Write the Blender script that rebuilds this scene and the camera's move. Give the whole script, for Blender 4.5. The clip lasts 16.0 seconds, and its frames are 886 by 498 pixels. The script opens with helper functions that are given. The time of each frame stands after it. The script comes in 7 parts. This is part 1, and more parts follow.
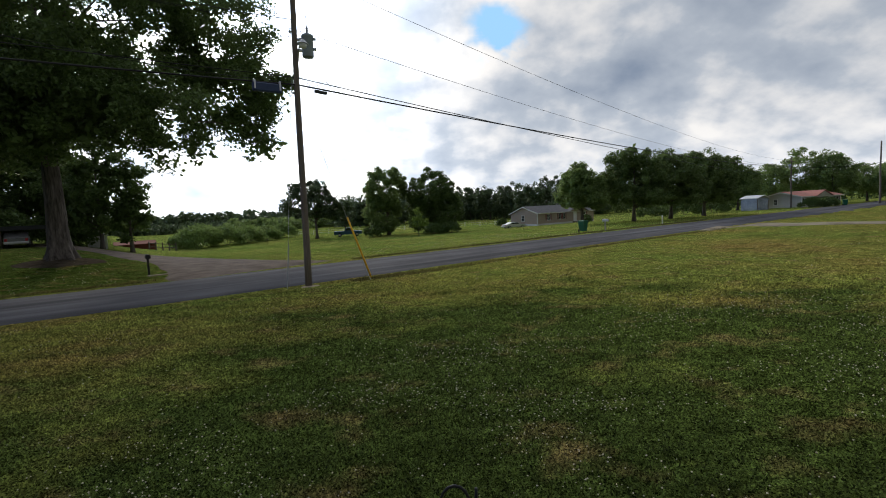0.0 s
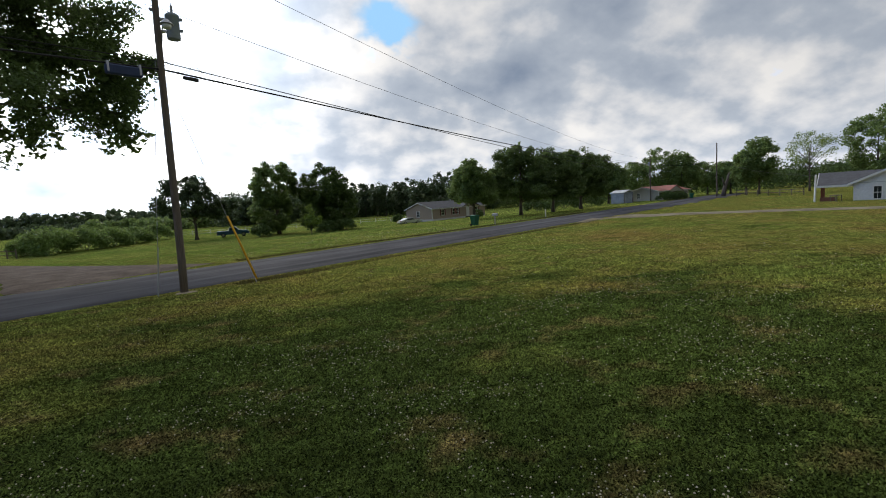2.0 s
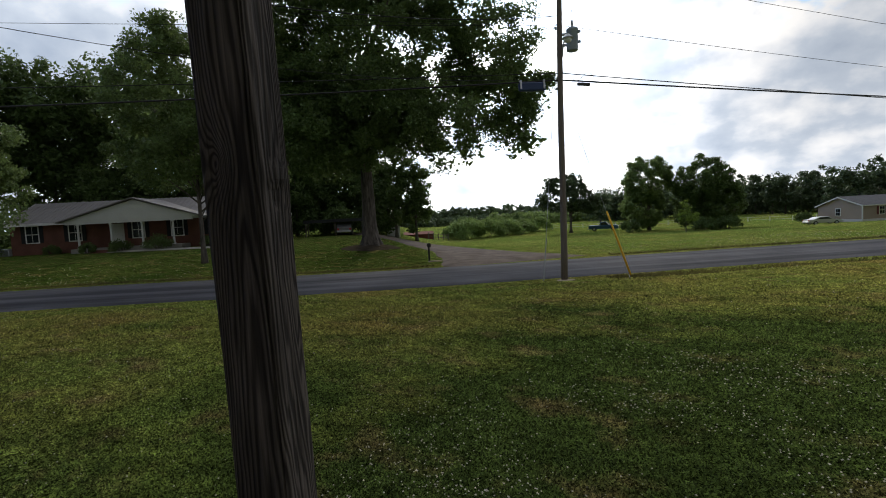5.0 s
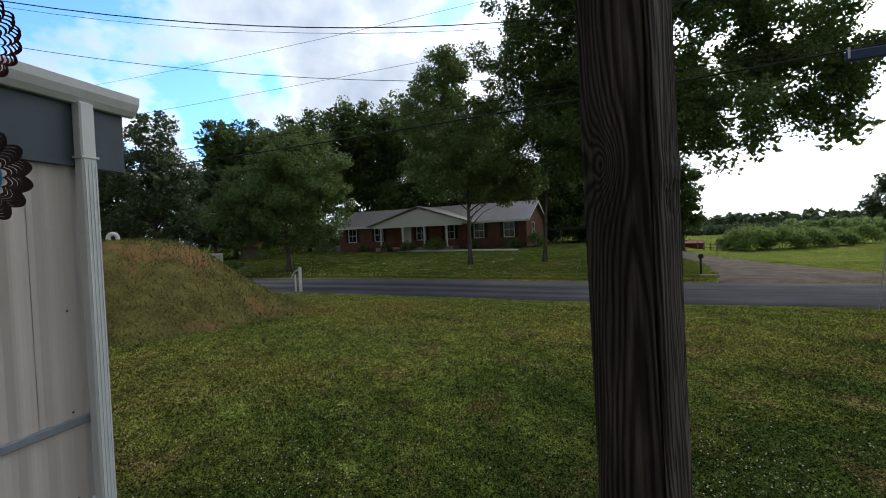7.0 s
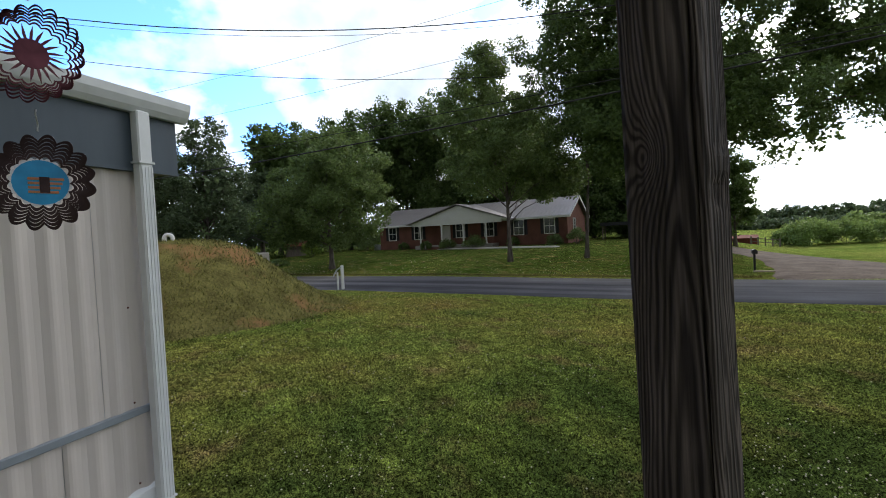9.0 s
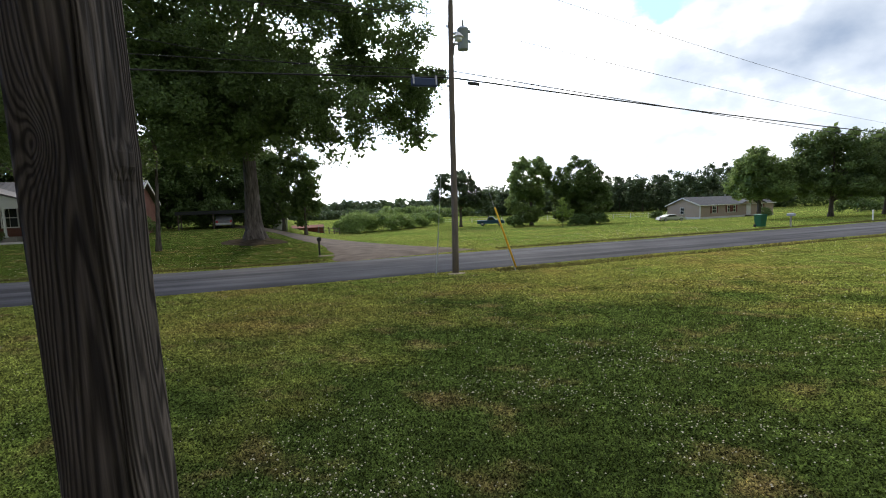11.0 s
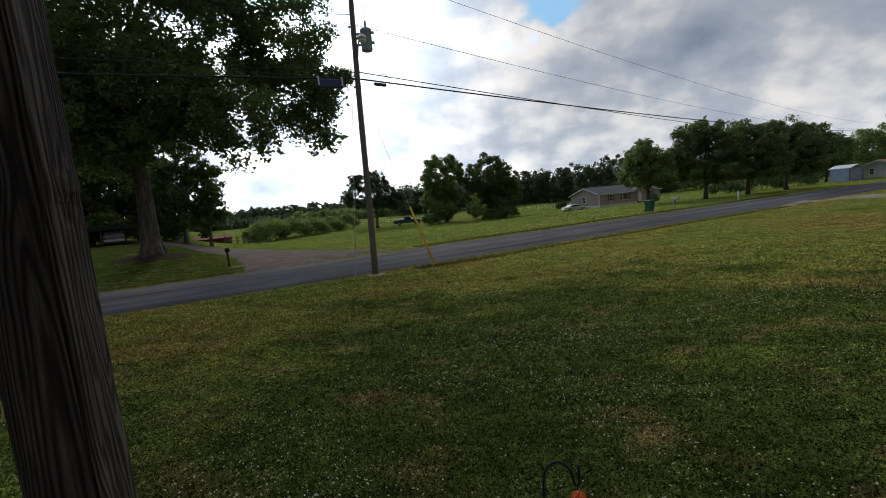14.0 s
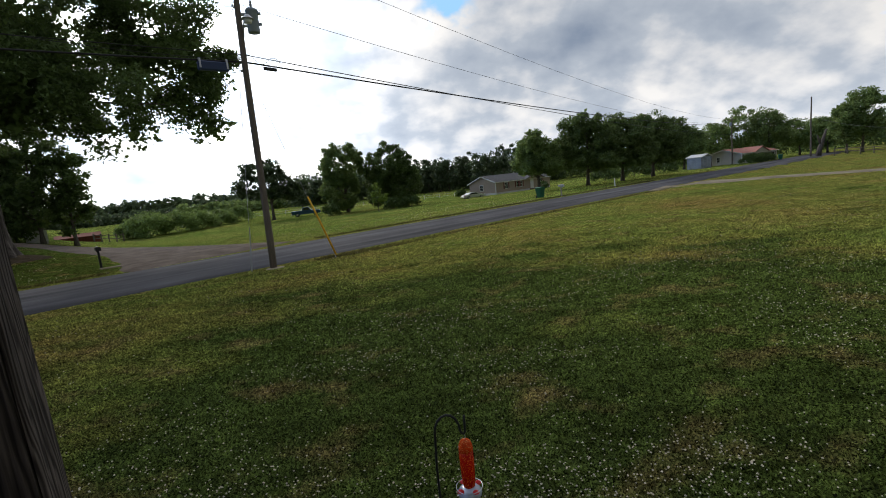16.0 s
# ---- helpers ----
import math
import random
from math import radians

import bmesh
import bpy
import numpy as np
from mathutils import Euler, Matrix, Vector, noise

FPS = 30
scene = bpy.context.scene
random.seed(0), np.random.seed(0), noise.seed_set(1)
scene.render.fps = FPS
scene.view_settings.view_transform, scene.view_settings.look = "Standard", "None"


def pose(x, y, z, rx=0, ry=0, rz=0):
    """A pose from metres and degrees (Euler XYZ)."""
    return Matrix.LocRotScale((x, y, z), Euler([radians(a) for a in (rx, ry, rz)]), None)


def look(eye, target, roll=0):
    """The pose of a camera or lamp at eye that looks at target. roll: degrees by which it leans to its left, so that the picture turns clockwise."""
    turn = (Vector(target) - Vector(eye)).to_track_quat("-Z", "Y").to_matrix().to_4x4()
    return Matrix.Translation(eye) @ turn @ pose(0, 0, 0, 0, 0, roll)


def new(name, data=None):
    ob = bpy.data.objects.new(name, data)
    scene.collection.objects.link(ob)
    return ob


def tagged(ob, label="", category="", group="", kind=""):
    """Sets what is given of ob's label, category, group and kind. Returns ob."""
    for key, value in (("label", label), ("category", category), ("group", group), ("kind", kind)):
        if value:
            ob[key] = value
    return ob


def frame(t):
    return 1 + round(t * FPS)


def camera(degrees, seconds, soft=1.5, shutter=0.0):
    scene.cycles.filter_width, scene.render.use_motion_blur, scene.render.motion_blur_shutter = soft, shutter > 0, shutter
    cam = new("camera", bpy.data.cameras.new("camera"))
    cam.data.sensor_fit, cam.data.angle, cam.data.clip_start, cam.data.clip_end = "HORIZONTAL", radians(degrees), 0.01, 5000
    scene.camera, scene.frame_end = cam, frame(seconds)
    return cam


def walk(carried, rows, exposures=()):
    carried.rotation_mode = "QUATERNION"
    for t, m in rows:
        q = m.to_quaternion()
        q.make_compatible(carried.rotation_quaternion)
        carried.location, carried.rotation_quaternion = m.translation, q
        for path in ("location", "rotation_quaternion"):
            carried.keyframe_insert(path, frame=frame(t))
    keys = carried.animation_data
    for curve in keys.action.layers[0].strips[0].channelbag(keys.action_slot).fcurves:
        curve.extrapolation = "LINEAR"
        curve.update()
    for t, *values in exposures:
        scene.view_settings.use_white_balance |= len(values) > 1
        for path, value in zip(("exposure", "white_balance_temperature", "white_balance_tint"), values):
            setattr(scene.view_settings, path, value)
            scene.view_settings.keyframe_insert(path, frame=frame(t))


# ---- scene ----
cam = camera(87.1, 16.0, soft=1.0)
PATH = [
    (0, (0.265, 0.172, 2.48), (0.264, 2.166, 2.318), -2.9),
    (0.5, (0.285, 0.208, 2.478), (0.153, 2.196, 2.308), -4.1),
    (1, (0.344, 0.274, 2.463), (0.19, 2.26, 2.282), -3.3),
    (1.5, (0.409, 0.292, 2.446), (0.539, 2.276, 2.227), -3.2),
    (2, (0.433, 0.228, 2.465), (0.865, 2.17, 2.262), -3.6),
    (2.5, (0.366, 0.18, 2.49), (0.625, 2.156, 2.322), -2.6),
    (3, (0.289, 0.17, 2.484), (0.282, 2.163, 2.316), -1.2),
    (3.5, (0.238, 0.103, 2.506), (-0.028, 2.078, 2.336), -1.2),
    (3.7, (0.247, 0.123, 2.496), (-0.166, 2.073, 2.331), -1.7),
    (5.8, (-0.025, 0.145, 2.493), (-1.25, 1.72, 2.352), -3.3),
    (6, (-0.045, 0.142, 2.504), (-1.334, 1.665, 2.361), -3.4),
    (6.5, (-0.063, 0.082, 2.491), (-1.614, 1.342, 2.399), -2.9),
    (7, (-0.138, 0.077, 2.506), (-1.88, 1.058, 2.452), -2.3),
    (7.5, (-0.173, 0.057, 2.507), (-2.021, 0.819, 2.454), -2.7),
    (8, (-0.173, 0.063, 2.506), (-2.037, 0.787, 2.46), -2.7),
    (8.2, (-0.167, 0.062, 2.505), (-2.032, 0.782, 2.459), -3.0),
    (10.3, (-0.041, 0.164, 2.508), (-1.329, 1.69, 2.39), -2.1),
    (10.5, (-0.015, 0.181, 2.506), (-1.11, 1.849, 2.371), -2.1),
    (11, (0.04, 0.224, 2.506), (-0.551, 2.126, 2.327), -2.2),
    (11.5, (0.094, 0.235, 2.508), (-0.096, 2.215, 2.303), -2.9),
    (12, (0.139, 0.228, 2.509), (0.219, 2.214, 2.288), -3.9),
    (12.5, (0.189, 0.194, 2.496), (0.576, 2.143, 2.268), -5.2),
    (13, (0.25, 0.111, 2.506), (0.836, 2.014, 2.316), -5.0),
    (13.5, (0.213, 0.06, 2.513), (0.332, 2.05, 2.352), -6.6),
    (14, (0.091, 0.062, 2.511), (-0.16, 2.035, 2.308), -5.2),
    (14.5, (-0.026, 0.034, 2.505), (-0.307, 1.997, 2.25), -5.6),
    (15, (-0.046, -0.008, 2.505), (-0.115, 1.978, 2.28), -4.0),
    (15.5, (0.033, -0.069, 2.506), (0.128, 1.916, 2.279), -4.1),
    (16, (0.159, -0.184, 2.505), (0.313, 1.789, 2.216), -5.9),
]
walk(cam, [(t, look(eye, aim, lean)) for t, eye, aim, lean in PATH],
     [(0, -0.2), (1.5, -0.2), (3.5, -0.5), (5.8, 0.0), (7, 0.1), (8, 0.4), (10.3, 0.62), (11, 0.65), (12, 0.25), (13, -0.15), (14, -0.45), (15, -0.4), (16, -0.2)])

# ---- world ----
# daylight: a broken overcast sky with the sun behind bright cloud ahead
SUN_AZ, SUN_EL = -26.0, 29.0


def sky_world():
    w = bpy.data.worlds.new("sky")
    scene.world = w
    w.use_nodes = True
    nt = w.node_tree
    nt.nodes.clear()
    N, L = nt.nodes.new, nt.links.new

    def math_node(op, a, b=None, clamp=False):
        n = N("ShaderNodeMath")
        n.operation = op
        n.use_clamp = clamp
        for i, v in enumerate((a, b)):
            if v is None:
                continue
            if isinstance(v, (int, float)):
                n.inputs[i].default_value = v
            else:
                L(v, n.inputs[i])
        return n.outputs[0]

    def ramp(fac, stops):
        n = N("ShaderNodeValToRGB")
        e = n.color_ramp.elements
        while len(e) < len(stops):
            e.new(0.5)
        for el, (p, c) in zip(e, stops):
            el.position = p
            el.color = (*c, 1) if isinstance(c, tuple) else (c, c, c, 1)
        L(fac, n.inputs[0])
        return n.outputs[0]

    out, bg = N("ShaderNodeOutputWorld"), N("ShaderNodeBackground")
    sky = N("ShaderNodeTexSky")
    sky.sky_type, sky.sun_disc = "NISHITA", False
    sky.sun_elevation, sky.sun_rotation = radians(SUN_EL), radians(SUN_AZ)
    co = N("ShaderNodeTexCoord")
    sep = N("ShaderNodeSeparateXYZ")
    L(co.outputs["Generated"], sep.inputs[0])
    # cloud deck: directions are cast on a flat layer high above
    z = math_node("ADD", math_node("MAXIMUM", sep.outputs[2], 0.0), 0.55)
    comb = N("ShaderNodeCombineXYZ")
    L(math_node("DIVIDE", sep.outputs[0], z), comb.inputs[0])
    L(math_node("DIVIDE", sep.outputs[1], z), comb.inputs[1])

    def cloud_noise(scale, detail, off, rough=0.55, dist=0.0):
        m = N("ShaderNodeMapping")
        m.inputs["Location"].default_value = off
        L(comb.outputs[0], m.inputs[0])
        n = N("ShaderNodeTexNoise")
        n.inputs["Scale"].default_value = scale
        n.inputs["Detail"].default_value = detail
        n.inputs["Roughness"].default_value = rough
        n.inputs["Distortion"].default_value = dist
        L(m.outputs[0], n.inputs["Vector"])
        return n.outputs[0]

    big = cloud_noise(2.6, 7, (3.1, 1.7, 0.0), 0.46)
    fine = cloud_noise(7.0, 8, (7.3, 2.2, 4.0), 0.5)
    # how near a direction is to the sun, and to the clearer west
    def toward(az, el):
        a, e = radians(az), radians(el)
        d = N("ShaderNodeVectorMath")
        d.operation = "DOT_PRODUCT"
        L(co.outputs["Generated"], d.inputs[0])
        d.inputs[1].default_value = (math.sin(a) * math.cos(e), math.cos(a) * math.cos(e), math.sin(e))
        return d.outputs["Value"]

    sun = math_node("MAXIMUM", toward(SUN_AZ, SUN_EL), 0.0)
    low = math_node("MAXIMUM", toward(-20, 4), 0.0)
    west = math_node("MAXIMUM", toward(-88, 32), 0.0)
    glow = math_node("POWER", sun, 24.0)
    glow2 = math_node("POWER", low, 22.0)
    # cloud on the sunward side is lit through, the rest of the sky is duller
    side = math_node("MULTIPLY_ADD", toward(8, 12), 0.30)
    side.node.inputs[2].default_value = 0.46
    # coverage: thick nearly everywhere, broken in the west
    cover = math_node("SUBTRACT", math_node("ADD", math_node("MULTIPLY", big, 0.7), math_node("MULTIPLY", fine, 0.3)),
                      math_node("MULTIPLY", math_node("POWER", west, 4.0), 0.183))
    mask = ramp(cover, [(0.30, 0.0), (0.37, 1.0)])
    dens = ramp(math_node("ADD", math_node("MULTIPLY", big, 0.55), math_node("MULTIPLY", fine, 0.45)),
                [(0.40, (1.05, 1.03, 1.01)), (0.47, (0.80, 0.82, 0.86)), (0.53, (0.55, 0.61, 0.70)), (0.70, (0.29, 0.36, 0.48))])
    lit = math_node("ADD", math_node("ADD", math_node("ADD", side, math_node("MULTIPLY", math_node("POWER", west, 4.0), 0.8)), math_node("MULTIPLY", glow, 4.6)), math_node("MULTIPLY", glow2, 0.9))
    haze = math_node("POWER", math_node("SUBTRACT", 1.0, math_node("MAXIMUM", sep.outputs[2], 0.0)), 9.0)
    lit = math_node("ADD", lit, math_node("MULTIPLY", haze, 0.42))
    cloud = N("ShaderNodeMix")
    cloud.data_type, cloud.blend_type = "RGBA", "MULTIPLY"
    cloud.inputs[0].default_value = 1.0
    L(dens, cloud.inputs[6])
    L(lit, cloud.inputs[7])
    skyc = N("ShaderNodeMix")
    skyc.data_type, skyc.blend_type = "RGBA", "MULTIPLY"
    skyc.inputs[0].default_value = 1.0
    L(sky.outputs[0], skyc.inputs[6])
    skyc.inputs[7].default_value = (0.12, 0.20, 0.34, 1)
    mix = N("ShaderNodeMix")
    mix.data_type = "RGBA"
    L(mask, mix.inputs[0])
    L(skyc.outputs[2], mix.inputs[6])
    L(cloud.outputs[2], mix.inputs[7])
    # one small gap of blue between the clouds ahead
    ragged = math_node("MULTIPLY_ADD", math_node("SUBTRACT", fine, 0.5), 7.0)
    ragged.node.inputs[2].default_value = 0.72
    gap = ramp(math_node("MULTIPLY", math_node("POWER", math_node("MAXIMUM", toward(7.6, 19.5), 0.0), 480.0), ragged), [(0.32, 0.0), (0.95, 1.0)])
    last = N("ShaderNodeMix")
    last.data_type = "RGBA"
    L(gap, last.inputs[0])
    L(mix.outputs[2], last.inputs[6])
    last.inputs[7].default_value = (0.36, 0.66, 1.0, 1)
    L(last.outputs[2], bg.inputs[0])
    bg.inputs[1].default_value = 1.2
    L(bg.outputs[0], out.inputs[0])


sky_world()
lamp = bpy.data.lights.new("sun", "SUN")
lamp.energy, lamp.angle, lamp.color = 1.5, radians(12), (1.0, 0.92, 0.76)
sun_lamp = new("sun", lamp)
_a, _e = radians(SUN_AZ), radians(SUN_EL)
sun_lamp.matrix_world = look((60 * math.sin(_a), 60 * math.cos(_a), 40), (0, 0, 40 - 60 * math.tan(_e)))
scene.view_settings.exposure = 0.0

# ---- materials ----
def material(name, base, rough=0.8, metal=0.0, var=0.25, scale=3.0, fine=40.0, bump=0.2, island=False, stretch=(1, 1, 1), spec=0.3):
    """A surface with a base colour that varies at two scales, and a fine relief."""
    m = bpy.data.materials.new(name)
    m.use_nodes = True
    nt = m.node_tree
    N, L = nt.nodes.new, nt.links.new
    b = nt.nodes["Principled BSDF"]
    b.inputs["Roughness"].default_value, b.inputs["Metallic"].default_value = rough, metal
    b.inputs["Specular IOR Level"].default_value = spec
    co, mp = N("ShaderNodeTexCoord"), N("ShaderNodeMapping")
    mp.inputs["Scale"].default_value = stretch
    L(co.outputs["Object"], mp.inputs[0])
    n1, n2 = N("ShaderNodeTexNoise"), N("ShaderNodeTexNoise")
    for n, s in ((n1, scale), (n2, fine)):
        n.inputs["Scale"].default_value = s
        n.inputs["Detail"].default_value = 5
        L(mp.outputs[0], n.inputs["Vector"])
    add = N("ShaderNodeMath")
    add.operation = "ADD"
    L(n1.outputs[0], add.inputs[0])
    L(n2.outputs[0], add.inputs[1])
    src = add.outputs[0]
    if island:
        g = N("ShaderNodeNewGeometry")
        a2 = N("ShaderNodeMath")
        a2.operation = "MULTIPLY_ADD"
        L(g.outputs["Random Per Island"], a2.inputs[0])
        a2.inputs[1].default_value = 0.7
        L(src, a2.inputs[2])
        a3 = N("ShaderNodeMath")
        a3.operation = "SUBTRACT"
        L(a2.outputs[0], a3.inputs[0])
        a3.inputs[1].default_value = 0.35
        src = a3.outputs[0]
    mr = N("ShaderNodeMapRange")
    mr.inputs[1].default_value, mr.inputs[2].default_value = 0.6, 1.4
    mr.inputs[3].default_value, mr.inputs[4].default_value = 1 - var, 1 + var
    L(src, mr.inputs[0])
    mx = N("ShaderNodeMix")
    mx.data_type, mx.blend_type = "RGBA", "MULTIPLY"
    mx.inputs[0].default_value = 1.0
    mx.inputs[6].default_value = (*base, 1)
    L(mr.outputs[0], mx.inputs[7])
    L(mx.outputs[2], b.inputs["Base Color"])
    if bump:
        bp = N("ShaderNodeBump")
        bp.inputs["Strength"].default_value = bump
        bp.inputs["Distance"].default_value = 0.02
        L(n2.outputs[0], bp.inputs["Height"])
        L(bp.outputs[0], b.inputs["Normal"])
    return m


def leaf_material(name, base, back=0.45, var=0.35):
    m = material(name, base, 0.55, var=var, scale=0.35, fine=3.0, bump=0, island=True, spec=0.25)
    nt = m.node_tree
    b = nt.nodes["Principled BSDF"]
    tr = nt.nodes.new("ShaderNodeBsdfTranslucent")
    col = b.inputs["Base Color"].links[0].from_socket
    hs = nt.nodes.new("ShaderNodeHueSaturation")
    hs.inputs["Value"].default_value = 1.15
    hs.inputs["Hue"].default_value = 0.48
    nt.links.new(col, hs.inputs["Color"])
    nt.links.new(hs.outputs[0], tr.inputs[0])
    ms = nt.nodes.new("ShaderNodeMixShader")
    ms.inputs[0].default_value = back
    nt.links.new(b.outputs[0], ms.inputs[1])
    nt.links.new(tr.outputs[0], ms.inputs[2])
    nt.links.new(ms.outputs[0], nt.nodes["Material Output"].inputs[0])
    return m


M = {}
M["bark"] = material("bark", (0.115, 0.10, 0.09), 0.95, var=0.85, scale=5.0, fine=14, bump=1.0, stretch=(1, 1, 0.16), spec=0.05)
M["pole_wood"] = material("pole_wood", (0.15, 0.125, 0.105), 0.9, var=0.4, scale=1.5, fine=30, bump=0.6, stretch=(1, 1, 0.08))
M["asphalt"] = material("asphalt", (0.058, 0.058, 0.066), 0.95, var=0.4, scale=0.35, fine=30, bump=0.35, spec=0.1)
M["gravel"] = material("gravel", (0.125, 0.10, 0.085), 0.95, var=0.6, scale=0.9, fine=14, bump=0.8, spec=0.03)
M["pale_gravel"] = material("pale_gravel", (0.25, 0.215, 0.16), 0.95, var=0.5, scale=0.7, fine=10, bump=0.6, spec=0.02)
M["concrete"] = material("concrete", (0.34, 0.32, 0.29), 0.9, var=0.2, scale=0.8, fine=25, bump=0.3)
M["oak_leaf"] = leaf_material("oak_leaf", (0.086, 0.139, 0.04), 0.35)
M["maple_leaf"] = leaf_material("maple_leaf", (0.115, 0.175, 0.056), 0.4)
M["far_leaf"] = leaf_material("far_leaf", (0.165, 0.245, 0.08), 0.45)
M["pine_leaf"] = leaf_material("pine_leaf", (0.085, 0.125, 0.062), 0.3)
M["bush_leaf"] = leaf_material("bush_leaf", (0.17, 0.26, 0.075), 0.4)
M["young_leaf"] = leaf_material("young_leaf", (0.17, 0.26, 0.05), 0.45)
M["white_paint"] = material("white_paint", (0.72, 0.72, 0.70), 0.6, var=0.08, scale=1.0, fine=12, bump=0.08)
M["white_weathered"] = material("white_weathered", (0.66, 0.66, 0.66), 0.8, var=0.16, scale=0.6, fine=5, bump=0.3)
M["black"] = material("black", (0.015, 0.015, 0.016), 0.5, var=0.2, fine=20, bump=0.1)
M["cable"] = material("cable", (0.02, 0.02, 0.022), 0.6, var=0.1, bump=0)
M["steel"] = material("steel", (0.45, 0.46, 0.48), 0.4, 0.9, var=0.12, fine=30, bump=0.05)
M["grey_paint"] = material("grey_paint", (0.36, 0.38, 0.40), 0.45, var=0.12, scale=2, fine=20, bump=0.05)
def road_material():
    m = material("road_asphalt", (0.078, 0.077, 0.083), 0.95, var=0.3, scale=0.5, fine=40, bump=0.3, spec=0.03)
    nt = m.node_tree
    N, L = nt.nodes.new, nt.links.new
    b = nt.nodes["Principled BSDF"]
    src = b.inputs["Base Color"].links[0].from_socket
    co, mp, n, r, mx = N("ShaderNodeTexCoord"), N("ShaderNodeMapping"), N("ShaderNodeTexNoise"), N("ShaderNodeMapRange"), N("ShaderNodeMix")
    # long worn streaks that follow the wheels
    mp.inputs["Rotation"].default_value = (0, 0, -0.6397)
    mp2 = N("ShaderNodeMapping")
    mp2.inputs["Scale"].default_value = (0.05, 0.9, 1)
    L(co.outputs["Object"], mp.inputs[0])
    L(mp.outputs[0], mp2.inputs[0])
    L(mp2.outputs[0], n.inputs["Vector"])
    n.inputs["Scale"].default_value, n.inputs["Detail"].default_value, n.inputs["Roughness"].default_value = 1.0, 6, 0.6
    r.inputs[1].default_value, r.inputs[2].default_value, r.inputs[3].default_value, r.inputs[4].default_value = 0.35, 0.68, 0.7, 1.75
    L(n.outputs[0], r.inputs[0])
    mx.data_type, mx.blend_type = "RGBA", "MULTIPLY"
    mx.inputs[0].default_value = 1.0
    L(src, mx.inputs[6])
    L(r.outputs[0], mx.inputs[7])
    L(mx.outputs[2], b.inputs["Base Color"])
    return m


M["road"] = road_material()
M["glass"] = material("glass", (0.02, 0.025, 0.03), 0.06, var=0.1, bump=0, spec=0.6)

# ---- building helpers ----
def mesh_of(bm, name, mat, smooth=False):
    me = bpy.data.meshes.new(name)
    bm.to_mesh(me)
    bm.free()
    for p in me.polygons:
        p.use_smooth = smooth
    me.materials.append(mat)
    return me


def part(name, bm, mat, parent=None, label="", smooth=False):
    ob = new(name, mesh_of(bm, name, mat, smooth))
    ob.parent = parent
    return tagged(ob, label) if label else ob


def thing(name, m, label, category, group="", kind=""):
    ob = new(name)
    ob.empty_display_size = 0.2
    ob.matrix_basis = m
    return tagged(ob, label, category, group, kind)


def box(bm, lo, hi, bevel=0.0, rot=None):
    c = [(a + b) / 2 for a, b in zip(lo, hi)]
    s = [abs(b - a) for a, b in zip(lo, hi)]
    g = bmesh.ops.create_cube(bm, size=1.0, matrix=Matrix.LocRotScale(c, rot, s))
    if bevel:
        es = list({e for v in g["verts"] for e in v.link_edges})
        bmesh.ops.bevel(bm, geom=es, offset=bevel, segments=1, affect="EDGES")
    return bm


def boxes(*specs, bevel=0.0):
    bm = bmesh.new()
    for lo, hi in specs:
        box(bm, lo, hi, bevel)
    return bm


def tube(bm, pts, radii, sides=8, cap=True):
    """A tube along points with a radius at each."""
    pts = [Vector(p) for p in pts]
    rings = []
    up = None
    for i, p in enumerate(pts):
        d = (pts[min(i + 1, len(pts) - 1)] - pts[max(i - 1, 0)]).normalized()
        if up is None:
            up = Vector((1, 0, 0)) if abs(d.x) < 0.8 else Vector((0, 1, 0))
        a = (up - d * up.dot(d)).normalized()
        b = d.cross(a)
        up = a
        r = radii[i] if not isinstance(radii, (int, float)) else radii
        rings.append([bm.verts.new(p + (a * math.cos(t) + b * math.sin(t)) * r) for t in [2 * math.pi * k / sides for k in range(sides)]])
    for r0, r1 in zip(rings, rings[1:]):
        for k in range(sides):
            bm.faces.new((r0[k], r0[(k + 1) % sides], r1[(k + 1) % sides], r1[k]))
    if cap:
        bm.faces.new(rings[0][::-1])
        bm.faces.new(rings[-1])
    return bm


def lathe(bm, profile, sides=16, at=(0, 0, 0)):
    """A turned body from (radius, height) pairs."""
    rings = []
    for r, z in profile:
        r = max(r, 0.0005)
        rings.append([bm.verts.new((at[0] + r * math.cos(2 * math.pi * k / sides), at[1] + r * math.sin(2 * math.pi * k / sides), at[2] + z)) for k in range(sides)])
    for r0, r1 in zip(rings, rings[1:]):
        for k in range(sides):
            bm.faces.new((r0[k], r0[(k + 1) % sides], r1[(k + 1) % sides], r1[k]))
    bm.faces.new(rings[0][::-1])
    bm.faces.new(rings[-1])
    return bm


def prism(bm, outline, axis, lo, hi):
    """A solid from a 2D outline, drawn out along an axis ('x' or 'y') from lo to hi; the outline is (other axis, z)."""
    def at(p, s):
        return (s, p[0], p[1]) if axis == "x" else (p[0], s, p[1])
    a = [bm.verts.new(at(p, lo)) for p in outline]
    b = [bm.verts.new(at(p, hi)) for p in outline]
    n = len(outline)
    bm.faces.new(a)
    bm.faces.new(b[::-1])
    for k in range(n):
        bm.faces.new((a[k], b[k], b[(k + 1) % n], a[(k + 1) % n]))
    bmesh.ops.recalc_face_normals(bm, faces=bm.faces)
    return bm


def polar(az, d):
    """A place on the plan by bearing (degrees, clockwise from +y) and distance."""
    a = radians(az)
    return d * math.sin(a), d * math.cos(a)


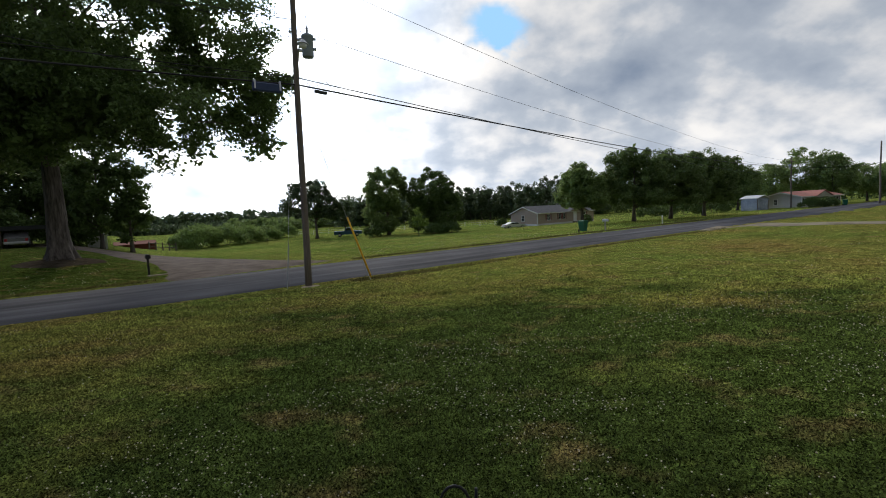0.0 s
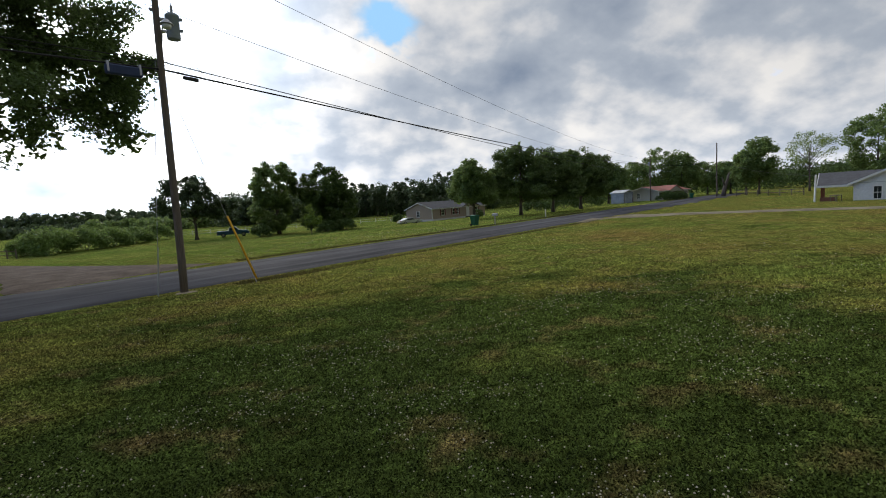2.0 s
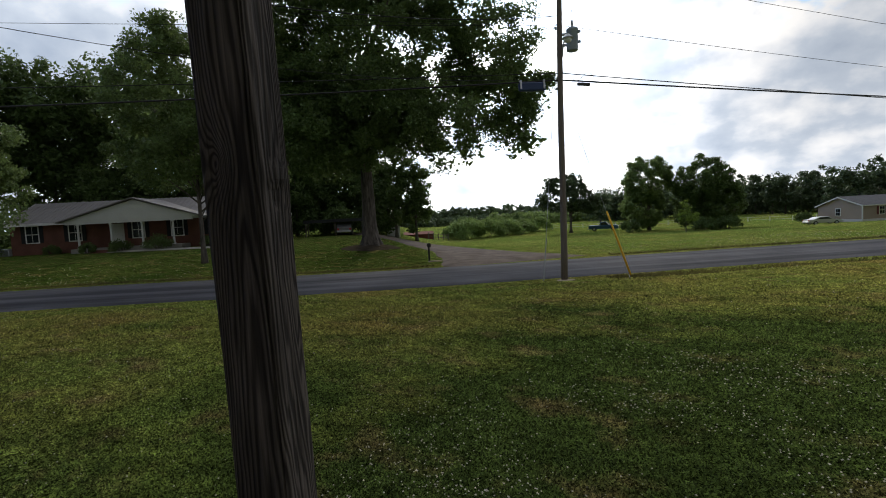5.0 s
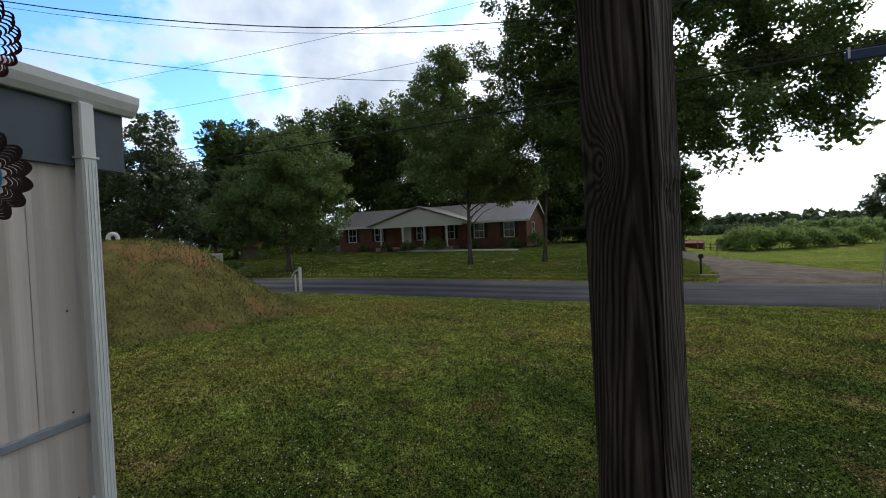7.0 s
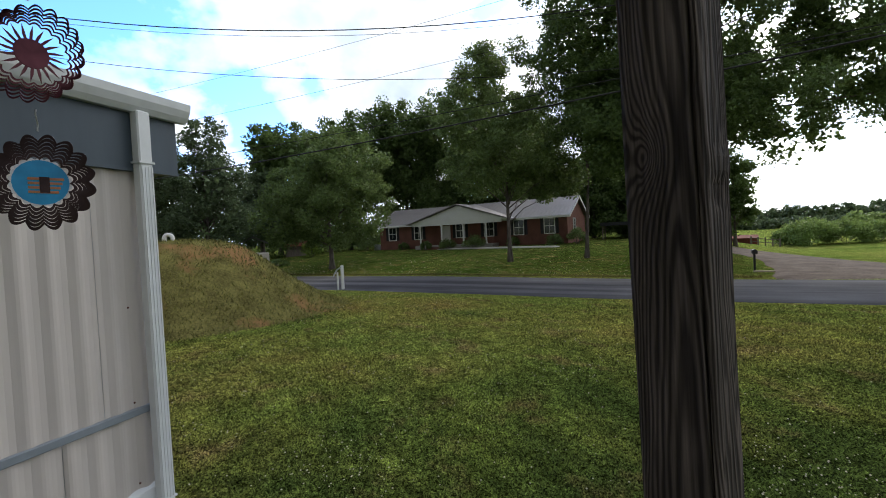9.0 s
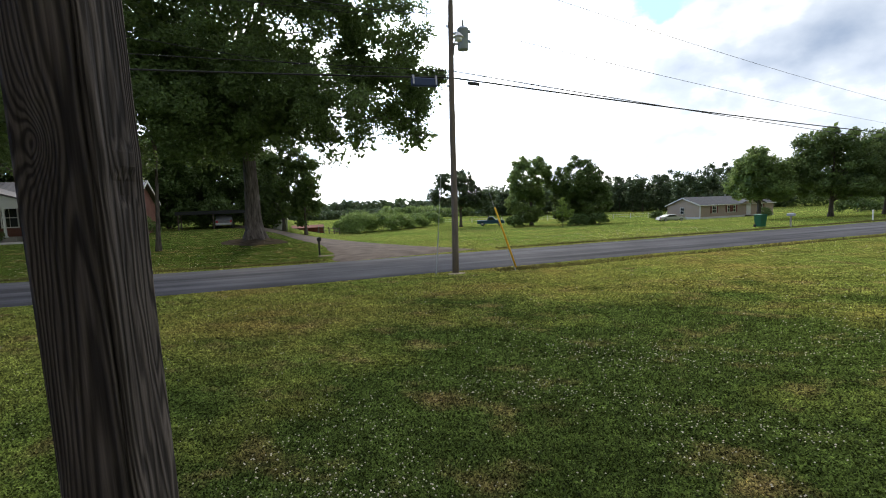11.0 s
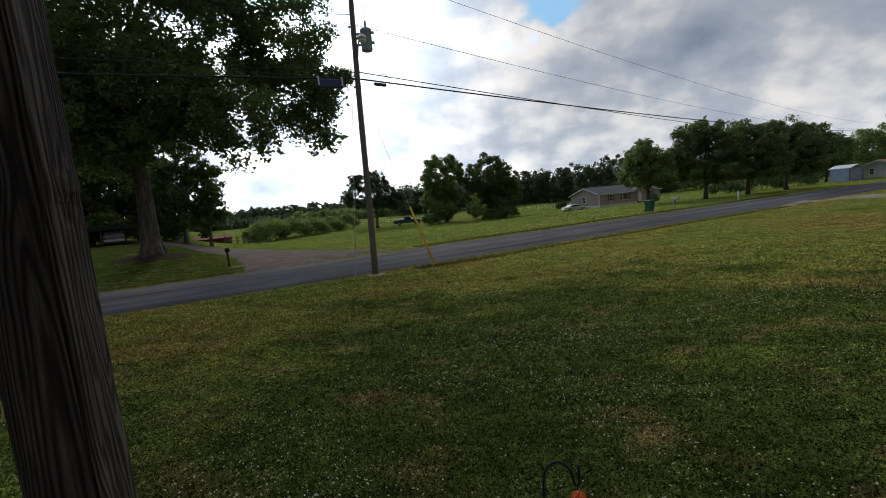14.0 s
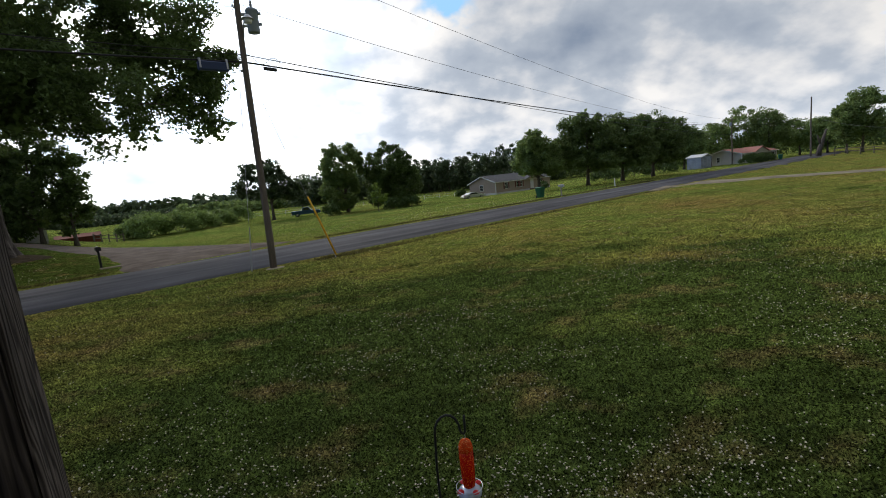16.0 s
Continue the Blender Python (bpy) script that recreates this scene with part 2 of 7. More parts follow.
def quads_mesh(name, V, n, mat, k=4):
    """A mesh of n loose faces of k corners each."""
    me = bpy.data.meshes.new(name)
    me.vertices.add(n * k)
    me.vertices.foreach_set("co", np.asarray(V, dtype=np.float32).ravel())
    me.loops.add(n * k)
    me.loops.foreach_set("vertex_index", np.arange(n * k, dtype=np.int32))
    me.polygons.add(n)
    me.polygons.foreach_set("loop_start", np.arange(0, n * k, k, dtype=np.int32))
    me.polygons.foreach_set("loop_total", np.full(n, k, dtype=np.int32))
    me.update(calc_edges=True)
    me.materials.append(mat)
    return me


def leaves_mesh(name, rng, centres, radii, counts, size, mat, flat=0.0, aspect=0.6):
    """A crown: for every clump a cloud of small folded leaves."""
    allc, alls = [], []
    for c, r, n in zip(centres, radii, counts):
        d = rng.normal(size=(n, 3))
        d /= np.linalg.norm(d, axis=1)[:, None] + 1e-9
        rad = rng.random(n) ** 0.45
        p = np.array(c) + d * rad[:, None] * np.array(r)
        allc.append(p)
        alls.append((size if np.isscalar(size) else size[len(alls)]) * (0.6 + 0.8 * rng.random(n)))
    P, S = np.concatenate(allc), np.concatenate(alls)
    n = len(P)
    a = rng.normal(size=(n, 3))
    a[:, 2] = a[:, 2] * (1 - flat) - 0.35
    a /= np.linalg.norm(a, axis=1)[:, None]
    b = rng.normal(size=(n, 3))
    b[:, 2] *= (1 - 0.6 * flat)
    b -= a * (a * b).sum(1)[:, None]
    b /= np.linalg.norm(b, axis=1)[:, None]
    c = np.cross(a, b)
    S = S[:, None]
    v0 = P - a * S * 0.5
    v2 = P + a * S * 0.5
    v1 = P + b * S * aspect * 0.5 + c * S * 0.12
    v3 = P - b * S * aspect * 0.5 + c * S * 0.12
    V = np.stack([v0, v1, v2, v3], 1).reshape(-1, 3)
    return quads_mesh(name, V, n, mat)


def face(x, y, l):
    """A lobe given as right, deep, up (seen from the porch) in the plan's directions."""
    d = math.hypot(x, y)
    fx, fy = x / d, y / d
    return (l[0] * fy + l[1] * fx, -l[0] * fx + l[1] * fy, *l[2:])


def furrowed_trunk(bm, pts, rad, seed):
    """A thick old trunk with furrowed bark, burls and spreading roots."""
    sides, steps = 72, 90
    rings = []
    for j in range(steps + 1):
        f = (j / steps) ** 1.6 * (len(pts) - 1)
        i = min(len(pts) - 2, int(f))
        c = Vector(pts[i]).lerp(Vector(pts[i + 1]), f - i)
        r = rad[i] + (rad[i + 1] - rad[i]) * (f - i)
        ring = []
        for k in range(sides):
            a = 2 * math.pi * k / sides
            ca, sa = math.cos(a), math.sin(a)
            low = math.exp(-max(0.0, c.z) / 0.55)
            w = 1 + 0.16 * noise.noise((ca * 1.3 + seed, sa * 1.3, c.z * 0.45)) + 0.055 * noise.noise((ca * 9, sa * 9, c.z * 1.4)) + 0.03 * noise.noise((ca * 22, sa * 22, c.z * 5))
            w += low * (0.36 + 0.28 * math.sin(5 * a + seed))
            ring.append(bm.verts.new((c.x + ca * r * w, c.y + sa * r * w, c.z)))
        rings.append(ring)
    for r0, r1 in zip(rings, rings[1:]):
        for k in range(sides):
            bm.faces.new((r0[k], r0[(k + 1) % sides], r1[(k + 1) % sides], r1[k]))


def tree(name, x, y, z, height, trunk_r, lobes, leaf, mat, label, seed, clumps=60, per=220, clump_r=1.0, first=0.25, limbs=10, group="", shell=0.55, flat=0.3, lean=(0, 0), category="tree", core=0):
    """A tree with a tapered trunk, limbs that reach into the crown's lobes, and a leafy crown.
    lobes: (right, deep, up, rx, ry, rz) from the foot."""
    rng = np.random.default_rng(seed)
    t = thing(name, pose(x, y, z), label, category, group)
    top = height * 0.72
    lobes = [face(x, y, l) for l in lobes]
    bm = bmesh.new()
    pts, rad = [], []
    for i in range(9):
        f = i / 8
        w = 0.25 * trunk_r * math.sin(4 * f + seed)
        pts.append((lean[0] * f + w, lean[1] * f - w, -0.3 + (top + 0.3) * f))
        rad.append(trunk_r * (1 - 0.85 * f) * (1 + (0.2 if trunk_r > 0.4 else 0.55) * math.exp(-f * 30)))
    if trunk_r > 0.4:
        furrowed_trunk(bm, pts, rad, seed)
    else:
        tube(bm, pts, rad, 12)
    part("trunk", bm, M["bark"], t, smooth=True)
    vol = np.array([l[3] * l[4] * l[5] for l in lobes]) ** 0.62
    cen, rs, cn = [], [], []
    for k in range(clumps):
        l = lobes[rng.choice(len(lobes), p=vol / vol.sum())]
        d = rng.normal(size=3)
        d /= np.linalg.norm(d)
        q = shell + (1 - shell) * rng.random() ** 0.6
        c = np.array(l[:3]) + d * q * np.array(l[3:])
        cen.append(c)
        r = clump_r * (0.65 + 0.7 * rng.random())
        rs.append((r, r, r * 0.75))
        cn.append(int(per * (0.6 + 0.8 * rng.random())))
    sizes = [leaf] * len(cen)
    outer = len(cen)
    for k in range(core):
        l = lobes[rng.choice(len(lobes), p=vol / vol.sum())]
        d = rng.normal(size=3)
        d *= 0.72 * rng.random() ** 0.4 / np.linalg.norm(d)
        cen.append(np.array(l[:3]) + d * np.array(l[3:]))
        rs.append((clump_r * 1.2,) * 3)
        cn.append(34)
        sizes.append(leaf * 2.1)
    for k in rng.permutation(outer)[:limbs]:
        c = Vector(cen[k])
        f = min(0.95, max(first, (c.z / top) * 0.6 + 0.02))
        i = min(7, int(f * 8))
        s = Vector(pts[i]).lerp(Vector(pts[i + 1]), f * 8 - i)
        r0 = rad[i] * 0.4
        mid = s.lerp(c, 0.5) + Vector((0, 0, 0.1 * (c - s).length)) + Vector(rng.normal(size=3) * 0.06 * (c - s).length)
        bm = bmesh.new()
        tube(bm, [s, s.lerp(mid, 0.5) + Vector(rng.normal(size=3) * 0.05), mid, mid.lerp(c, 0.6), c], [r0, r0 * 0.75, r0 * 0.5, r0 * 0.28, r0 * 0.1], 6)
        part("limb", bm, M["bark"], t, smooth=True)
    cr = new("crown", leaves_mesh("crown", rng, cen, rs, cn, sizes, mat, flat))
    cr.parent = t
    return t

# ---- ground, road and drives ----
ROAD_E = Vector((0.802, 0.597, 0))      # along the road, uphill
ROAD_N = Vector((-0.597, 0.802, 0))     # across it, away from the porch
NEAR, FAR = 17.7, 25.9


def smooth(a, b, x):
    t = min(1.0, max(0.0, (x - a) / (b - a)))
    return t * t * (3 - 2 * t)


def road_uv(x, y):
    return 0.802 * x + 0.597 * y, -0.597 * x + 0.802 * y


def at_road(u, n):
    return 0.802 * u - 0.597 * n, 0.597 * u + 0.802 * n


def ground_z(x, y):
    u, n = road_uv(x, y)
    d = math.hypot(x, y)
    z = 0.0
    # raised yard of the brick house, and the oak's knoll
    z += 1.1 * smooth(25.5, 49, n) * smooth(6, -6, u)
    ox, oy = x + 22.3, y - 28.3
    z += 0.5 * math.exp(-(ox * ox + oy * oy) / 14)
    # the field beyond the road falls away, and the ground by the far drive too
    z -= 1.65 * smooth(29, 74, n) * smooth(-2, 12, u)
    z -= 0.55 * smooth(40, 75, u) * smooth(20, 8, n)
    # the lawn dips towards the road
    z -= 0.20 * smooth(10, 17, n) * smooth(-18, 2, u) * smooth(52, 30, n)
    # far land
    z += 1.0 * smooth(300, 900, d)
    # lawn crest and shallow ditch beside the road
    z += 0.10 * smooth(18.2, 15.5, n)
    z += (0.14 * math.exp(-((n - 15.2) / 1.5) ** 2) - 0.30 * math.exp(-((n - 17.1) / 0.55) ** 2)) * smooth(9, 16, u)
    return z


def grass_colour(nt):
    """The lawn's colour by place: olive turf, brown dry turf, dark clover and straw-coloured spots."""
    N, L = nt.nodes.new, nt.links.new
    co = N("ShaderNodeTexCoord")

    def nz(s, d=4, r=0.55, off=(0, 0, 0), stretch=(1, 1, 1)):
        m = N("ShaderNodeMapping")
        m.inputs["Location"].default_value, m.inputs["Scale"].default_value = off, stretch
        L(co.outputs["Object"], m.inputs[0])
        n = N("ShaderNodeTexNoise")
        n.inputs["Scale"].default_value, n.inputs["Detail"].default_value, n.inputs["Roughness"].default_value = s, d, r
        L(m.outputs[0], n.inputs["Vector"])
        return n.outputs[0]

    def ramp(f, stops):
        n = N("ShaderNodeValToRGB")
        e = n.color_ramp.elements
        while len(e) < len(stops):
            e.new(0.5)
        for el, (p, c) in zip(e, stops):
            el.position, el.color = p, (*c, 1)
        L(f, n.inputs[0])
        return n.outputs[0]

    def mix(f, a, c, mode="MIX"):
        n = N("ShaderNodeMix")
        n.data_type, n.blend_type = "RGBA", mode
        for s, v in ((0, f), (6, a), (7, c)):
            if isinstance(v, tuple):
                n.inputs[s].default_value = (*v, 1)
            elif isinstance(v, (int, float)):
                n.inputs[s].default_value = v
            else:
                L(v, n.inputs[s])
        return n.outputs[2]

    turf = ramp(nz(0.16, 6, 0.6), [(0.34, (0.205, 0.158, 0.046)), (0.46, (0.184, 0.182, 0.042)), (0.62, (0.140, 0.176, 0.036))])
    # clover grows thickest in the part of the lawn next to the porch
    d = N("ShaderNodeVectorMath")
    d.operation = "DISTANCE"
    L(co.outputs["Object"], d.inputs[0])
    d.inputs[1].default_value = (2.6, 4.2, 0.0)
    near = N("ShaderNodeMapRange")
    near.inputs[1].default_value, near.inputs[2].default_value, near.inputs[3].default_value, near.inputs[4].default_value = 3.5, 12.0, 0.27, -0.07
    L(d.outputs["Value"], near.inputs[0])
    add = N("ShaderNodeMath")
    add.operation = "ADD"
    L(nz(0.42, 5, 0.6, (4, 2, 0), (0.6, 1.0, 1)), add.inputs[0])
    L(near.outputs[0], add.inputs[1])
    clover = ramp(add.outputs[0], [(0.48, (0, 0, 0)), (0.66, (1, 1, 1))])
    # clover set darker and turf lighter: colour also carries the dimmer light nearby
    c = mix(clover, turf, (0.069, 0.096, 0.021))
    # the field across the road is lusher
    fd = N("ShaderNodeVectorMath")
    fd.operation = "DOT_PRODUCT"
    L(co.outputs["Object"], fd.inputs[0])
    fd.inputs[1].default_value = (-0.597, 0.802, 0.0)
    fr = N("ShaderNodeMapRange")
    fr.inputs[1].default_value, fr.inputs[2].default_value = 24.0, 28.0
    L(fd.outputs["Value"], fr.inputs[0])
    field = ramp(nz(0.09, 6, 0.62, (3, 3, 0)), [(0.35, (0.190, 0.205, 0.050)), (0.52, (0.140, 0.185, 0.038)), (0.66, (0.095, 0.150, 0.030))])
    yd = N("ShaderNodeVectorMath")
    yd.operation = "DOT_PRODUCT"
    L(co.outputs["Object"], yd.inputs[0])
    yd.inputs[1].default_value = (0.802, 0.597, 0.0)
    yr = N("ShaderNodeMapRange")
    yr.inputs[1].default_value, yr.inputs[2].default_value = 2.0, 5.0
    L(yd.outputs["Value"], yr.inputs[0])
    # yard grass darker than the field: the oak's shade put in its colour
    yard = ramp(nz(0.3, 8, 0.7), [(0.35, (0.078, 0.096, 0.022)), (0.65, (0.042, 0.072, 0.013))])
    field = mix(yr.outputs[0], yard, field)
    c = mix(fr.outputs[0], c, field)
    dry = ramp(nz(1.25, 6, 0.62, (1, 7, 0), (0.7, 1, 1)), [(0.54, (0, 0, 0)), (0.72, (1, 1, 1))])
    c = mix(dry, c, (0.190, 0.142, 0.056))
    # fine streaky tone, with the tufts' small shadows put into the colour
    tone = ramp(nz(4.0, 8, 0.75, (0, 0, 0), (1, 1.6, 1)), [(0.3, (0.42, 0.42, 0.42)), (0.7, (1.55, 1.55, 1.55))])
    c = mix(1.0, c, tone, "MULTIPLY")
    # tufts and mown swathes a hand to a stride across
    swathe = ramp(nz(0.9, 9, 0.78, (5, 1, 0), (1, 1.5, 1)), [(0.34, (0.62, 0.64, 0.6)), (0.66, (1.38, 1.36, 1.4))])
    return mix(1.0, c, swathe, "MULTIPLY"), nz


def grass_material():
    m = bpy.data.materials.new("mown_grass")
    m.use_nodes = True
    nt = m.node_tree
    N, L = nt.nodes.new, nt.links.new
    b = nt.nodes["Principled BSDF"]
    b.inputs["Roughness"].default_value = 1.0
    b.inputs["Specular IOR Level"].default_value = 0.0
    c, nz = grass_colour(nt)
    # leaf-sized speckle: lit leaf tops and shaded gaps put into the colour
    r = N("ShaderNodeMapRange")
    r.inputs[1].default_value, r.inputs[2].default_value, r.inputs[3].default_value, r.inputs[4].default_value = 0.38, 0.62, 0.22, 1.75
    L(nz(24, 8, 0.8), r.inputs[0])
    mx = N("ShaderNodeMix")
    mx.data_type, mx.blend_type = "RGBA", "MULTIPLY"
    mx.inputs[0].default_value = 1.0
    L(c, mx.inputs[6])
    L(r.outputs[0], mx.inputs[7])
    src = mx.outputs[2]
    # tufts at two sizes: rounded leaf cushions, shade between them painted dark
    for scale, lo, hi in ((14.0, 1.8, 0.65), (42.0, 2.35, 0.22)):
        co, wob, ad, vo = N("ShaderNodeTexCoord"), N("ShaderNodeTexNoise"), N("ShaderNodeVectorMath"), N("ShaderNodeTexVoronoi")
        wob.inputs["Scale"].default_value = scale * 0.8
        L(co.outputs["Object"], wob.inputs["Vector"])
        ad.operation = "MULTIPLY_ADD"
        L(wob.outputs["Color"], ad.inputs[0])
        ad.inputs[1].default_value = (1.1 / scale,) * 3
        L(co.outputs["Object"], ad.inputs[2])
        L(ad.outputs[0], vo.inputs["Vector"])
        vo.inputs["Scale"].default_value = scale
        rr, m2 = N("ShaderNodeMapRange"), N("ShaderNodeMix")
        rr.inputs[1].default_value, rr.inputs[2].default_value, rr.inputs[3].default_value, rr.inputs[4].default_value = 0.12, 0.72, lo, hi
        L(vo.outputs["Distance"], rr.inputs[0])
        m2.data_type, m2.blend_type = "RGBA", "MULTIPLY"
        m2.inputs[0].default_value = 1.0
        L(src, m2.inputs[6])
        L(rr.outputs[0], m2.inputs[7])
        src = m2.outputs[2]
    L(src, b.inputs["Base Color"])
    bp = N("ShaderNodeBump")
    bp.inputs["Strength"].default_value, bp.inputs["Distance"].default_value = 1.0, 0.04
    L(nz(38, 6, 0.75), bp.inputs["Height"])
    L(bp.outputs[0], b.inputs["Normal"])
    return m


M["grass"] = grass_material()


def make_ground():
    rings = [0.0, 0.6]
    while rings[-1] < 4200:
        rings.append(rings[-1] + max(0.6, rings[-1] * 0.035))
    seg = 300
    V, F = [(0, 0, ground_z(0, 0))], []
    for r in rings[1:]:
        for k in range(seg):
            a = 2 * math.pi * k / seg
            x, y = r * math.sin(a), r * math.cos(a)
            V.append((x, y, ground_z(x, y)))
    for k in range(seg):
        F.append((0, 1 + (k + 1) % seg, 1 + k))
    for i in range(len(rings) - 2):
        o, p = 1 + i * seg, 1 + (i + 1) * seg
        for k in range(seg):
            q = (k + 1) % seg
            F.append((o + k, o + q, p + q, p + k))
    me = bpy.data.meshes.new("ground")
    me.from_pydata(V, [], F)
    for p in me.polygons:
        p.use_smooth = True
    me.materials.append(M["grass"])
    return tagged(new("ground", me), "wide mown lawn with clover and dry patches", "lawn", kind="structure")


make_ground()


def strip(name, mat, line, width, lift, label, category, edge=0.0, seed=1):
    """A paved or gravelled band that follows the ground along a line of points."""
    rng = random.Random(seed)
    pts = []
    for a, b in zip(line, line[1:]):
        a, b = Vector(a), Vector(b)
        k = max(1, int((b - a).length / 1.0))
        pts += [a.lerp(b, i / k) for i in range(k)]
    pts.append(Vector(line[-1]))
    V, F = [], []
    m = 9
    for i, p in enumerate(pts):
        d = (pts[min(i + 1, len(pts) - 1)] - pts[max(i - 1, 0)]).normalized()
        s = Vector((-d.y, d.x))
        w = width(i / (len(pts) - 1)) if callable(width) else width
        l0, l1 = w / 2 + rng.uniform(-edge, edge), w / 2 + rng.uniform(-edge, edge)
        for k in range(m):
            f = k / (m - 1)
            q = p + s * (-l0 + (l0 + l1) * f)
            e = -0.12 if k in (0, m - 1) or i in (0, len(pts) - 1) else lift + 0.05 * (1 - (2 * f - 1) ** 2)
            V.append((q.x, q.y, ground_z(q.x, q.y) + e))
    for i in range(len(pts) - 1):
        for k in range(m - 1):
            o = i * m + k
            F.append((o, o + m, o + m + 1, o + 1))
    me = bpy.data.meshes.new(name)
    me.from_pydata(V, [], F)
    for p in me.polygons:
        p.use_smooth = True
    me.materials.append(mat)
    return tagged(new(name, me), label, category, kind="structure")


MID = (NEAR + FAR) / 2
strip("road", M["road"], [at_road(u, MID) for u in (-160, -60, -20, 10, 40, 70, 100, 140)], FAR - NEAR, 0.04, "worn grey asphalt country road", "road", 0.06)
strip("gravel_drive", M["gravel"], [at_road(7.5, 25.2), at_road(7.0, 28), at_road(6.0, 34), at_road(4.5, 42), at_road(2, 52), at_road(-6, 66)], lambda f: 6.5 * (1 - f) ** 8 + 5.2, 0.05, "pale gravel drive joining the road", "driveway", 0.15, 2)
strip("side_drive", M["pale_gravel"], [at_road(43, 19.5), at_road(44.5, 12), at_road(46, 4), at_road(46.5, -10), at_road(48, -40)], lambda f: 4 * (1 - f) ** 10 + 3.2, 0.05, "pale gravel drive to the white house", "driveway", 0.15, 3)

# ---- trees ----
def tree_at(az, d, z=None, **k):
    x, y = polar(az, d)
    return tree(k.pop("name", "tree"), x, y, ground_z(x, y) if z is None else z, **k)


tree_at(-38.9, 36.3, name="oak_tree", height=26, trunk_r=0.56, leaf=0.215, mat=M["oak_leaf"], seed=3, clumps=860, per=230, clump_r=0.95, first=0.42, limbs=30, shell=0.4, core=480,
        lobes=[(0, 0, 15.5, 8.5, 8.5, 7.5), (9.2, 0, 15.5, 4.6, 4.6, 4.4), (9.8, 0, 11.6, 4.3, 4.3, 3.0), (13.2, 0, 11.4, 1.7, 2.0, 1.9), (11.0, -0.5, 8.9, 2.4, 2.4, 1.5), (12.4, -1, 7.4, 1.3, 1.4, 1.0), (6.5, -1, 7.2, 2.5, 2.5, 1.8), (-4.3, -1, 9.6, 3.2, 4.5, 3.0),
               (-5.5, 0, 15, 4.6, 5.5, 6.5), (0, 0, 22, 8, 8, 5), (2, -5, 8.4, 6, 3.5, 2.6), (-2.6, -4, 7.6, 3.8, 4, 2.8), (0, -2, 10.5, 7, 6, 3), (5, 1, 20, 4.5, 4.5, 4)],
        label="huge old oak with a thick grey trunk beside the road")
tree_at(-78.9, 41.1, name="maple_tree", height=12, trunk_r=0.22, leaf=0.2, mat=M["maple_leaf"], seed=5, clumps=250, per=170, clump_r=0.75, limbs=22, core=90,
        lobes=[(0, 0, 5.6, 5.8, 5.4, 3.9), (1.0, 0, 8.4, 4.6, 4.2, 2.8), (0.2, 0, 10.2, 2.6, 2.4, 2.0), (-3.4, 0, 4.6, 3, 3, 2.2)], label="round green maple on the lawn across the road")
tree_at(-57.3, 36.1, name="maple_tree", height=16, trunk_r=0.17, leaf=0.2, mat=M["maple_leaf"], seed=6, clumps=240, per=160, clump_r=0.8, limbs=22, core=90,
        lobes=[(0, 0, 7.6, 5.2, 5, 3.0), (-1.2, 0, 11, 4.2, 4, 2.8), (-1.6, 0, 14.2, 2.2, 2.2, 2.4), (2.6, 0, 6.2, 3.2, 3, 1.6)], label="tall maple with a slim trunk before the brick house")
tree_at(-48.4, 36.1, name="young_tree", height=15, trunk_r=0.15, leaf=0.2, mat=M["maple_leaf"], seed=16, clumps=40, per=120, clump_r=0.8, limbs=12,
        lobes=[(0.5, 0, 10.5, 2.2, 2.2, 2.6), (0.6, 0, 13, 2.0, 2, 2.5)], label="slim bare-trunked tree on the raised yard", lean=(0.4, 0.4))
# conifers and shade trees past the mound
for i, (az, d, h, w) in enumerate(((-92.0, 50, 15.4, 4.3), (-96.8, 54, 14.5, 4.4), (-86.5, 64, 12, 4.2))):
    tree_at(az, d, name="cedar_tree", height=h, trunk_r=0.28, leaf=0.26, mat=M["pine_leaf"], seed=30 + i, clumps=150, per=120, clump_r=0.85, limbs=20, shell=0.4, flat=0.5, core=50,
            lobes=[(0, 0, h * 0.32, w, w, h * 0.2), (0, 0, h * 0.55, w * 0.85, w * 0.85, h * 0.22), (0, 0, h * 0.8, w * 0.5, w * 0.5, h * 0.18)], label="tall feathery cedar beyond the earth mound", group="cedars")
# the dark wood behind the brick house and the oak
rw = random.Random(4)
for i in range(13):
    az = -84 + i * 3.7 + rw.uniform(-1, 1)
    d = 70 + rw.uniform(-4, 9)
    h = 23 + rw.uniform(-3, 2.5) - (3 if i < 2 else 0) - (9 if i in (9, 10) else 0) - (9 if i > 12 else 3 if i > 11 else 0)
    w = 4.6 + rw.uniform(-0.6, 0.8) - (1.0 if i > 12 else 0)
    tree_at(az, d, name="woodland_tree", height=h, trunk_r=0.28, leaf=0.44, mat=M["oak_leaf"], seed=50 + i, clumps=110, per=90, clump_r=1.25, limbs=12, shell=0.35, core=60,
            lobes=[(0, 0, h * 0.68, w, w, h * 0.28), (rw.uniform(-1.5, 1.5), 0, h * 0.38, w * 0.9, w, h * 0.22)], label="tall dark woodland tree behind the brick house", group="wood behind the brick house")


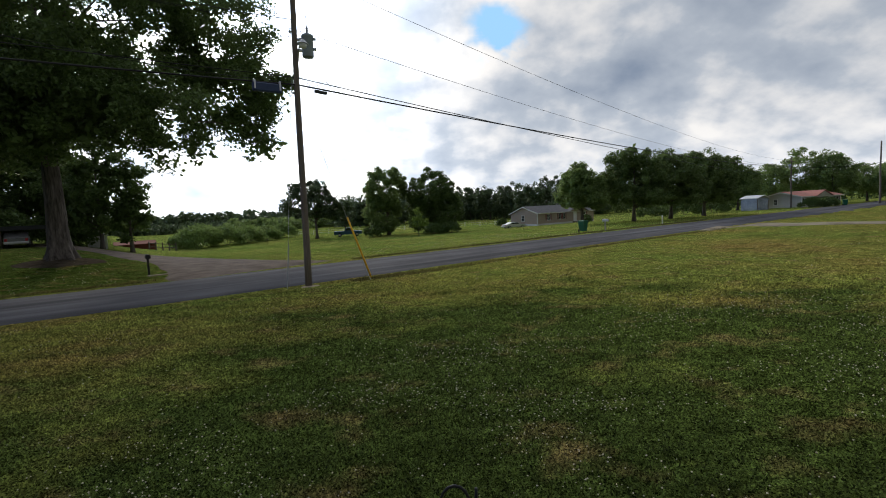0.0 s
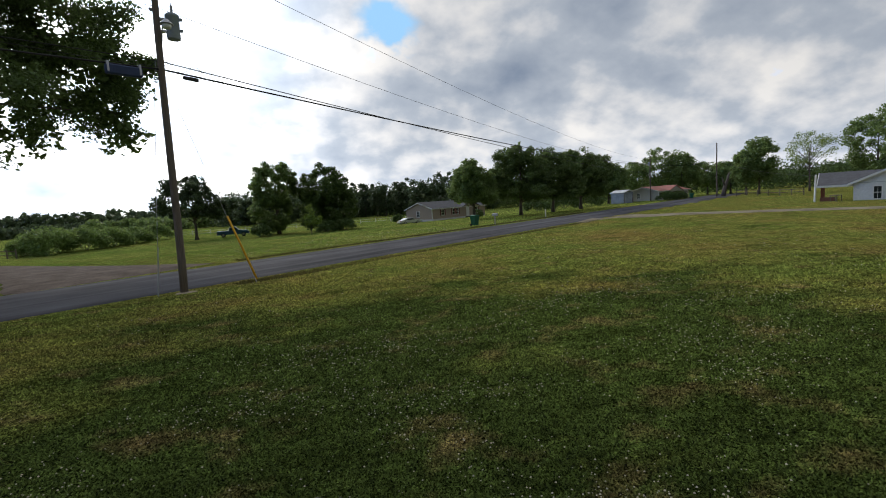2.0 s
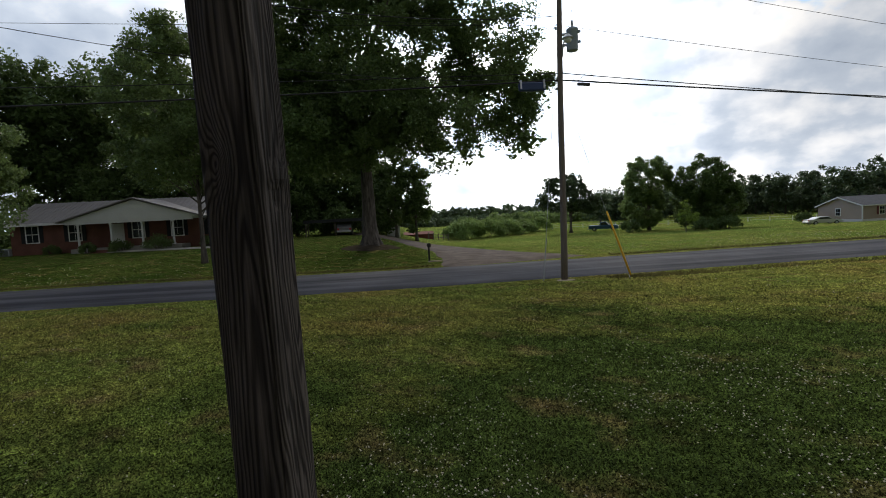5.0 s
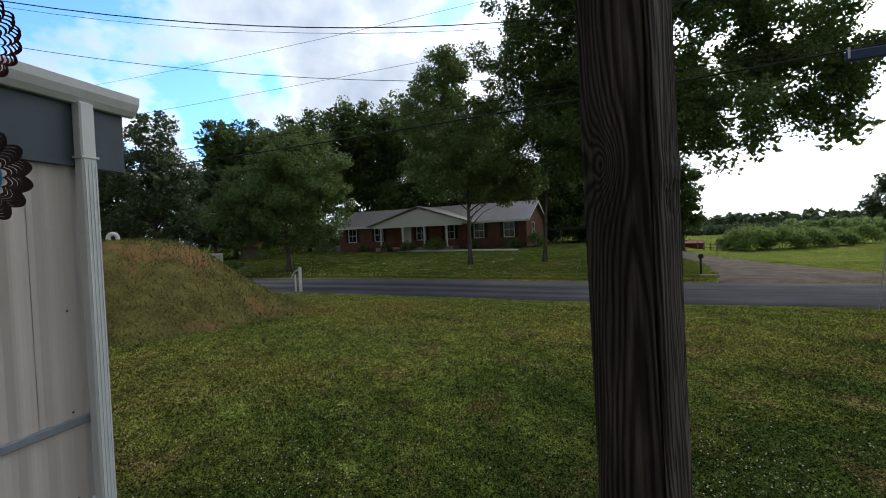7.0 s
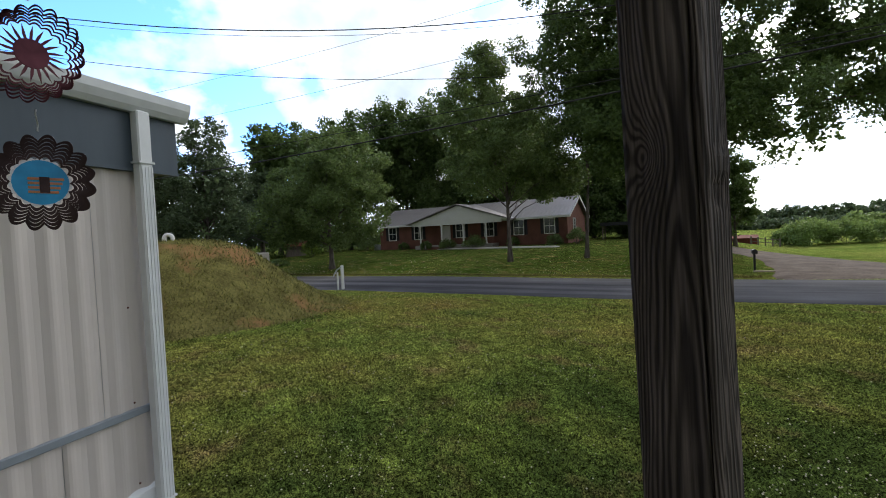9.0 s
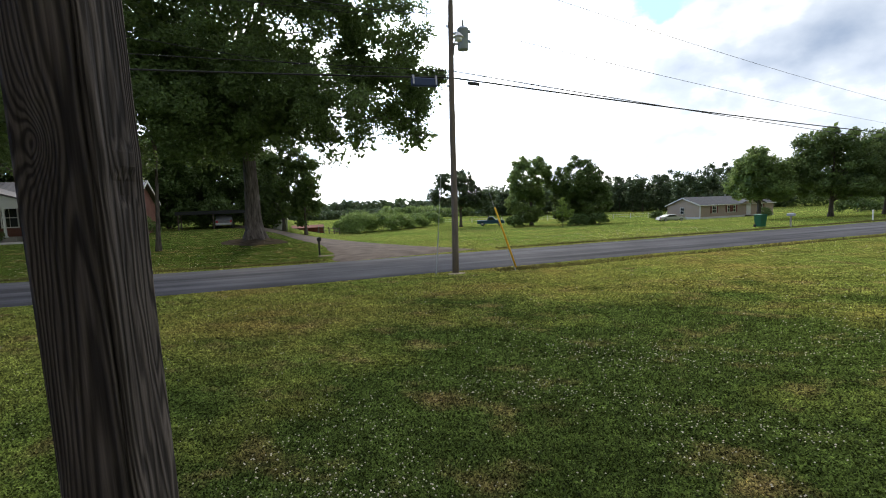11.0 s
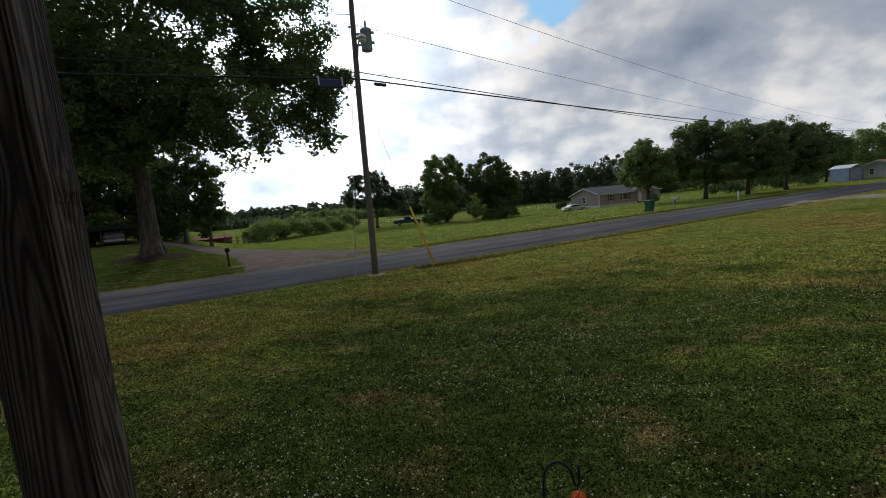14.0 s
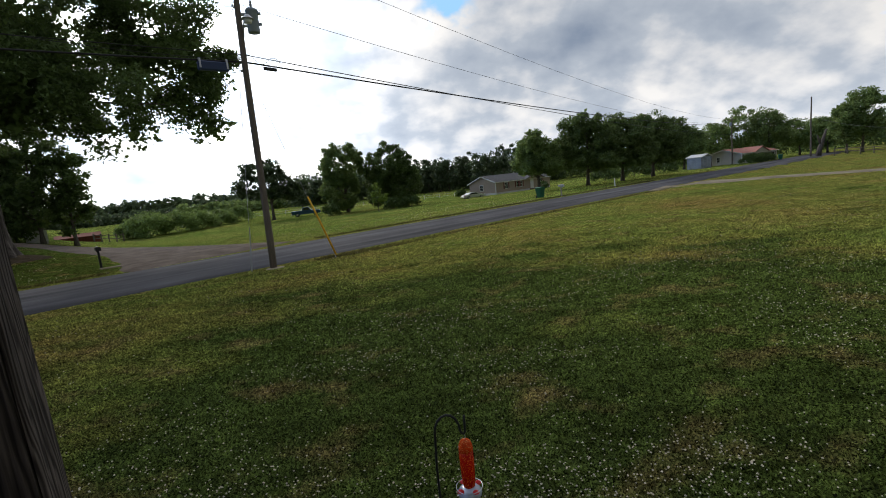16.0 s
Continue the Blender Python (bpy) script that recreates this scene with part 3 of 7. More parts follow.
def shrub(az, d, w, h, label, mat, seed, name="shrub", group="", n=16, leaf=0.16, per=150):
    x, y = polar(az, d)
    t = thing(name, pose(x, y, ground_z(x, y)), label, "shrub", group)
    rng = np.random.default_rng(seed)
    bm = bmesh.new()
    for k in range(5):
        a = k * 1.3
        tube(bm, [(0.1 * math.cos(a), 0.1 * math.sin(a), -0.1), (w * 0.3 * math.cos(a), w * 0.3 * math.sin(a), h * 0.6)], [0.04, 0.015], 5)
    part("stem", bm, M["bark"], t)
    cen, rs, cn = [], [], []
    for k in range(n):
        dd = rng.normal(size=3)
        dd /= np.linalg.norm(dd)
        dd[2] = abs(dd[2])
        cen.append(dd * np.array((w * 0.36, w * 0.36, h * 0.55)) + np.array((0, 0, h * 0.2)))
        r = 0.24 * min(w, h * 1.4)
        rs.append((r, r, r * 0.8))
        cn.append(per)
    o = new("foliage", leaves_mesh("foliage", rng, cen, rs, cn, leaf, mat))
    o.parent = t
    return t


for az, h, w in ((-33.4, 11.5, 2.8), (-35.8, 13, 3.2)):
    tree_at(az, 62, name="woodland_tree", height=h, trunk_r=0.2, leaf=0.34, mat=M["oak_leaf"], seed=int(-az * 10), clumps=80, per=90, clump_r=0.7, limbs=14, shell=0.3, core=12,
            lobes=[(0, 0, h * 0.62, w, w, h * 0.34), (0, 0, h * 0.32, w * 0.7, w, h * 0.2)], label="slender dark tree at the wood's edge", group="wood behind the brick house")
# low trees with boughs to the ground that close the wood
for i in range(10):
    h = 9.5 + 2.5 * math.sin(i * 2.4)
    tree_at(-66 + i * 3.1, 67 + 2.5 * (i % 3), name="understorey_tree", height=h, trunk_r=0.16, leaf=0.4, mat=M["oak_leaf"], seed=410 + i, clumps=80, per=95, clump_r=1.1, limbs=8, shell=0.3,
            lobes=[(0, 0, h * 0.6, 3.0, 3.0, h * 0.36), (0.8 * math.sin(i), 0, h * 0.26, 3.2, 3.0, h * 0.22)], label="low dark tree in the shaded wood", group="wood behind the brick house")
for i in range(11):
    shrub(-84 + i * 4.6, 63 + 3 * (i % 3), 6, 3.8, "dark undergrowth at the wood's edge", M["oak_leaf"], 80 + i, "undergrowth", "undergrowth", 22, 0.34, 110)
# light bushes at the field's far edge
for i, (az, d, w, h) in enumerate(((-27.3, 88, 8.5, 4.3), (-24.6, 92, 7.5, 3.9), (-22.4, 96, 7, 3.6), (-20.6, 102, 7, 3.2), (-29.0, 92, 5, 2.6), (-18.6, 110, 7, 3.4))):
    shrub(az, d, w, h, "broad pale green bush at the field's edge", M["bush_leaf"], 100 + i, "field_bush", "field bushes", 42, 0.3, 150)
tree_at(-14.9, 95, name="pine_tree", height=12, trunk_r=0.3, leaf=0.34, mat=M["pine_leaf"], seed=7, clumps=190, per=140, clump_r=0.75, limbs=20,
        lobes=[(-0.6, 0, 6.6, 5.6, 5, 2.6), (-0.8, 0, 9.4, 3.8, 3.6, 2.0), (2.8, 0, 5.4, 2.8, 3, 1.8)], label="broad dark pine standing in the field", flat=0.6)
tree_at(-6.4, 92, height=14, trunk_r=0.3, leaf=0.34, mat=M["far_leaf"], seed=8, clumps=260, per=140, clump_r=0.8, limbs=16, lobes=[(0, 0, 9, 4.2, 4, 4.2), (-1, 0, 4.2, 3.8, 3.4, 3.8)], label="tall leafy tree in the field")
tree_at(-0.6, 92, height=13.5, trunk_r=0.3, leaf=0.34, mat=M["oak_leaf"], seed=9, clumps=300, per=120, clump_r=0.8, limbs=14, lobes=[(-0.6, 0, 8, 4.6, 4.6, 4.6), (1.6, 0, 4.6, 3.8, 4, 4.2), (-3.0, 0, 4.4, 2.6, 3, 4)], label="dense dark tree in the field")
tree_at(-2.7, 76, name="sapling", height=4.8, trunk_r=0.07, leaf=0.22, mat=M["young_leaf"], seed=19, clumps=26, per=70, clump_r=0.45, limbs=8, lobes=[(0.3, 0, 2.3, 1.5, 1.3, 0.9), (-0.2, 0, 3.6, 0.8, 0.8, 1.1)], label="small bright green sapling in the field")
for i, (az, d) in enumerate(((-8.3, 86), (-1.0, 84), (1.2, 86))):
    shrub(az, d, 4, 2.2, "dark bush under the field trees", M["oak_leaf"], 130 + i, "bush", "bushes under the field trees", 18, 0.3, 110)
# shade trees along the road
for i, (az, d, h, w) in enumerate(((17.0, 66, 8.6, 2.9), (22.6, 70, 11.0, 4.6), (26.3, 75, 10.4, 4.2), (29.4, 82, 10.6, 4.2), (31.6, 112, 12.0, 5.0))):
    tree_at(az, d, name="shade_tree", height=h, trunk_r=0.26, leaf=0.27, mat=M["maple_leaf"] if i else M["far_leaf"], seed=10 + i, clumps=270, per=95, clump_r=0.66, core=90, limbs=18, shell=0.45,
            lobes=[(0, 0, h * 0.55, w, w, h * 0.3), (-w * 0.15, 0, h * 0.76, w * 0.72, w * 0.7, h * 0.2), (w * 0.55, 0, h * 0.48, w * 0.6, w * 0.6, h * 0.24), (-w * 0.6, 0, h * 0.5, w * 0.55, w * 0.6, h * 0.22),
                   (-w * 0.35, 0, h * (0.34 if i else 0.42), w * 0.7, w, h * 0.12), (w * 0.4, 0, h * (0.30 if i else 0.42), w * 0.7, w, h * 0.12)],
            label="leafy green shade tree beside the road", group="shade trees beside the road")
for i, (az, d, w, h) in enumerate(((24.5, 92, 6, 2.6), (27.6, 96, 7, 3.0), (30.2, 98, 7, 3.4))):
    shrub(az, d, w, h, "dark bush behind the shade trees", M["oak_leaf"], 140 + i, "bush", "bushes behind the shade trees", 26, 0.3, 110)
for i, (az, d, h, w) in enumerate(((32.5, 112, 9, 4.6), (35.2, 140, 11, 5), (38.0, 140, 14.5, 5), (40.0, 138, 12, 4), (42.4, 146, 9.5, 5), (44.5, 138, 9, 4.4))):
    tree_at(az, d, name="roadside_tree", height=h, trunk_r=0.25, leaf=0.42, mat=M["far_leaf"], seed=200 + i, clumps=90, per=100, clump_r=1.2, limbs=8,
            lobes=[(0, 0, h * 0.55, w, w, h * 0.36)], label="green tree behind the far homes", group="trees behind the far homes")
for i, (az, d, h, w) in enumerate(((46.9, 122, 13, 3.4), (45.8, 120, 10, 2.4), (55.7, 116, 16, 4.6), (60.2, 118, 12.5, 5), (63.5, 112, 13, 5), (57.8, 128, 12, 5))):
    tree_at(az, d, name="hill_tree", height=h, trunk_r=0.25, leaf=0.4, mat=M["far_leaf"], seed=220 + i, clumps=110, per=100, clump_r=1.1, limbs=9,
            lobes=[(0, 0, h * 0.56, w, w, h * 0.36)], label="green tree on the rise behind the white house", group="trees on the rise")
tree_at(50.9, 138, name="sparse_tree", height=14, trunk_r=0.22, leaf=0.3, mat=M["young_leaf"], seed=240, clumps=60, per=55, clump_r=1.2, limbs=40, lobes=[(0, 0, 10, 5, 5, 3.6)], label="thin half-bare tree with branches showing")
# pine wood beyond the field
rw = random.Random(9)
for i in range(22):
    az = -11.5 + i * 1.35 + rw.uniform(-0.4, 0.4)
    h = 14 + rw.uniform(-1.5, 1.8) - (3.5 if i < 8 else 0)
    tree_at(az, 172 + rw.uniform(-8, 14), name="far_pine", height=h, trunk_r=0.22, leaf=0.7, mat=M["pine_leaf"], seed=300 + i, clumps=48, per=52, clump_r=1.1, limbs=4, shell=0.3,
            lobes=[(0, 0, h * 0.72, 3.2, 3, h * 0.24), (0, 0, h * 0.36, 3.2, 3, h * 0.28)], label="dark pine in the far wood", group="far pine wood")


def treeline(name, az0, az1, d, h, step, mat, label, seed, leaf=1.2, per=60):
    """A distant wood, too far off to tell its trees apart."""
    rng = np.random.default_rng(seed)
    cen, rs, cn = [], [], []
    n = int((az1 - az0) / step)
    for i in range(n):
        for k in range(3):
            x, y = polar(az0 + (az1 - az0) * i / n + rng.uniform(-step, step), d + rng.uniform(0, 0.10) * d)
            hh = h * (0.7 + 0.5 * noise.noise((x * 0.02, y * 0.02, 3.0)) + 0.12 * rng.random())
            cen.append((x, y, ground_z(x, y) + hh * (0.25 + 0.25 * k)))
            r = h * 0.3
            rs.append((r * 1.25, r * 1.25, r))
            cn.append(per)
    ob = new(name, leaves_mesh(name, rng, cen, rs, cn, leaf, mat))
    return tagged(ob, label, "wood", kind="stuff")


treeline("far_wood", -50, 10, 235, 5.6, 0.35, M["pine_leaf"], "long dark line of distant woods", 11, 1.5, 60)
treeline("hill_wood", -50, 70, 800, 22, 0.4, M["pine_leaf"], "low wooded hills along the horizon", 12, 6.0, 40)
treeline("field_hedge", -24, -9, 190, 6.0, 0.5, M["far_leaf"], "hedge line beyond the field", 13, 1.1, 80)
treeline("roadside_wood", 17, 66, 190, 10.0, 0.5, M["oak_leaf"], "wood behind the far homes", 14, 0.8, 100)
treeline("pine_wood", -12, 19, 184, 16.0, 0.25, M["pine_leaf"], "dense dark pine wood behind the field", 17, 1.05, 85)
treeline("back_wood", 70, 260, 140, 14, 2.0, M["far_leaf"], "wood closing the land behind", 15, 1.2)
treeline("left_wood", -106, -60, 110, 13, 1.2, M["oak_leaf"], "dark wood behind the yards", 16, 0.8, 110)


# ---- utility poles and lines ----
M["blue_plastic"] = material("blue_plastic", (0.03, 0.05, 0.12), 0.5, var=0.15, bump=0.05)
M["yellow_plastic"] = material("yellow_plastic", (0.75, 0.42, 0.03), 0.5, var=0.12, scale=1, fine=10, bump=0.05)
M["can_grey"] = material("can_grey", (0.28, 0.33, 0.38), 0.45, var=0.12, scale=2, fine=14, bump=0.05)
M["lamp_glass"] = material("lamp_glass", (0.75, 0.78, 0.8), 0.25, var=0.05, bump=0, spec=0.6)
M["porcelain"] = material("porcelain", (0.30, 0.31, 0.33), 0.25, var=0.1, bump=0)
PX, PY = -5.08, 18.28
LEAN = 0.0175      # the pole leans a little away from straight


def utility_pole(x, y, h, r, label, lean=0.0):
    p = thing("utility_pole", pose(x, y, ground_z(x, y), 0, lean, 0), label, "utility pole")
    bm = bmesh.new()
    tube(bm, [(0.02 * math.sin(i), 0.02 * math.cos(i * 1.3), -0.4 + (h + 0.4) * i / 8) for i in range(9)], [r * (1 - 0.32 * i / 8) for i in range(9)], 16)
    part("shaft", bm, M["pole_wood"], p, smooth=True)
    return p


pole = utility_pole(PX, PY, 12.6, 0.135, "weathered wooden utility pole beside the road", math.degrees(math.atan(LEAN)))
right = Vector((0.96, 0.28, 0))
c = right * 0.46
bm = bmesh.new()
lathe(bm, [(0.20, 0), (0.21, 0.03), (0.21, 0.72), (0.225, 0.73), (0.225, 0.78), (0.19, 0.83), (0.08, 0.86)], 24, (c.x, c.y, 8.74))
can = part("transformer", bm, M["can_grey"], pole, "grey steel transformer can", True)
bm = bmesh.new()
lathe(bm, [(0.03, 0), (0.055, 0.05), (0.035, 0.08), (0.055, 0.13), (0.035, 0.17), (0.05, 0.22), (0.03, 0.26), (0.012, 0.3), (0.012, 0.36)], 12, (c.x, c.y, 9.59))
part("bushing", bm, M["porcelain"], can, "grey porcelain bushing", True)
for s in (0.25, 0.62):
    bm = bmesh.new()
    box(bm, (c.x + 0.19, c.y - 0.03, 8.74 + s), (c.x + 0.31, c.y + 0.05, 8.83 + s), 0.01)
    part("terminal", bm, M["can_grey"], can)
for s in (0.2, 0.6):
    bm = bmesh.new()
    box(bm, (0.06, 0.0, 8.74 + s), (0.3, 0.12, 8.82 + s), 0.008)
    part("bracket", bm, M["steel"], pole)
bm = bmesh.new()
tube(bm, [(0.1, -0.05, 8.54), (0.18, -0.2, 8.84), (0.30, -0.45, 9.01), (0.42, -0.62, 9.03)], 0.025, 8)
arm = part("lamp_arm", bm, M["steel"], pole, smooth=True)
bm = bmesh.new()
lathe(bm, [(0.06, 0.16), (0.10, 0.12), (0.20, 0.02), (0.215, 0.0), (0.19, 0.0)], 20, (0.48, -0.68, 8.95))
part("lamp_shade", bm, M["steel"], arm, "dished street lamp hood", True)
bm = bmesh.new()
lathe(bm, [(0.06, -0.14), (0.13, -0.12), (0.15, 0.0)], 16, (0.48, -0.68, 8.95))
part("lamp_bowl", bm, M["lamp_glass"], arm, "clear ribbed lamp bowl", True)
for z in (7.7, 7.4, 9.65):
    bm = bmesh.new()
    lathe(bm, [(0.02, -0.05), (0.05, -0.03), (0.03, 0), (0.05, 0.03), (0.02, 0.05)], 10, (-0.15, -0.04, z))
    tube(bm, [(0.12, 0, z), (-0.14, -0.04, z)], 0.012, 6)
    part("insulator", bm, M["porcelain"], pole)


def cable(name, a, b, sag, r, label, mat=None, group="overhead lines", waves=0.0):
    a, b = Vector(a), Vector(b)
    k = 28
    pts = [a.lerp(b, i / k) - Vector((0, 0, sag * 4 * (i / k) * (1 - i / k))) for i in range(k + 1)]
    bm = bmesh.new()
    tube(bm, pts, r, 6)
    return tagged(new(name, mesh_of(bm, name, mat or M["cable"], True)), label, "cable", group)


TOP = (PX, PY)
P2, P1 = (67.3, 89.7), (79.0, 84.0)
z2, z1 = ground_z(*P2), ground_z(*P1)
far2 = utility_pole(*P2, 9.6, 0.15, "distant grey utility pole beside the far home")
far1 = utility_pole(*P1, 11.2, 0.16, "tall bare utility pole up the road")
bm = bmesh.new()
box(bm, (-0.9, -0.05, 8.7), (0.9, 0.05, 8.82))
part("crossarm", bm, M["pole_wood"], far2)
bm = bmesh.new()
lathe(bm, [(0.2, 0), (0.22, 0.6), (0.1, 0.7)], 12, (-0.35, -0.1, 7.6))
part("transformer", bm, M["can_grey"], far2)
# to the right: two telephone cables and two power wires
cable("telephone_cable", (PX + LEAN * 7.52, PY, 7.52), (*P2, z2 + 7.8), 0.75, 0.030, "thick black overhead telephone cable")
cable("telephone_cable", (PX + LEAN * 7.78, PY, 7.78), (*P2, z2 + 5.9), 0.7, 0.018, "thin black overhead telephone cable")
cable("power_wire", (PX + LEAN * 9.55, PY, 9.55), (*P2, z2 + 8.2), 1.5, 0.009, "thin overhead power wire")
cable("power_wire", (PX + LEAN * 11.75, PY, 11.75), (*P2, z2 + 8.9), 1.5, 0.009, "thin overhead power wire")
cable("telephone_cable", (*P2, z2 + 7.8), (*P1, z1 + 7.4), 0.5, 0.03, "thick black overhead telephone cable")
WPX, WPY = polar(51.35, 74)
cable("power_wire", (*P1, z1 + 7.6), (WPX, WPY, ground_z(WPX, WPY) + 3.2), 0.7, 0.02, "thin overhead power wire")
# along the road to the other side
LU = at_road(-48, 18.2)
cable("telephone_cable", (PX + LEAN * 7.52, PY, 7.52), (*LU, 7.6), 0.5, 0.030, "thick black overhead telephone cable")
cable("telephone_cable", (PX + LEAN * 7.78, PY, 7.78), (*LU, 8.5), 0.35, 0.014, "thin black overhead telephone cable")
# wires that cross the lawn to a pole behind the home
cable("power_wire", (PX + LEAN * 9.9, PY, 9.9), (-22, -14, 12.45), 2.85, 0.014, "black insulated power line over the lawn")
cable("power_wire", (PX + LEAN * 9.75, PY, 9.75), (-22, -14, 12.3), 2.85, 0.006, "thin wire over the lawn")
cable("telephone_cable", (PX + LEAN * 7.6, PY, 7.6), (-22, -14, 11.27), 2.4, 0.008, "thin telephone drop over the lawn")
# the line's wires to the next pole down the road
cable("power_wire", (PX + LEAN * 11.75, PY, 11.5), (*LU, 14.0), 0.7, 0.008, "thin overhead power wire")
cable("power_wire", (PX + LEAN * 9.55, PY, 9.55), (*LU, 11.1), 0.25, 0.008, "thin overhead power wire")
# splice cases on the cables
d = Vector((LU[0] - PX, LU[1] - PY, 0)).normalized()
sc = thing("splice_case", pose(PX + 0.13 + d.x * 1.12, PY + d.y * 1.12, 7.30, 0, 0, math.degrees(math.atan2(d.y, d.x))), "dark blue splice case hung on the cable", "splice case")
bm = bmesh.new()
box(bm, (-0.52, -0.09, -0.17), (0.52, 0.09, 0.15), 0.04)
part("case", bm, M["blue_plastic"], sc)
for s in (-0.45, 0.45):
    bm = bmesh.new()
    box(bm, (s - 0.03, -0.11, -0.1), (s + 0.03, 0.11, 0.24), 0.01)
    part("strap", bm, M["steel"], sc)
d = Vector((P2[0] - PX, P2[1] - PY, 0)).normalized()
sc = thing("splice_box", pose(PX + 0.13 + d.x * 1.0, PY + d.y * 1.0, 7.38, 0, 1, math.degrees(math.atan2(d.y, d.x))), "small dark cable splice box", "splice case")
bm = bmesh.new()
box(bm, (-0.27, -0.05, -0.06), (0.27, 0.05, 0.06), 0.02)
part("case", bm, M["black"], sc)
# loose drip loops at the pole
for z, s in ((9.65, -1), (9.45, -1), (7.65, -1), (7.65, 1)):
    bm = bmesh.new()
    pts = [(PX + LEAN * z + s * (0.1 + 0.16 * i), PY + 0.03 * i, z + 0.16 * math.sin(i * 1.15 + z) - 0.03 * i) for i in range(8)]
    tube(bm, pts, 0.010, 5)
    tagged(new("drip_loop", mesh_of(bm, "drip_loop", M["cable"], True)), "loose looped wire at the utility pole", "cable", "drip loops")
bm = bmesh.new()
tube(bm, [(PX + 0.17 + c.x, PY + c.y, 9.95), (PX + 0.1 + c.x, PY + c.y, 10.7), (PX + 0.3, PY, 11.8)], 0.010, 5)
tagged(new("drip_loop", mesh_of(bm, "drip_loop", M["cable"], True)), "wire rising from the transformer", "cable", "drip loops")
# guy wires
GX, GY = -2.70, 18.85
gz = ground_z(GX, GY)
guy = thing("guy_wire", pose(GX, GY, gz), "steel guy wire with a yellow guard", "guy wire")
bm = bmesh.new()
tube(bm, [(0, 0, -0.1), (PX + 0.13 - GX, PY - GY, 7.4 - gz)], 0.005, 6)
part("wire", bm, M["steel"], guy)
a, b = Vector((0, 0, 0.12)), Vector((PX + 0.13 - GX, PY - GY, 7.4 - gz)) * 0.34
bm = bmesh.new()
tube(bm, [a, a.lerp(b, 0.3), a.lerp(b, 0.7), b], [0.035, 0.04, 0.04, 0.034], 10)
part("guard", bm, M["yellow_plastic"], guy, "yellow plastic guy guard", True)
bm = bmesh.new()
tube(bm, [(0, 0, -0.2), (-0.05, 0, 0.16)], 0.014, 6)
part("anchor_rod", bm, M["steel"], guy)
g2 = thing("ground_wire", pose(PX - 0.75, PY - 0.25, ground_z(PX - 0.75, PY)), "thin steel stay beside the pole", "guy wire")
bm = bmesh.new()
tube(bm, [(0, 0, 0), (0.55, 0.2, 6.5), (0.72, 0.24, 8.0)], 0.007, 5)
part("wire", bm, M["steel"], g2)
bm = bmesh.new()
tube(bm, [(0, 0, 0), (0.16, 0.06, 1.7)], 0.016, 6)
part("sleeve", bm, M["grey_paint"], g2)
# bare patch at the pole's foot
bm = bmesh.new()
lathe(bm, [(0.42, 0.0), (0.36, 0.02), (0.2, 0.035)], 14, (PX + 0.12, PY - 0.1, ground_z(PX, PY) - 0.01))
M["pale_soil"] = material("pale_soil", (0.34, 0.27, 0.19), 0.95, var=0.3, scale=3, fine=30, bump=0.6)
tagged(new("soil_patch", mesh_of(bm, "soil_patch", M["pale_soil"], True)), "pale bare soil round the pole's foot", "soil", kind="structure")


M["dark_soil"] = material("dark_soil", (0.062, 0.050, 0.036), 0.95, var=0.6, scale=2.5, fine=12, bump=0.9, spec=0.0)
ox_, oy_ = polar(-38.9, 36.3)
bm = bmesh.new()
rings_ = []
for k in range(7):
    ring_ = []
    for i in range(40):
        a = 2 * math.pi * i / 40
        r = (0.4 + 0.33 * k) * (1 + 0.16 * noise.noise((math.cos(a) * 2, math.sin(a) * 2, 3.0)))
        qx, qy = ox_ + r * math.cos(a), oy_ + r * math.sin(a)
        ring_.append(bm.verts.new((qx, qy, ground_z(qx, qy) + 0.16 * (1 - k / 6) ** 1.5 + (0.02 if k < 6 else -0.05) + 0.03 * noise.noise((qx * 3, qy * 3, 0)))))
    rings_.append(ring_)
for r0, r1 in zip(rings_, rings_[1:]):
    for i in range(40):
        bm.faces.new((r0[i], r0[(i + 1) % 40], r1[(i + 1) % 40], r1[i]))
bmesh.ops.recalc_face_normals(bm, faces=bm.faces)
tagged(new("oak_soil", mesh_of(bm, "oak_soil", M["dark_soil"], True)), "dark bare soil heaped round the oak's roots", "soil", kind="structure")


# ---- houses ----
M["brick"] = material("brick", (0.17, 0.078, 0.058), 0.9, var=0.35, scale=1.2, fine=14, bump=0.5)
M["roof_metal"] = material("roof_metal", (0.22, 0.205, 0.20), 0.5, 0.2, var=0.15, scale=0.8, fine=10, bump=0.05)
M["shingle"] = material("shingle", (0.10, 0.10, 0.105), 0.95, var=0.3, scale=1.5, fine=12, bump=0.5)
M["shutter"] = material("shutter", (0.02, 0.022, 0.025), 0.6, var=0.2, bump=0.1)
M["tan_siding"] = material("tan_siding", (0.36, 0.29, 0.24), 0.8, var=0.1, scale=0.5, fine=8, bump=0.1)
M["cream_siding"] = material("cream_siding", (0.50, 0.48, 0.43), 0.8, var=0.1, scale=0.5, fine=8, bump=0.1)
M["red_roof"] = material("red_roof", (0.36, 0.15, 0.12), 0.7, var=0.2, scale=0.6, fine=8, bump=0.1)
M["red_shutter"] = material("red_shutter", (0.16, 0.05, 0.05), 0.7, var=0.2, bump=0.1)
M["red_wood"] = material("red_wood", (0.17, 0.05, 0.035), 0.9, var=0.3, scale=1, fine=10, bump=0.3)
M["tarp"] = material("tarp", (0.30, 0.34, 0.42), 0.6, var=0.35, scale=1.2, fine=6, bump=0.4)


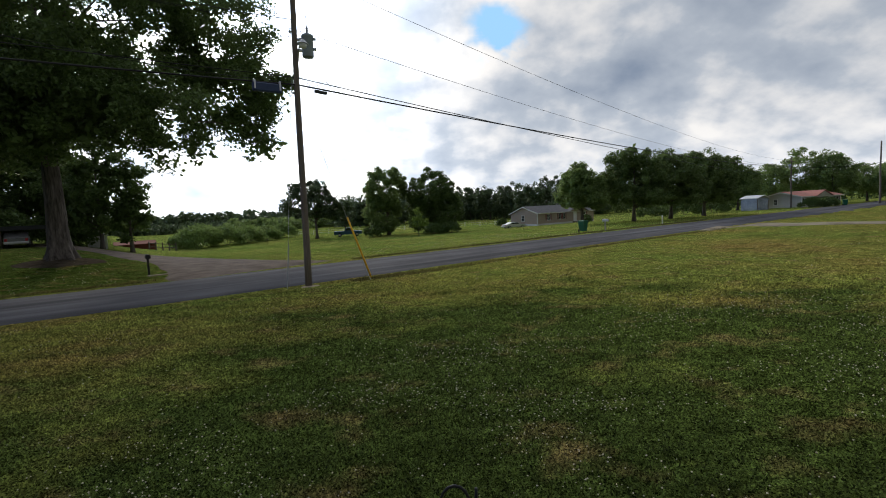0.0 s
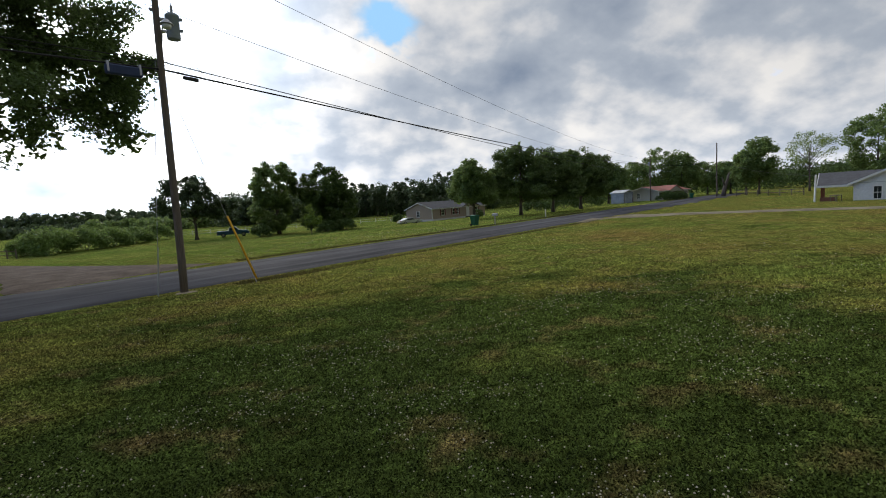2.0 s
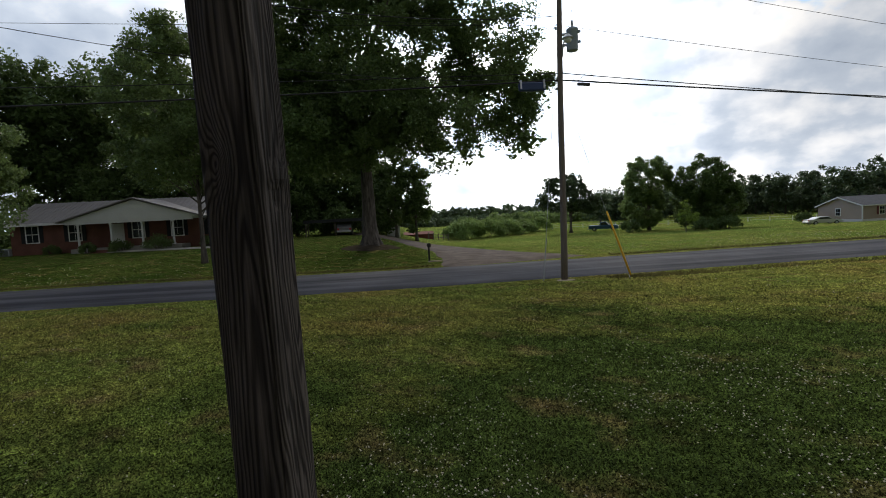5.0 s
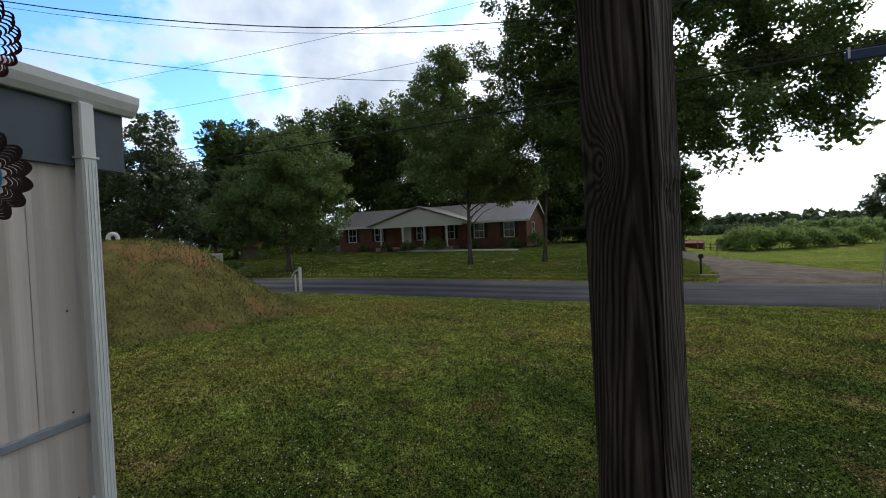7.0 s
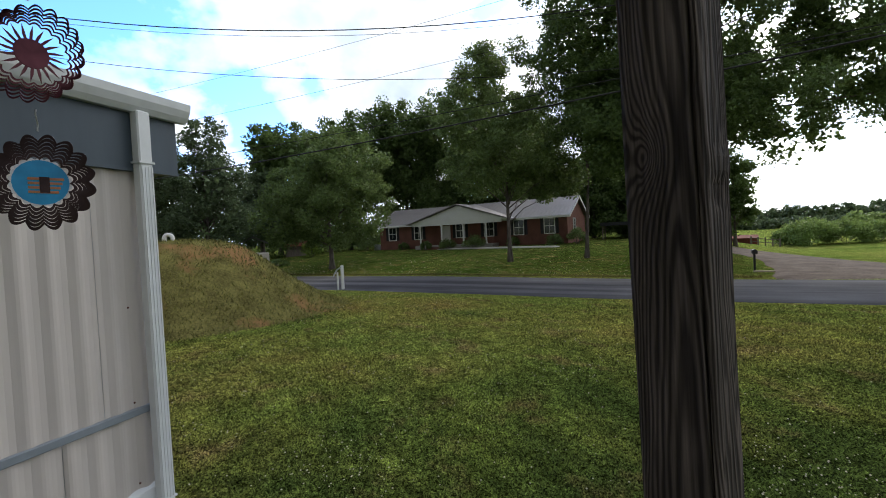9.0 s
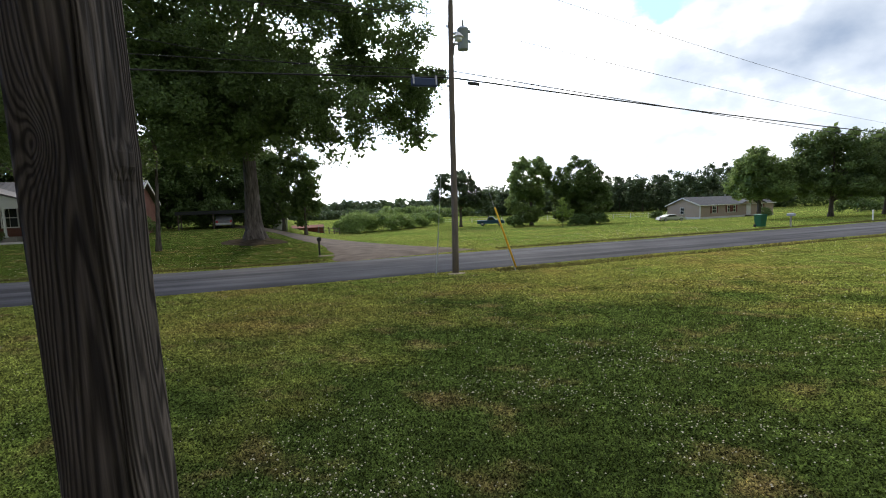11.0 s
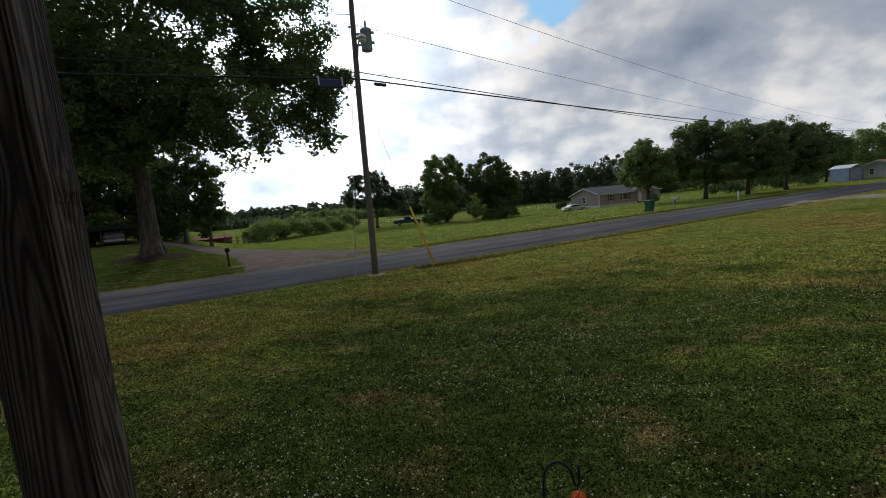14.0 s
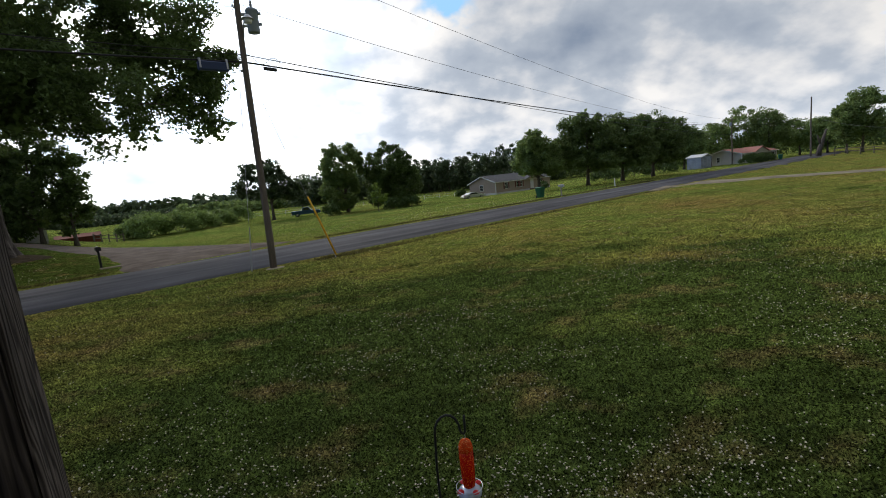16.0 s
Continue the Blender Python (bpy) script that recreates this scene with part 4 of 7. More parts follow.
def sash_window(parent, x, y, z, w, h, shutter=None, out=-1, rot=0.0):
    """A double-hung window on a wall that faces -y; x is its middle, z its sill."""
    win = new("window")
    win.parent = parent
    win.matrix_basis = pose(x, y, z, 0, 0, rot)
    f = 0.09
    bm = boxes(((-w / 2 - f, -0.05, -f), (-w / 2, 0.03, h + f)), ((w / 2, -0.05, -f), (w / 2 + f, 0.03, h + f)), ((-w / 2, -0.05, h), (w / 2, 0.03, h + f)),
               ((-w / 2, -0.07, -f), (w / 2, 0.03, 0)), ((-w / 2, -0.04, h / 2 - 0.03), (w / 2, 0.02, h / 2 + 0.03)), ((-0.012, -0.03, 0), (0.012, 0.02, h)))
    part("window_frame", bm, M["white_paint"], win)
    for a, b in ((0, h / 2), (h / 2, h)):
        part("pane", boxes(((-w / 2, -0.015, a), (w / 2, 0.0, b))), M["glass"], win)
    if shutter:
        for s in (-1, 1):
            lo = s * (w / 2 + f + 0.03)
            hi = s * (w / 2 + f + 0.36)
            bm = boxes(((min(lo, hi), -0.06, -0.05), (max(lo, hi), -0.01, h + 0.05)))
            for k in range(9):
                zz = 0.08 + k * (h - 0.1) / 9
                box(bm, (min(lo, hi) + 0.05, -0.075, zz), (max(lo, hi) - 0.05, -0.055, zz + 0.08))
            part("shutter", bm, shutter, win)
    return win


def panel_door(parent, x, y, z, w, h, mat):
    d = new("door")
    d.parent = parent
    d.matrix_basis = pose(x, y, z)
    part("door_frame", boxes(((-w / 2 - 0.08, -0.05, 0), (-w / 2, 0.03, h + 0.08)), ((w / 2, -0.05, 0), (w / 2 + 0.08, 0.03, h + 0.08)), ((-w / 2, -0.05, h), (w / 2, 0.03, h + 0.08))), M["white_paint"], d)
    bm = boxes(((-w / 2, -0.03, 0), (w / 2, 0.01, h)))
    for a in (0.1, h * 0.55):
        box(bm, (-w / 2 + 0.12, -0.045, a + 0.05), (w / 2 - 0.12, -0.02, a + h * 0.38))
    part("leaf", bm, mat, d)
    bm = bmesh.new()
    lathe(bm, [(0.03, 0), (0.035, 0.03), (0.02, 0.05)], 10, (w / 2 - 0.1, -0.07, h * 0.48))
    part("handle", bm, M["steel"], d)
    return d


def ribbed_roof(parent, x0, x1, y0, z0, y1, z1, pitch, label="", thick=0.06, rib=0.04):
    """One roof slope with raised seams that run up it."""
    bm = bmesh.new()
    prism(bm, [(y0, z0), (y1, z1), (y1, z1 + thick), (y0, z0 + thick)], "x", x0, x1)
    slope = part("roof_slope", bm, M["roof_metal"], parent, label)
    bm = bmesh.new()
    prism(bm, [(y0, z0 + thick), (y1, z1 + thick), (y1, z1 + thick + rib), (y0, z0 + thick + rib)], "x", -0.02, 0.02)
    me = mesh_of(bm, "seam", M["roof_metal"])
    n = int((x1 - x0) / pitch)
    for i in range(n + 1):
        ob = new("seam", me)
        ob.parent = slope
        ob.location.x = x0 + (x1 - x0) * i / n


# brick house across the road
hx, hy = at_road(-23.5, 48)
ROT = math.degrees(math.atan2(0.597, 0.802))
HZ = 1.12
house = thing("brick_house", pose(hx, hy, HZ, 0, 0, ROT), "long red brick house with ribbed metal roof and white porch", "house")
W2, DP, EV = 11.75, 8.4, 2.85
bm = bmesh.new()
box(bm, (-W2, 0, -0.6), (W2, 0.25, EV))
box(bm, (-W2, DP - 0.25, -0.6), (W2, DP, EV))
prism(bm, [(0.25, -0.6), (DP - 0.25, -0.6), (DP - 0.25, EV), (DP / 2, EV + 1.95), (0.25, EV)], "x", -W2, -W2 + 0.25)
prism(bm, [(0.25, -0.6), (DP - 0.25, -0.6), (DP - 0.25, EV), (DP / 2, EV + 1.95), (0.25, EV)], "x", W2 - 0.25, W2)
part("wall", bm, M["brick"], house, "red brick wall")
# courses that stand out a little
bm = bmesh.new()
for k in range(34):
    z = -0.3 + k * 0.09
    box(bm, (-W2 - 0.006, -0.006, z), (W2 + 0.006, 0.03, z + 0.07))
part("brick_course", bm, M["brick"], house)
ribbed_roof(house, -W2 - 0.4, W2 + 0.4, -0.5, EV - 0.02, DP / 2, EV + 2.12, 0.45, "grey ribbed metal roof")
ribbed_roof(house, -W2 - 0.4, W2 + 0.4, DP + 0.5, EV - 0.02, DP / 2, EV + 2.12, 0.9)
part("fascia", boxes(((-W2 - 0.4, -0.56, EV - 0.18), (W2 + 0.4, -0.5, EV + 0.04))), M["white_paint"], house)
part("soffit", boxes(((-W2 - 0.4, -0.5, EV - 0.1), (W2 + 0.4, 0, EV - 0.05))), M["white_paint"], house)
for s in (-1, 1):
    bm = bmesh.new()
    x = s * (W2 + 0.4)
    prism(bm, [(-0.55, EV - 0.2), (DP / 2, EV + 1.95), (DP + 0.55, EV - 0.2), (DP + 0.55, EV), (DP / 2, EV + 2.2), (-0.55, EV)], "x", x - 0.03, x + 0.03)
    part("bargeboard", bm, M["white_paint"], house)
# porch with its gable
part("porch_slab", boxes(((-5.4, -2.0, -0.6), (4.2, 0, 0.32))), M["concrete"], house)
bm = bmesh.new()
prism(bm, [(-5.9, EV - 0.05), (6.2, EV - 0.05), (0.35, EV + 1.75)], "y", -2.2, -2.1)
part("gable", bm, M["white_paint"], house, "white porch gable")
bm = bmesh.new()
prism(bm, [(-6.2, EV - 0.1), (0.35, EV + 1.85), (0.35, EV + 1.95), (-6.2, EV)], "y", -2.45, DP / 2)
part("porch_roof", bm, M["roof_metal"], house)
bm = bmesh.new()
prism(bm, [(6.5, EV - 0.1), (0.35, EV + 1.85), (0.35, EV + 1.95), (6.5, EV)], "y", -2.45, DP / 2)
part("porch_roof", bm, M["roof_metal"], house)
part("porch_beam", boxes(((-5.6, -2.15, EV - 0.3), (5.4, -1.95, EV - 0.05))), M["white_paint"], house)
part("porch_ceiling", boxes(((-5.6, -2.0, EV - 0.06), (5.4, 0, EV - 0.02))), M["white_paint"], house)
for x in (-4.6, -1.8, 0.9, 3.6):
    bm = boxes(((x - 0.07, -2.1, 0.32), (x + 0.07, -1.96, EV - 0.28)), ((x - 0.11, -2.14, 0.32), (x + 0.11, -1.92, 0.45)), ((x - 0.11, -2.14, EV - 0.42), (x + 0.11, -1.92, EV - 0.28)))
    part("column", bm, M["white_paint"], house, "white porch column")
for x, s in ((-9.85, 1), (-6.1, 1), (-0.45, 0), (3.1, 0), (6.55, 1), (9.9, 1)):
    sash_window(house, x, -0.01, 1.12, 1.02, 1.5, M["shutter"])
panel_door(house, -2.3, -0.01, 0.34, 0.95, 2.1, M["white_paint"])
w = sash_window(house, W2 + 0.01, 3.0, 1.12, 0.9, 1.4, None, rot=90)
part("step", boxes(((-3.3, -2.5, -0.3), (-1.5, -2.0, 0.14)), ((-3.3, -2.9, -0.3), (-1.5, -2.5, 0.0))), M["brick"], house)
strip("house_path", M["concrete"], [at_road(-26, 45.4), at_road(-20, 44.6), at_road(-11, 43.5)], 1.2, 0.05, "pale concrete path to the porch", "path", 0.03, 8)
ac = thing("air_conditioner", pose(*at_road(-35.9, 48.3), HZ - 0.15, 0, 0, ROT), "pale boxy air conditioner beside the brick house", "air conditioner")
bm = boxes(((-0.38, -0.38, 0), (0.38, 0.38, 0.82)), bevel=0.04)
part("cabinet", bm, M["grey_paint"], ac)
for k in range(9):
    part("louvre", boxes(((-0.34, -0.41, 0.08 + k * 0.075), (0.34, -0.37, 0.12 + k * 0.075))), M["steel"], ac)
for i, (u, w_, h_) in enumerate(((-31.2, 1.4, 0.9), (-27.0, 1.3, 1.1), (-24.2, 1.9, 1.3), (-21.0, 2.5, 1.6), (-17.3, 1.4, 1.0), (-12.9, 2.0, 1.1), (-10.6, 2.0, 1.7), (-36.8, 2.4, 2.0))):
    x, y = at_road(u, 45.2 if -29 < u < -18 else 47.0)
    shrub(math.degrees(math.atan2(x, y)), math.hypot(x, y), w_, h_, "clipped green shrub before the brick house", M["maple_leaf"], 160 + i, "foundation_shrub", "foundation shrubs", 16, 0.12, 130)


# homes up the road
def gable_home(name, x, y, z, rot, length, depth, eave, rise, wall, roof, label, wins, door=None, shutter=None, skirt=0.6):
    """A low home: its gable end faces -x, its long front -y; the near corner is the origin."""
    h = thing(name, pose(x, y, z, 0, 0, rot), label, "house")
    bm = boxes(((0, 0, skirt), (length, 0.15, eave)), ((0, depth - 0.15, skirt), (length, depth, eave)))
    for a in (0, length - 0.15):
        prism(bm, [(0.15, skirt), (depth - 0.15, skirt), (depth - 0.15, eave), (depth / 2, eave + rise - 0.1), (0.15, eave)], "x", a, a + 0.15)
    part("wall", bm, wall, h)
    part("skirting", boxes(((0.02, 0.02, -0.5), (length - 0.02, depth - 0.02, skirt))), M["white_weathered"], h)
    for y0 in (-0.3, depth + 0.3):
        bm = bmesh.new()
        prism(bm, [(y0, eave - 0.06), (depth / 2, eave + rise), (depth / 2, eave + rise + 0.12), (y0, eave + 0.06)], "x", -0.3, length + 0.3)
        part("roof_slope", bm, roof, h)
    bm = bmesh.new()
    prism(bm, [(-0.34, eave - 0.14), (depth / 2, eave + rise - 0.12), (depth + 0.34, eave - 0.14), (depth + 0.34, eave + 0.04), (depth / 2, eave + rise + 0.06), (-0.34, eave + 0.04)], "x", -0.36, -0.3)
    part("bargeboard", bm, M["white_paint"], h)
    part("gutter", boxes(((-0.3, -0.4, eave - 0.1), (length + 0.3, -0.3, eave + 0.03))), M["white_paint"], h)
    part("corner_trim", boxes(((-0.03, -0.03, skirt), (0.1, 0.1, eave))), M["white_paint"], h)
    for wx, ww, wz, wh in wins:
        sash_window(h, wx, -0.01, wz, ww, wh, shutter)
    if door:
        panel_door(h, door, -0.01, skirt, 0.95, 2.0, M["white_paint"])
        part("step", boxes(((door - 0.9, -1.2, -0.5), (door + 0.9, 0, skirt - 0.05)), ((door - 0.9, -1.6, -0.5), (door + 0.9, -1.2, skirt - 0.3))), M["pole_wood"], h)
    return h


dh = gable_home("double_wide_home", 19.9, 96.0, -1.75, ROT, 19, 7.6, 2.75, 1.45, M["tan_siding"], M["shingle"], "tan double-wide home with a dark shingle roof",
                [(3.4, 0.9, 1.3, 1.2), (7.2, 0.9, 1.3, 1.2), (8.3, 0.9, 1.3, 1.2), (15.5, 0.9, 1.3, 1.2)], 12.2, M["red_shutter"])
sash_window(dh, -0.01, 4.0, 1.2, 0.8, 1.1, None, rot=-90)
bm = bmesh.new()
prism(bm, [(9.8, 2.75), (16.0, 2.75), (12.9, 3.9)], "y", -0.5, -0.4)
part("porch_gable", bm, M["tan_siding"], dh)
for a, b in ((9.6, 12.9), (16.2, 12.9)):
    bm = bmesh.new()
    prism(bm, [(a, 2.7), (b, 3.95), (b, 4.07), (a, 2.82)], "y", -0.7, 3.4)
    part("porch_roof", bm, M["shingle"], dh)
bm = bmesh.new()
lathe(bm, [(0.12, 0), (0.12, 0.4), (0.2, 0.45), (0.2, 0.6)], 10, (11.5, 4.4, 4.0))
part("roof_vent", bm, M["steel"], dh)
th = gable_home("mobile_home", 68.5, 88.6, -0.95, 25.6, 14, 7.2, 2.7, 1.0, M["cream_siding"], M["red_roof"], "cream mobile home with a faded red roof",
                [(1.2, 0.8, 1.3, 1.0), (5.6, 0.7, 1.3, 1.1), (7.6, 0.7, 1.3, 1.1), (12.4, 1.0, 1.3, 1.1)], None, M["shutter"])
sash_window(th, -0.01, 4.6, 1.3, 0.6, 1.0, None, rot=-90)
bm = bmesh.new()
prism(bm, [(4.0, 2.7), (9.6, 2.7), (6.8, 3.7)], "y", -0.5, -0.35)
part("porch_gable", bm, M["cream_siding"], th)
for a, b in ((3.8, 6.8), (9.8, 6.8)):
    bm = bmesh.new()
    prism(bm, [(a, 2.66), (b, 3.74), (b, 3.86), (a, 2.78)], "y", -0.7, 3.2)
    part("porch_roof", bm, M["red_roof"], th)
for az, d, s in ((38.6, 107, 5.0), (39.6, 108, 4.2)):
    shrub(az, d, s, 1.9, "rounded evergreen bush before the mobile home", M["oak_leaf"], int(az * 10), "evergreen_bush", "evergreen bushes", 26, 0.22, 130)
# tarpaulin shed beside it
sx, sy = polar(34.0, 104)
sh = thing("tarp_shed", pose(sx, sy, ground_z(sx, sy), 0, 0, 30), "shed hung with torn blue and white tarpaulin", "shed")
bm = bmesh.new()
rng = np.random.default_rng(6)
nx, nz = 14, 7
vs = [[bm.verts.new((-1.8 + 3.6 * i / nx, -1.2 + rng.normal() * 0.08, 2.2 * k / nz)) for i in range(nx + 1)] for k in range(nz + 1)]
for k in range(nz):
    for i in range(nx):
        bm.faces.new((vs[k][i], vs[k][i + 1], vs[k + 1][i + 1], vs[k + 1][i]))
part("tarpaulin", bm, M["tarp"], sh, "crumpled blue tarpaulin")
bm = bmesh.new()
prism(bm, [(-2.1, 2.1), (0.2, 2.6), (2.1, 2.1), (2.1, 2.2), (0.2, 2.72), (-2.1, 2.2)], "y", -1.4, 1.8)
part("roof", bm, M["white_weathered"], sh)
for x in (-1.9, 1.9):
    for y in (-1.2, 1.5):
        part("post", boxes(((x - 0.06, y - 0.06, -0.1), (x + 0.06, y + 0.06, 2.15))), M["pole_wood"], sh)
part("back_wall", boxes(((-1.9, 1.5, 0), (1.9, 1.6, 2.1))), M["tarp"], sh)
part("side_wall", boxes(((-2.0, -1.2, 0), (-1.9, 1.5, 2.1))), M["tarp"], sh)

# white house at the end of the side drive: its gable faces the porch
wx, wy = polar(58.25, 74)
wh = thing("white_house", pose(wx, wy, -0.72, 0, 0, -58.25 + 4), "old whitewashed block house with a dark shingle roof", "house")
bm = bmesh.new()
prism(bm, [(-5.35, -0.5), (5.35, -0.5), (5.35, 2.3), (0, 4.75), (-5.35, 2.3)], "y", 0, 0.25)
box(bm, (-5.35, 0.25, -0.5), (-5.1, 12, 2.3))
box(bm, (5.1, 0.25, -0.5), (5.35, 12, 2.3))
prism(bm, [(-5.35, -0.5), (5.35, -0.5), (5.35, 2.3), (0, 4.75), (-5.35, 2.3)], "y", 12, 12.25)
part("wall", bm, M["white_weathered"], wh, "chipped whitewashed wall")
for s in (-1, 1):
    bm = bmesh.new()
    prism(bm, [(s * 5.9, 2.05), (0, 4.78), (0, 4.92), (s * 5.9, 2.2)], "y", -0.35, 12.6)
    part("roof_slope", bm, M["shingle"], wh)
    bm = bmesh.new()
    prism(bm, [(s * 5.95, 1.98), (0, 4.70), (0, 4.94), (s * 5.95, 2.22)], "y", -0.42, -0.352)
    part("bargeboard", bm, M["white_paint"], wh)
part("gable_vent", boxes(((-0.7, -0.03, 4.15), (0.7, 0.02, 4.4))), M["shutter"], wh)
part("joint_band", boxes(((-5.3, -0.02, 2.28), (5.3, 0.01, 2.34))), M["grey_paint"], wh)
bm = bmesh.new()
tube(bm, [(1.05, -0.06, -0.2), (1.05, -0.06, 3.4)], 0.05, 8)
part("pipe", bm, M["white_paint"], wh)
for x, w_, z, h_ in ((-3.25, 0.65, 0.42, 1.4), (0.3, 0.75, 0.85, 1.0), (3.7, 0.7, 0.45, 1.4)):
    sash_window(wh, x, -0.01, z, w_, h_)
# side wing with its roof sloping down over a porch
bm = bmesh.new()
prism(bm, [(0.2, 2.02), (4.6, 3.62), (4.6, 3.74), (0.2, 2.14)], "x", -8.7, -2.6)
part("porch_roof", bm, M["shingle"], wh, "dark shingled wing roof")
bm = bmesh.new()
prism(bm, [(9.0, 2.02), (4.6, 3.62), (4.6, 3.74), (9.0, 2.14)], "x", -8.7, -2.6)
part("porch_roof", bm, M["shingle"], wh)
bm = bmesh.new()
prism(bm, [(0.12, 1.94), (4.6, 3.56), (9.08, 1.94), (9.08, 2.16), (4.6, 3.78), (0.12, 2.16)], "x", -8.78, -8.702)
part("porch_fascia", bm, M["white_paint"], wh)
part("porch_eave", boxes(((-8.7, 0.12, 1.94), (-5.36, 0.198, 2.16))), M["white_paint"], wh)
part("porch_ceiling", boxes(((-8.6, 0.2, 1.96), (-5.36, 2.4, 2.0))), M["shutter"], wh)
part("porch_slab", boxes(((-8.4, 0.4, -0.5), (-5.35, 7.2, 0.1))), M["concrete"], wh)
for y in (0.6, 3.8, 7.0):
    part("porch_post", boxes(((-8.35, y - 0.06, 0.1), (-8.23, y + 0.06, 2.1))), M["red_wood"], wh)
part("porch_wall", boxes(((-8.4, 0.05, -0.3), (-7.0, 0.35, 0.75))), M["brick"], wh)
px, py = polar(52.9, 72)
tb = thing("garden_table", pose(px, py, ground_z(px, py), 0, 0, 20), "weathered wooden table beside the white house", "table")
part("tabletop", boxes(((-0.8, -0.4, 0.72), (0.8, 0.4, 0.77))), M["pole_wood"], tb)
for x in (-0.7, 0.7):
    for y in (-0.3, 0.3):
        part("leg", boxes(((x - 0.04, y - 0.04, 0), (x + 0.04, y + 0.04, 0.72))), M["pole_wood"], tb)
px, py = polar(51.35, 74)
wp = thing("leaning_post", pose(px, py, ground_z(px, py), 0, 2), "pale wooden post near the white house", "post")
part("timber", boxes(((-0.09, -0.08, -0.3), (0.09, 0.08, 3.3)), bevel=0.02), M["white_weathered"], wp)

# carport, red shed and grey shed behind the oak
cx, cy = polar(-43.1, 60)
cp = thing("carport", pose(cx, cy, ground_z(cx, cy), 0, 0, 43), "low dark carport under the trees", "carport")
part("roof", boxes(((-3.6, -2.5, 1.75), (3.6, 2.5, 1.95))), M["black"], cp)
part("fascia", boxes(((-3.65, -2.56, 1.6), (3.65, -2.5, 1.98))), M["shutter"], cp)
for x in (-3.4, 0, 3.4):
    for y in (-2.3, 2.3):
        part("post", boxes(((x - 0.06, y - 0.06, -0.2), (x + 0.06, y + 0.06, 1.75))), M["pole_wood"], cp)
rx, ry = polar(-33.2, 88)
rs_ = thing("red_shed", pose(rx, ry, ground_z(rx, ry), 0, 0, 34), "low dark red wooden shed", "shed")
bm = bmesh.new()
for k in range(16):
    box(bm, (-2.6 + k * 0.325, -1.5, -0.6), (-2.6 + k * 0.325 + 0.31, 1.5, 0.62))
part("wall", bm, M["red_wood"], rs_)
bm = bmesh.new()
prism(bm, [(-1.8, 0.56), (0, 1.0), (1.8, 0.56), (1.8, 0.64), (0, 1.1), (-1.8, 0.64)], "x", -2.8, 2.8)
part("roof", bm, M["red_wood"], rs_)
gx, gy = polar(-36.2, 66)
gs = thing("grey_shed", pose(gx, gy, ground_z(gx, gy), 0, 0, 36), "small grey shed behind the oak", "shed")
part("wall", boxes(((-0.9, -0.9, -0.2), (0.9, 0.9, 1.3))), M["white_weathered"], gs)
bm = bmesh.new()
prism(bm, [(-1.1, 1.2), (0, 1.8), (1.1, 1.2), (1.1, 1.28), (0, 1.9), (-1.1, 1.28)], "y", -1.1, 1.1)
part("roof", bm, M["roof_metal"], gs)


# ---- the metal-sided home beside the porch ----
M["ribbed_metal"] = material("ribbed_metal", (0.52, 0.475, 0.44), 0.5, var=0.10, scale=1.2, fine=9, bump=0.05, stretch=(1, 1, 0.15))
M["band_metal"] = material("band_metal", (0.055, 0.075, 0.095), 0.4, var=0.2, scale=1.5, fine=8, bump=0.05, stretch=(1, 1, 0.2))
M["gutter_metal"] = material("gutter_metal", (0.66, 0.68, 0.69), 0.4, var=0.08, scale=1.5, fine=12, bump=0.04)
M["belt_metal"] = material("belt_metal", (0.22, 0.25, 0.28), 0.4, var=0.12, fine=12, bump=0.05)
M["rust"] = material("rust", (0.10, 0.03, 0.02), 0.8, var=0.3, fine=60, bump=0.2)
home = thing("metal_sided_home", pose(-3.465, -0.39, 0, 0, 0, -44.2), "metal-sided home with beige ribs, a dark blue-grey band and white gutter", "house")
LEN = 9.0


def ribbed_panel(x0, x1, z0, z1, depth, name):
    """Sheet metal with rounded ribs, seen from +y."""
    bm = bmesh.new()
    prof = []
    x = x0
    k = 0
    while x < x1 - 1e-6:
        for f, y in ((0, 0), (0.03, 0.001), (0.055, 0.006), (0.07, 0.011), (0.085, 0.013), (0.1, 0.011), (0.115, 0.006)):
            if x + f < x1:
                prof.append((x + f, y + depth))
        x += 0.135
        k += 1
    prof.append((x1, depth))
    a = [bm.verts.new((px_, py_, z0)) for px_, py_ in prof]
    b = [bm.verts.new((px_, py_, z1)) for px_, py_ in prof]
    for i in range(len(prof) - 1):
        bm.faces.new((a[i], b[i], b[i + 1], a[i + 1]))
    bmesh.ops.recalc_face_normals(bm, faces=bm.faces)
    return part(name, bm, M["ribbed_metal"], home)


part("core", boxes(((0.03, -4.0, -0.1), (LEN, -0.03, 3.35))), M["grey_paint"], home)
for x0, x1 in ((0.0, 0.30), (0.303, 1.50), (1.503, 2.7), (2.703, 3.9), (3.903, LEN)):
    ribbed_panel(x0, x1, 1.585, 3.06, 0.0, "wall_panel")
for x0, x1 in ((0.0, 0.52), (0.523, 1.7), (1.703, 2.9), (2.903, LEN)):
    ribbed_panel(x0, x1, 1.10, 1.545, 0.0, "wall_panel")
part("end_wall", boxes(((0.0, -4.0, 0.98), (0.028, -0.002, 3.06))), M["ribbed_metal"], home)
part("belt_strip", boxes(((0.0, 0.0, 1.545), (LEN, 0.028, 1.588)), bevel=0.004), M["belt_metal"], home, "grey metal belt strip")
bm = bmesh.new()
prism(bm, [(0.0, 1.11), (0.035, 1.09), (0.05, 0.95), (0.0, 0.93)], "x", 0.0, LEN)
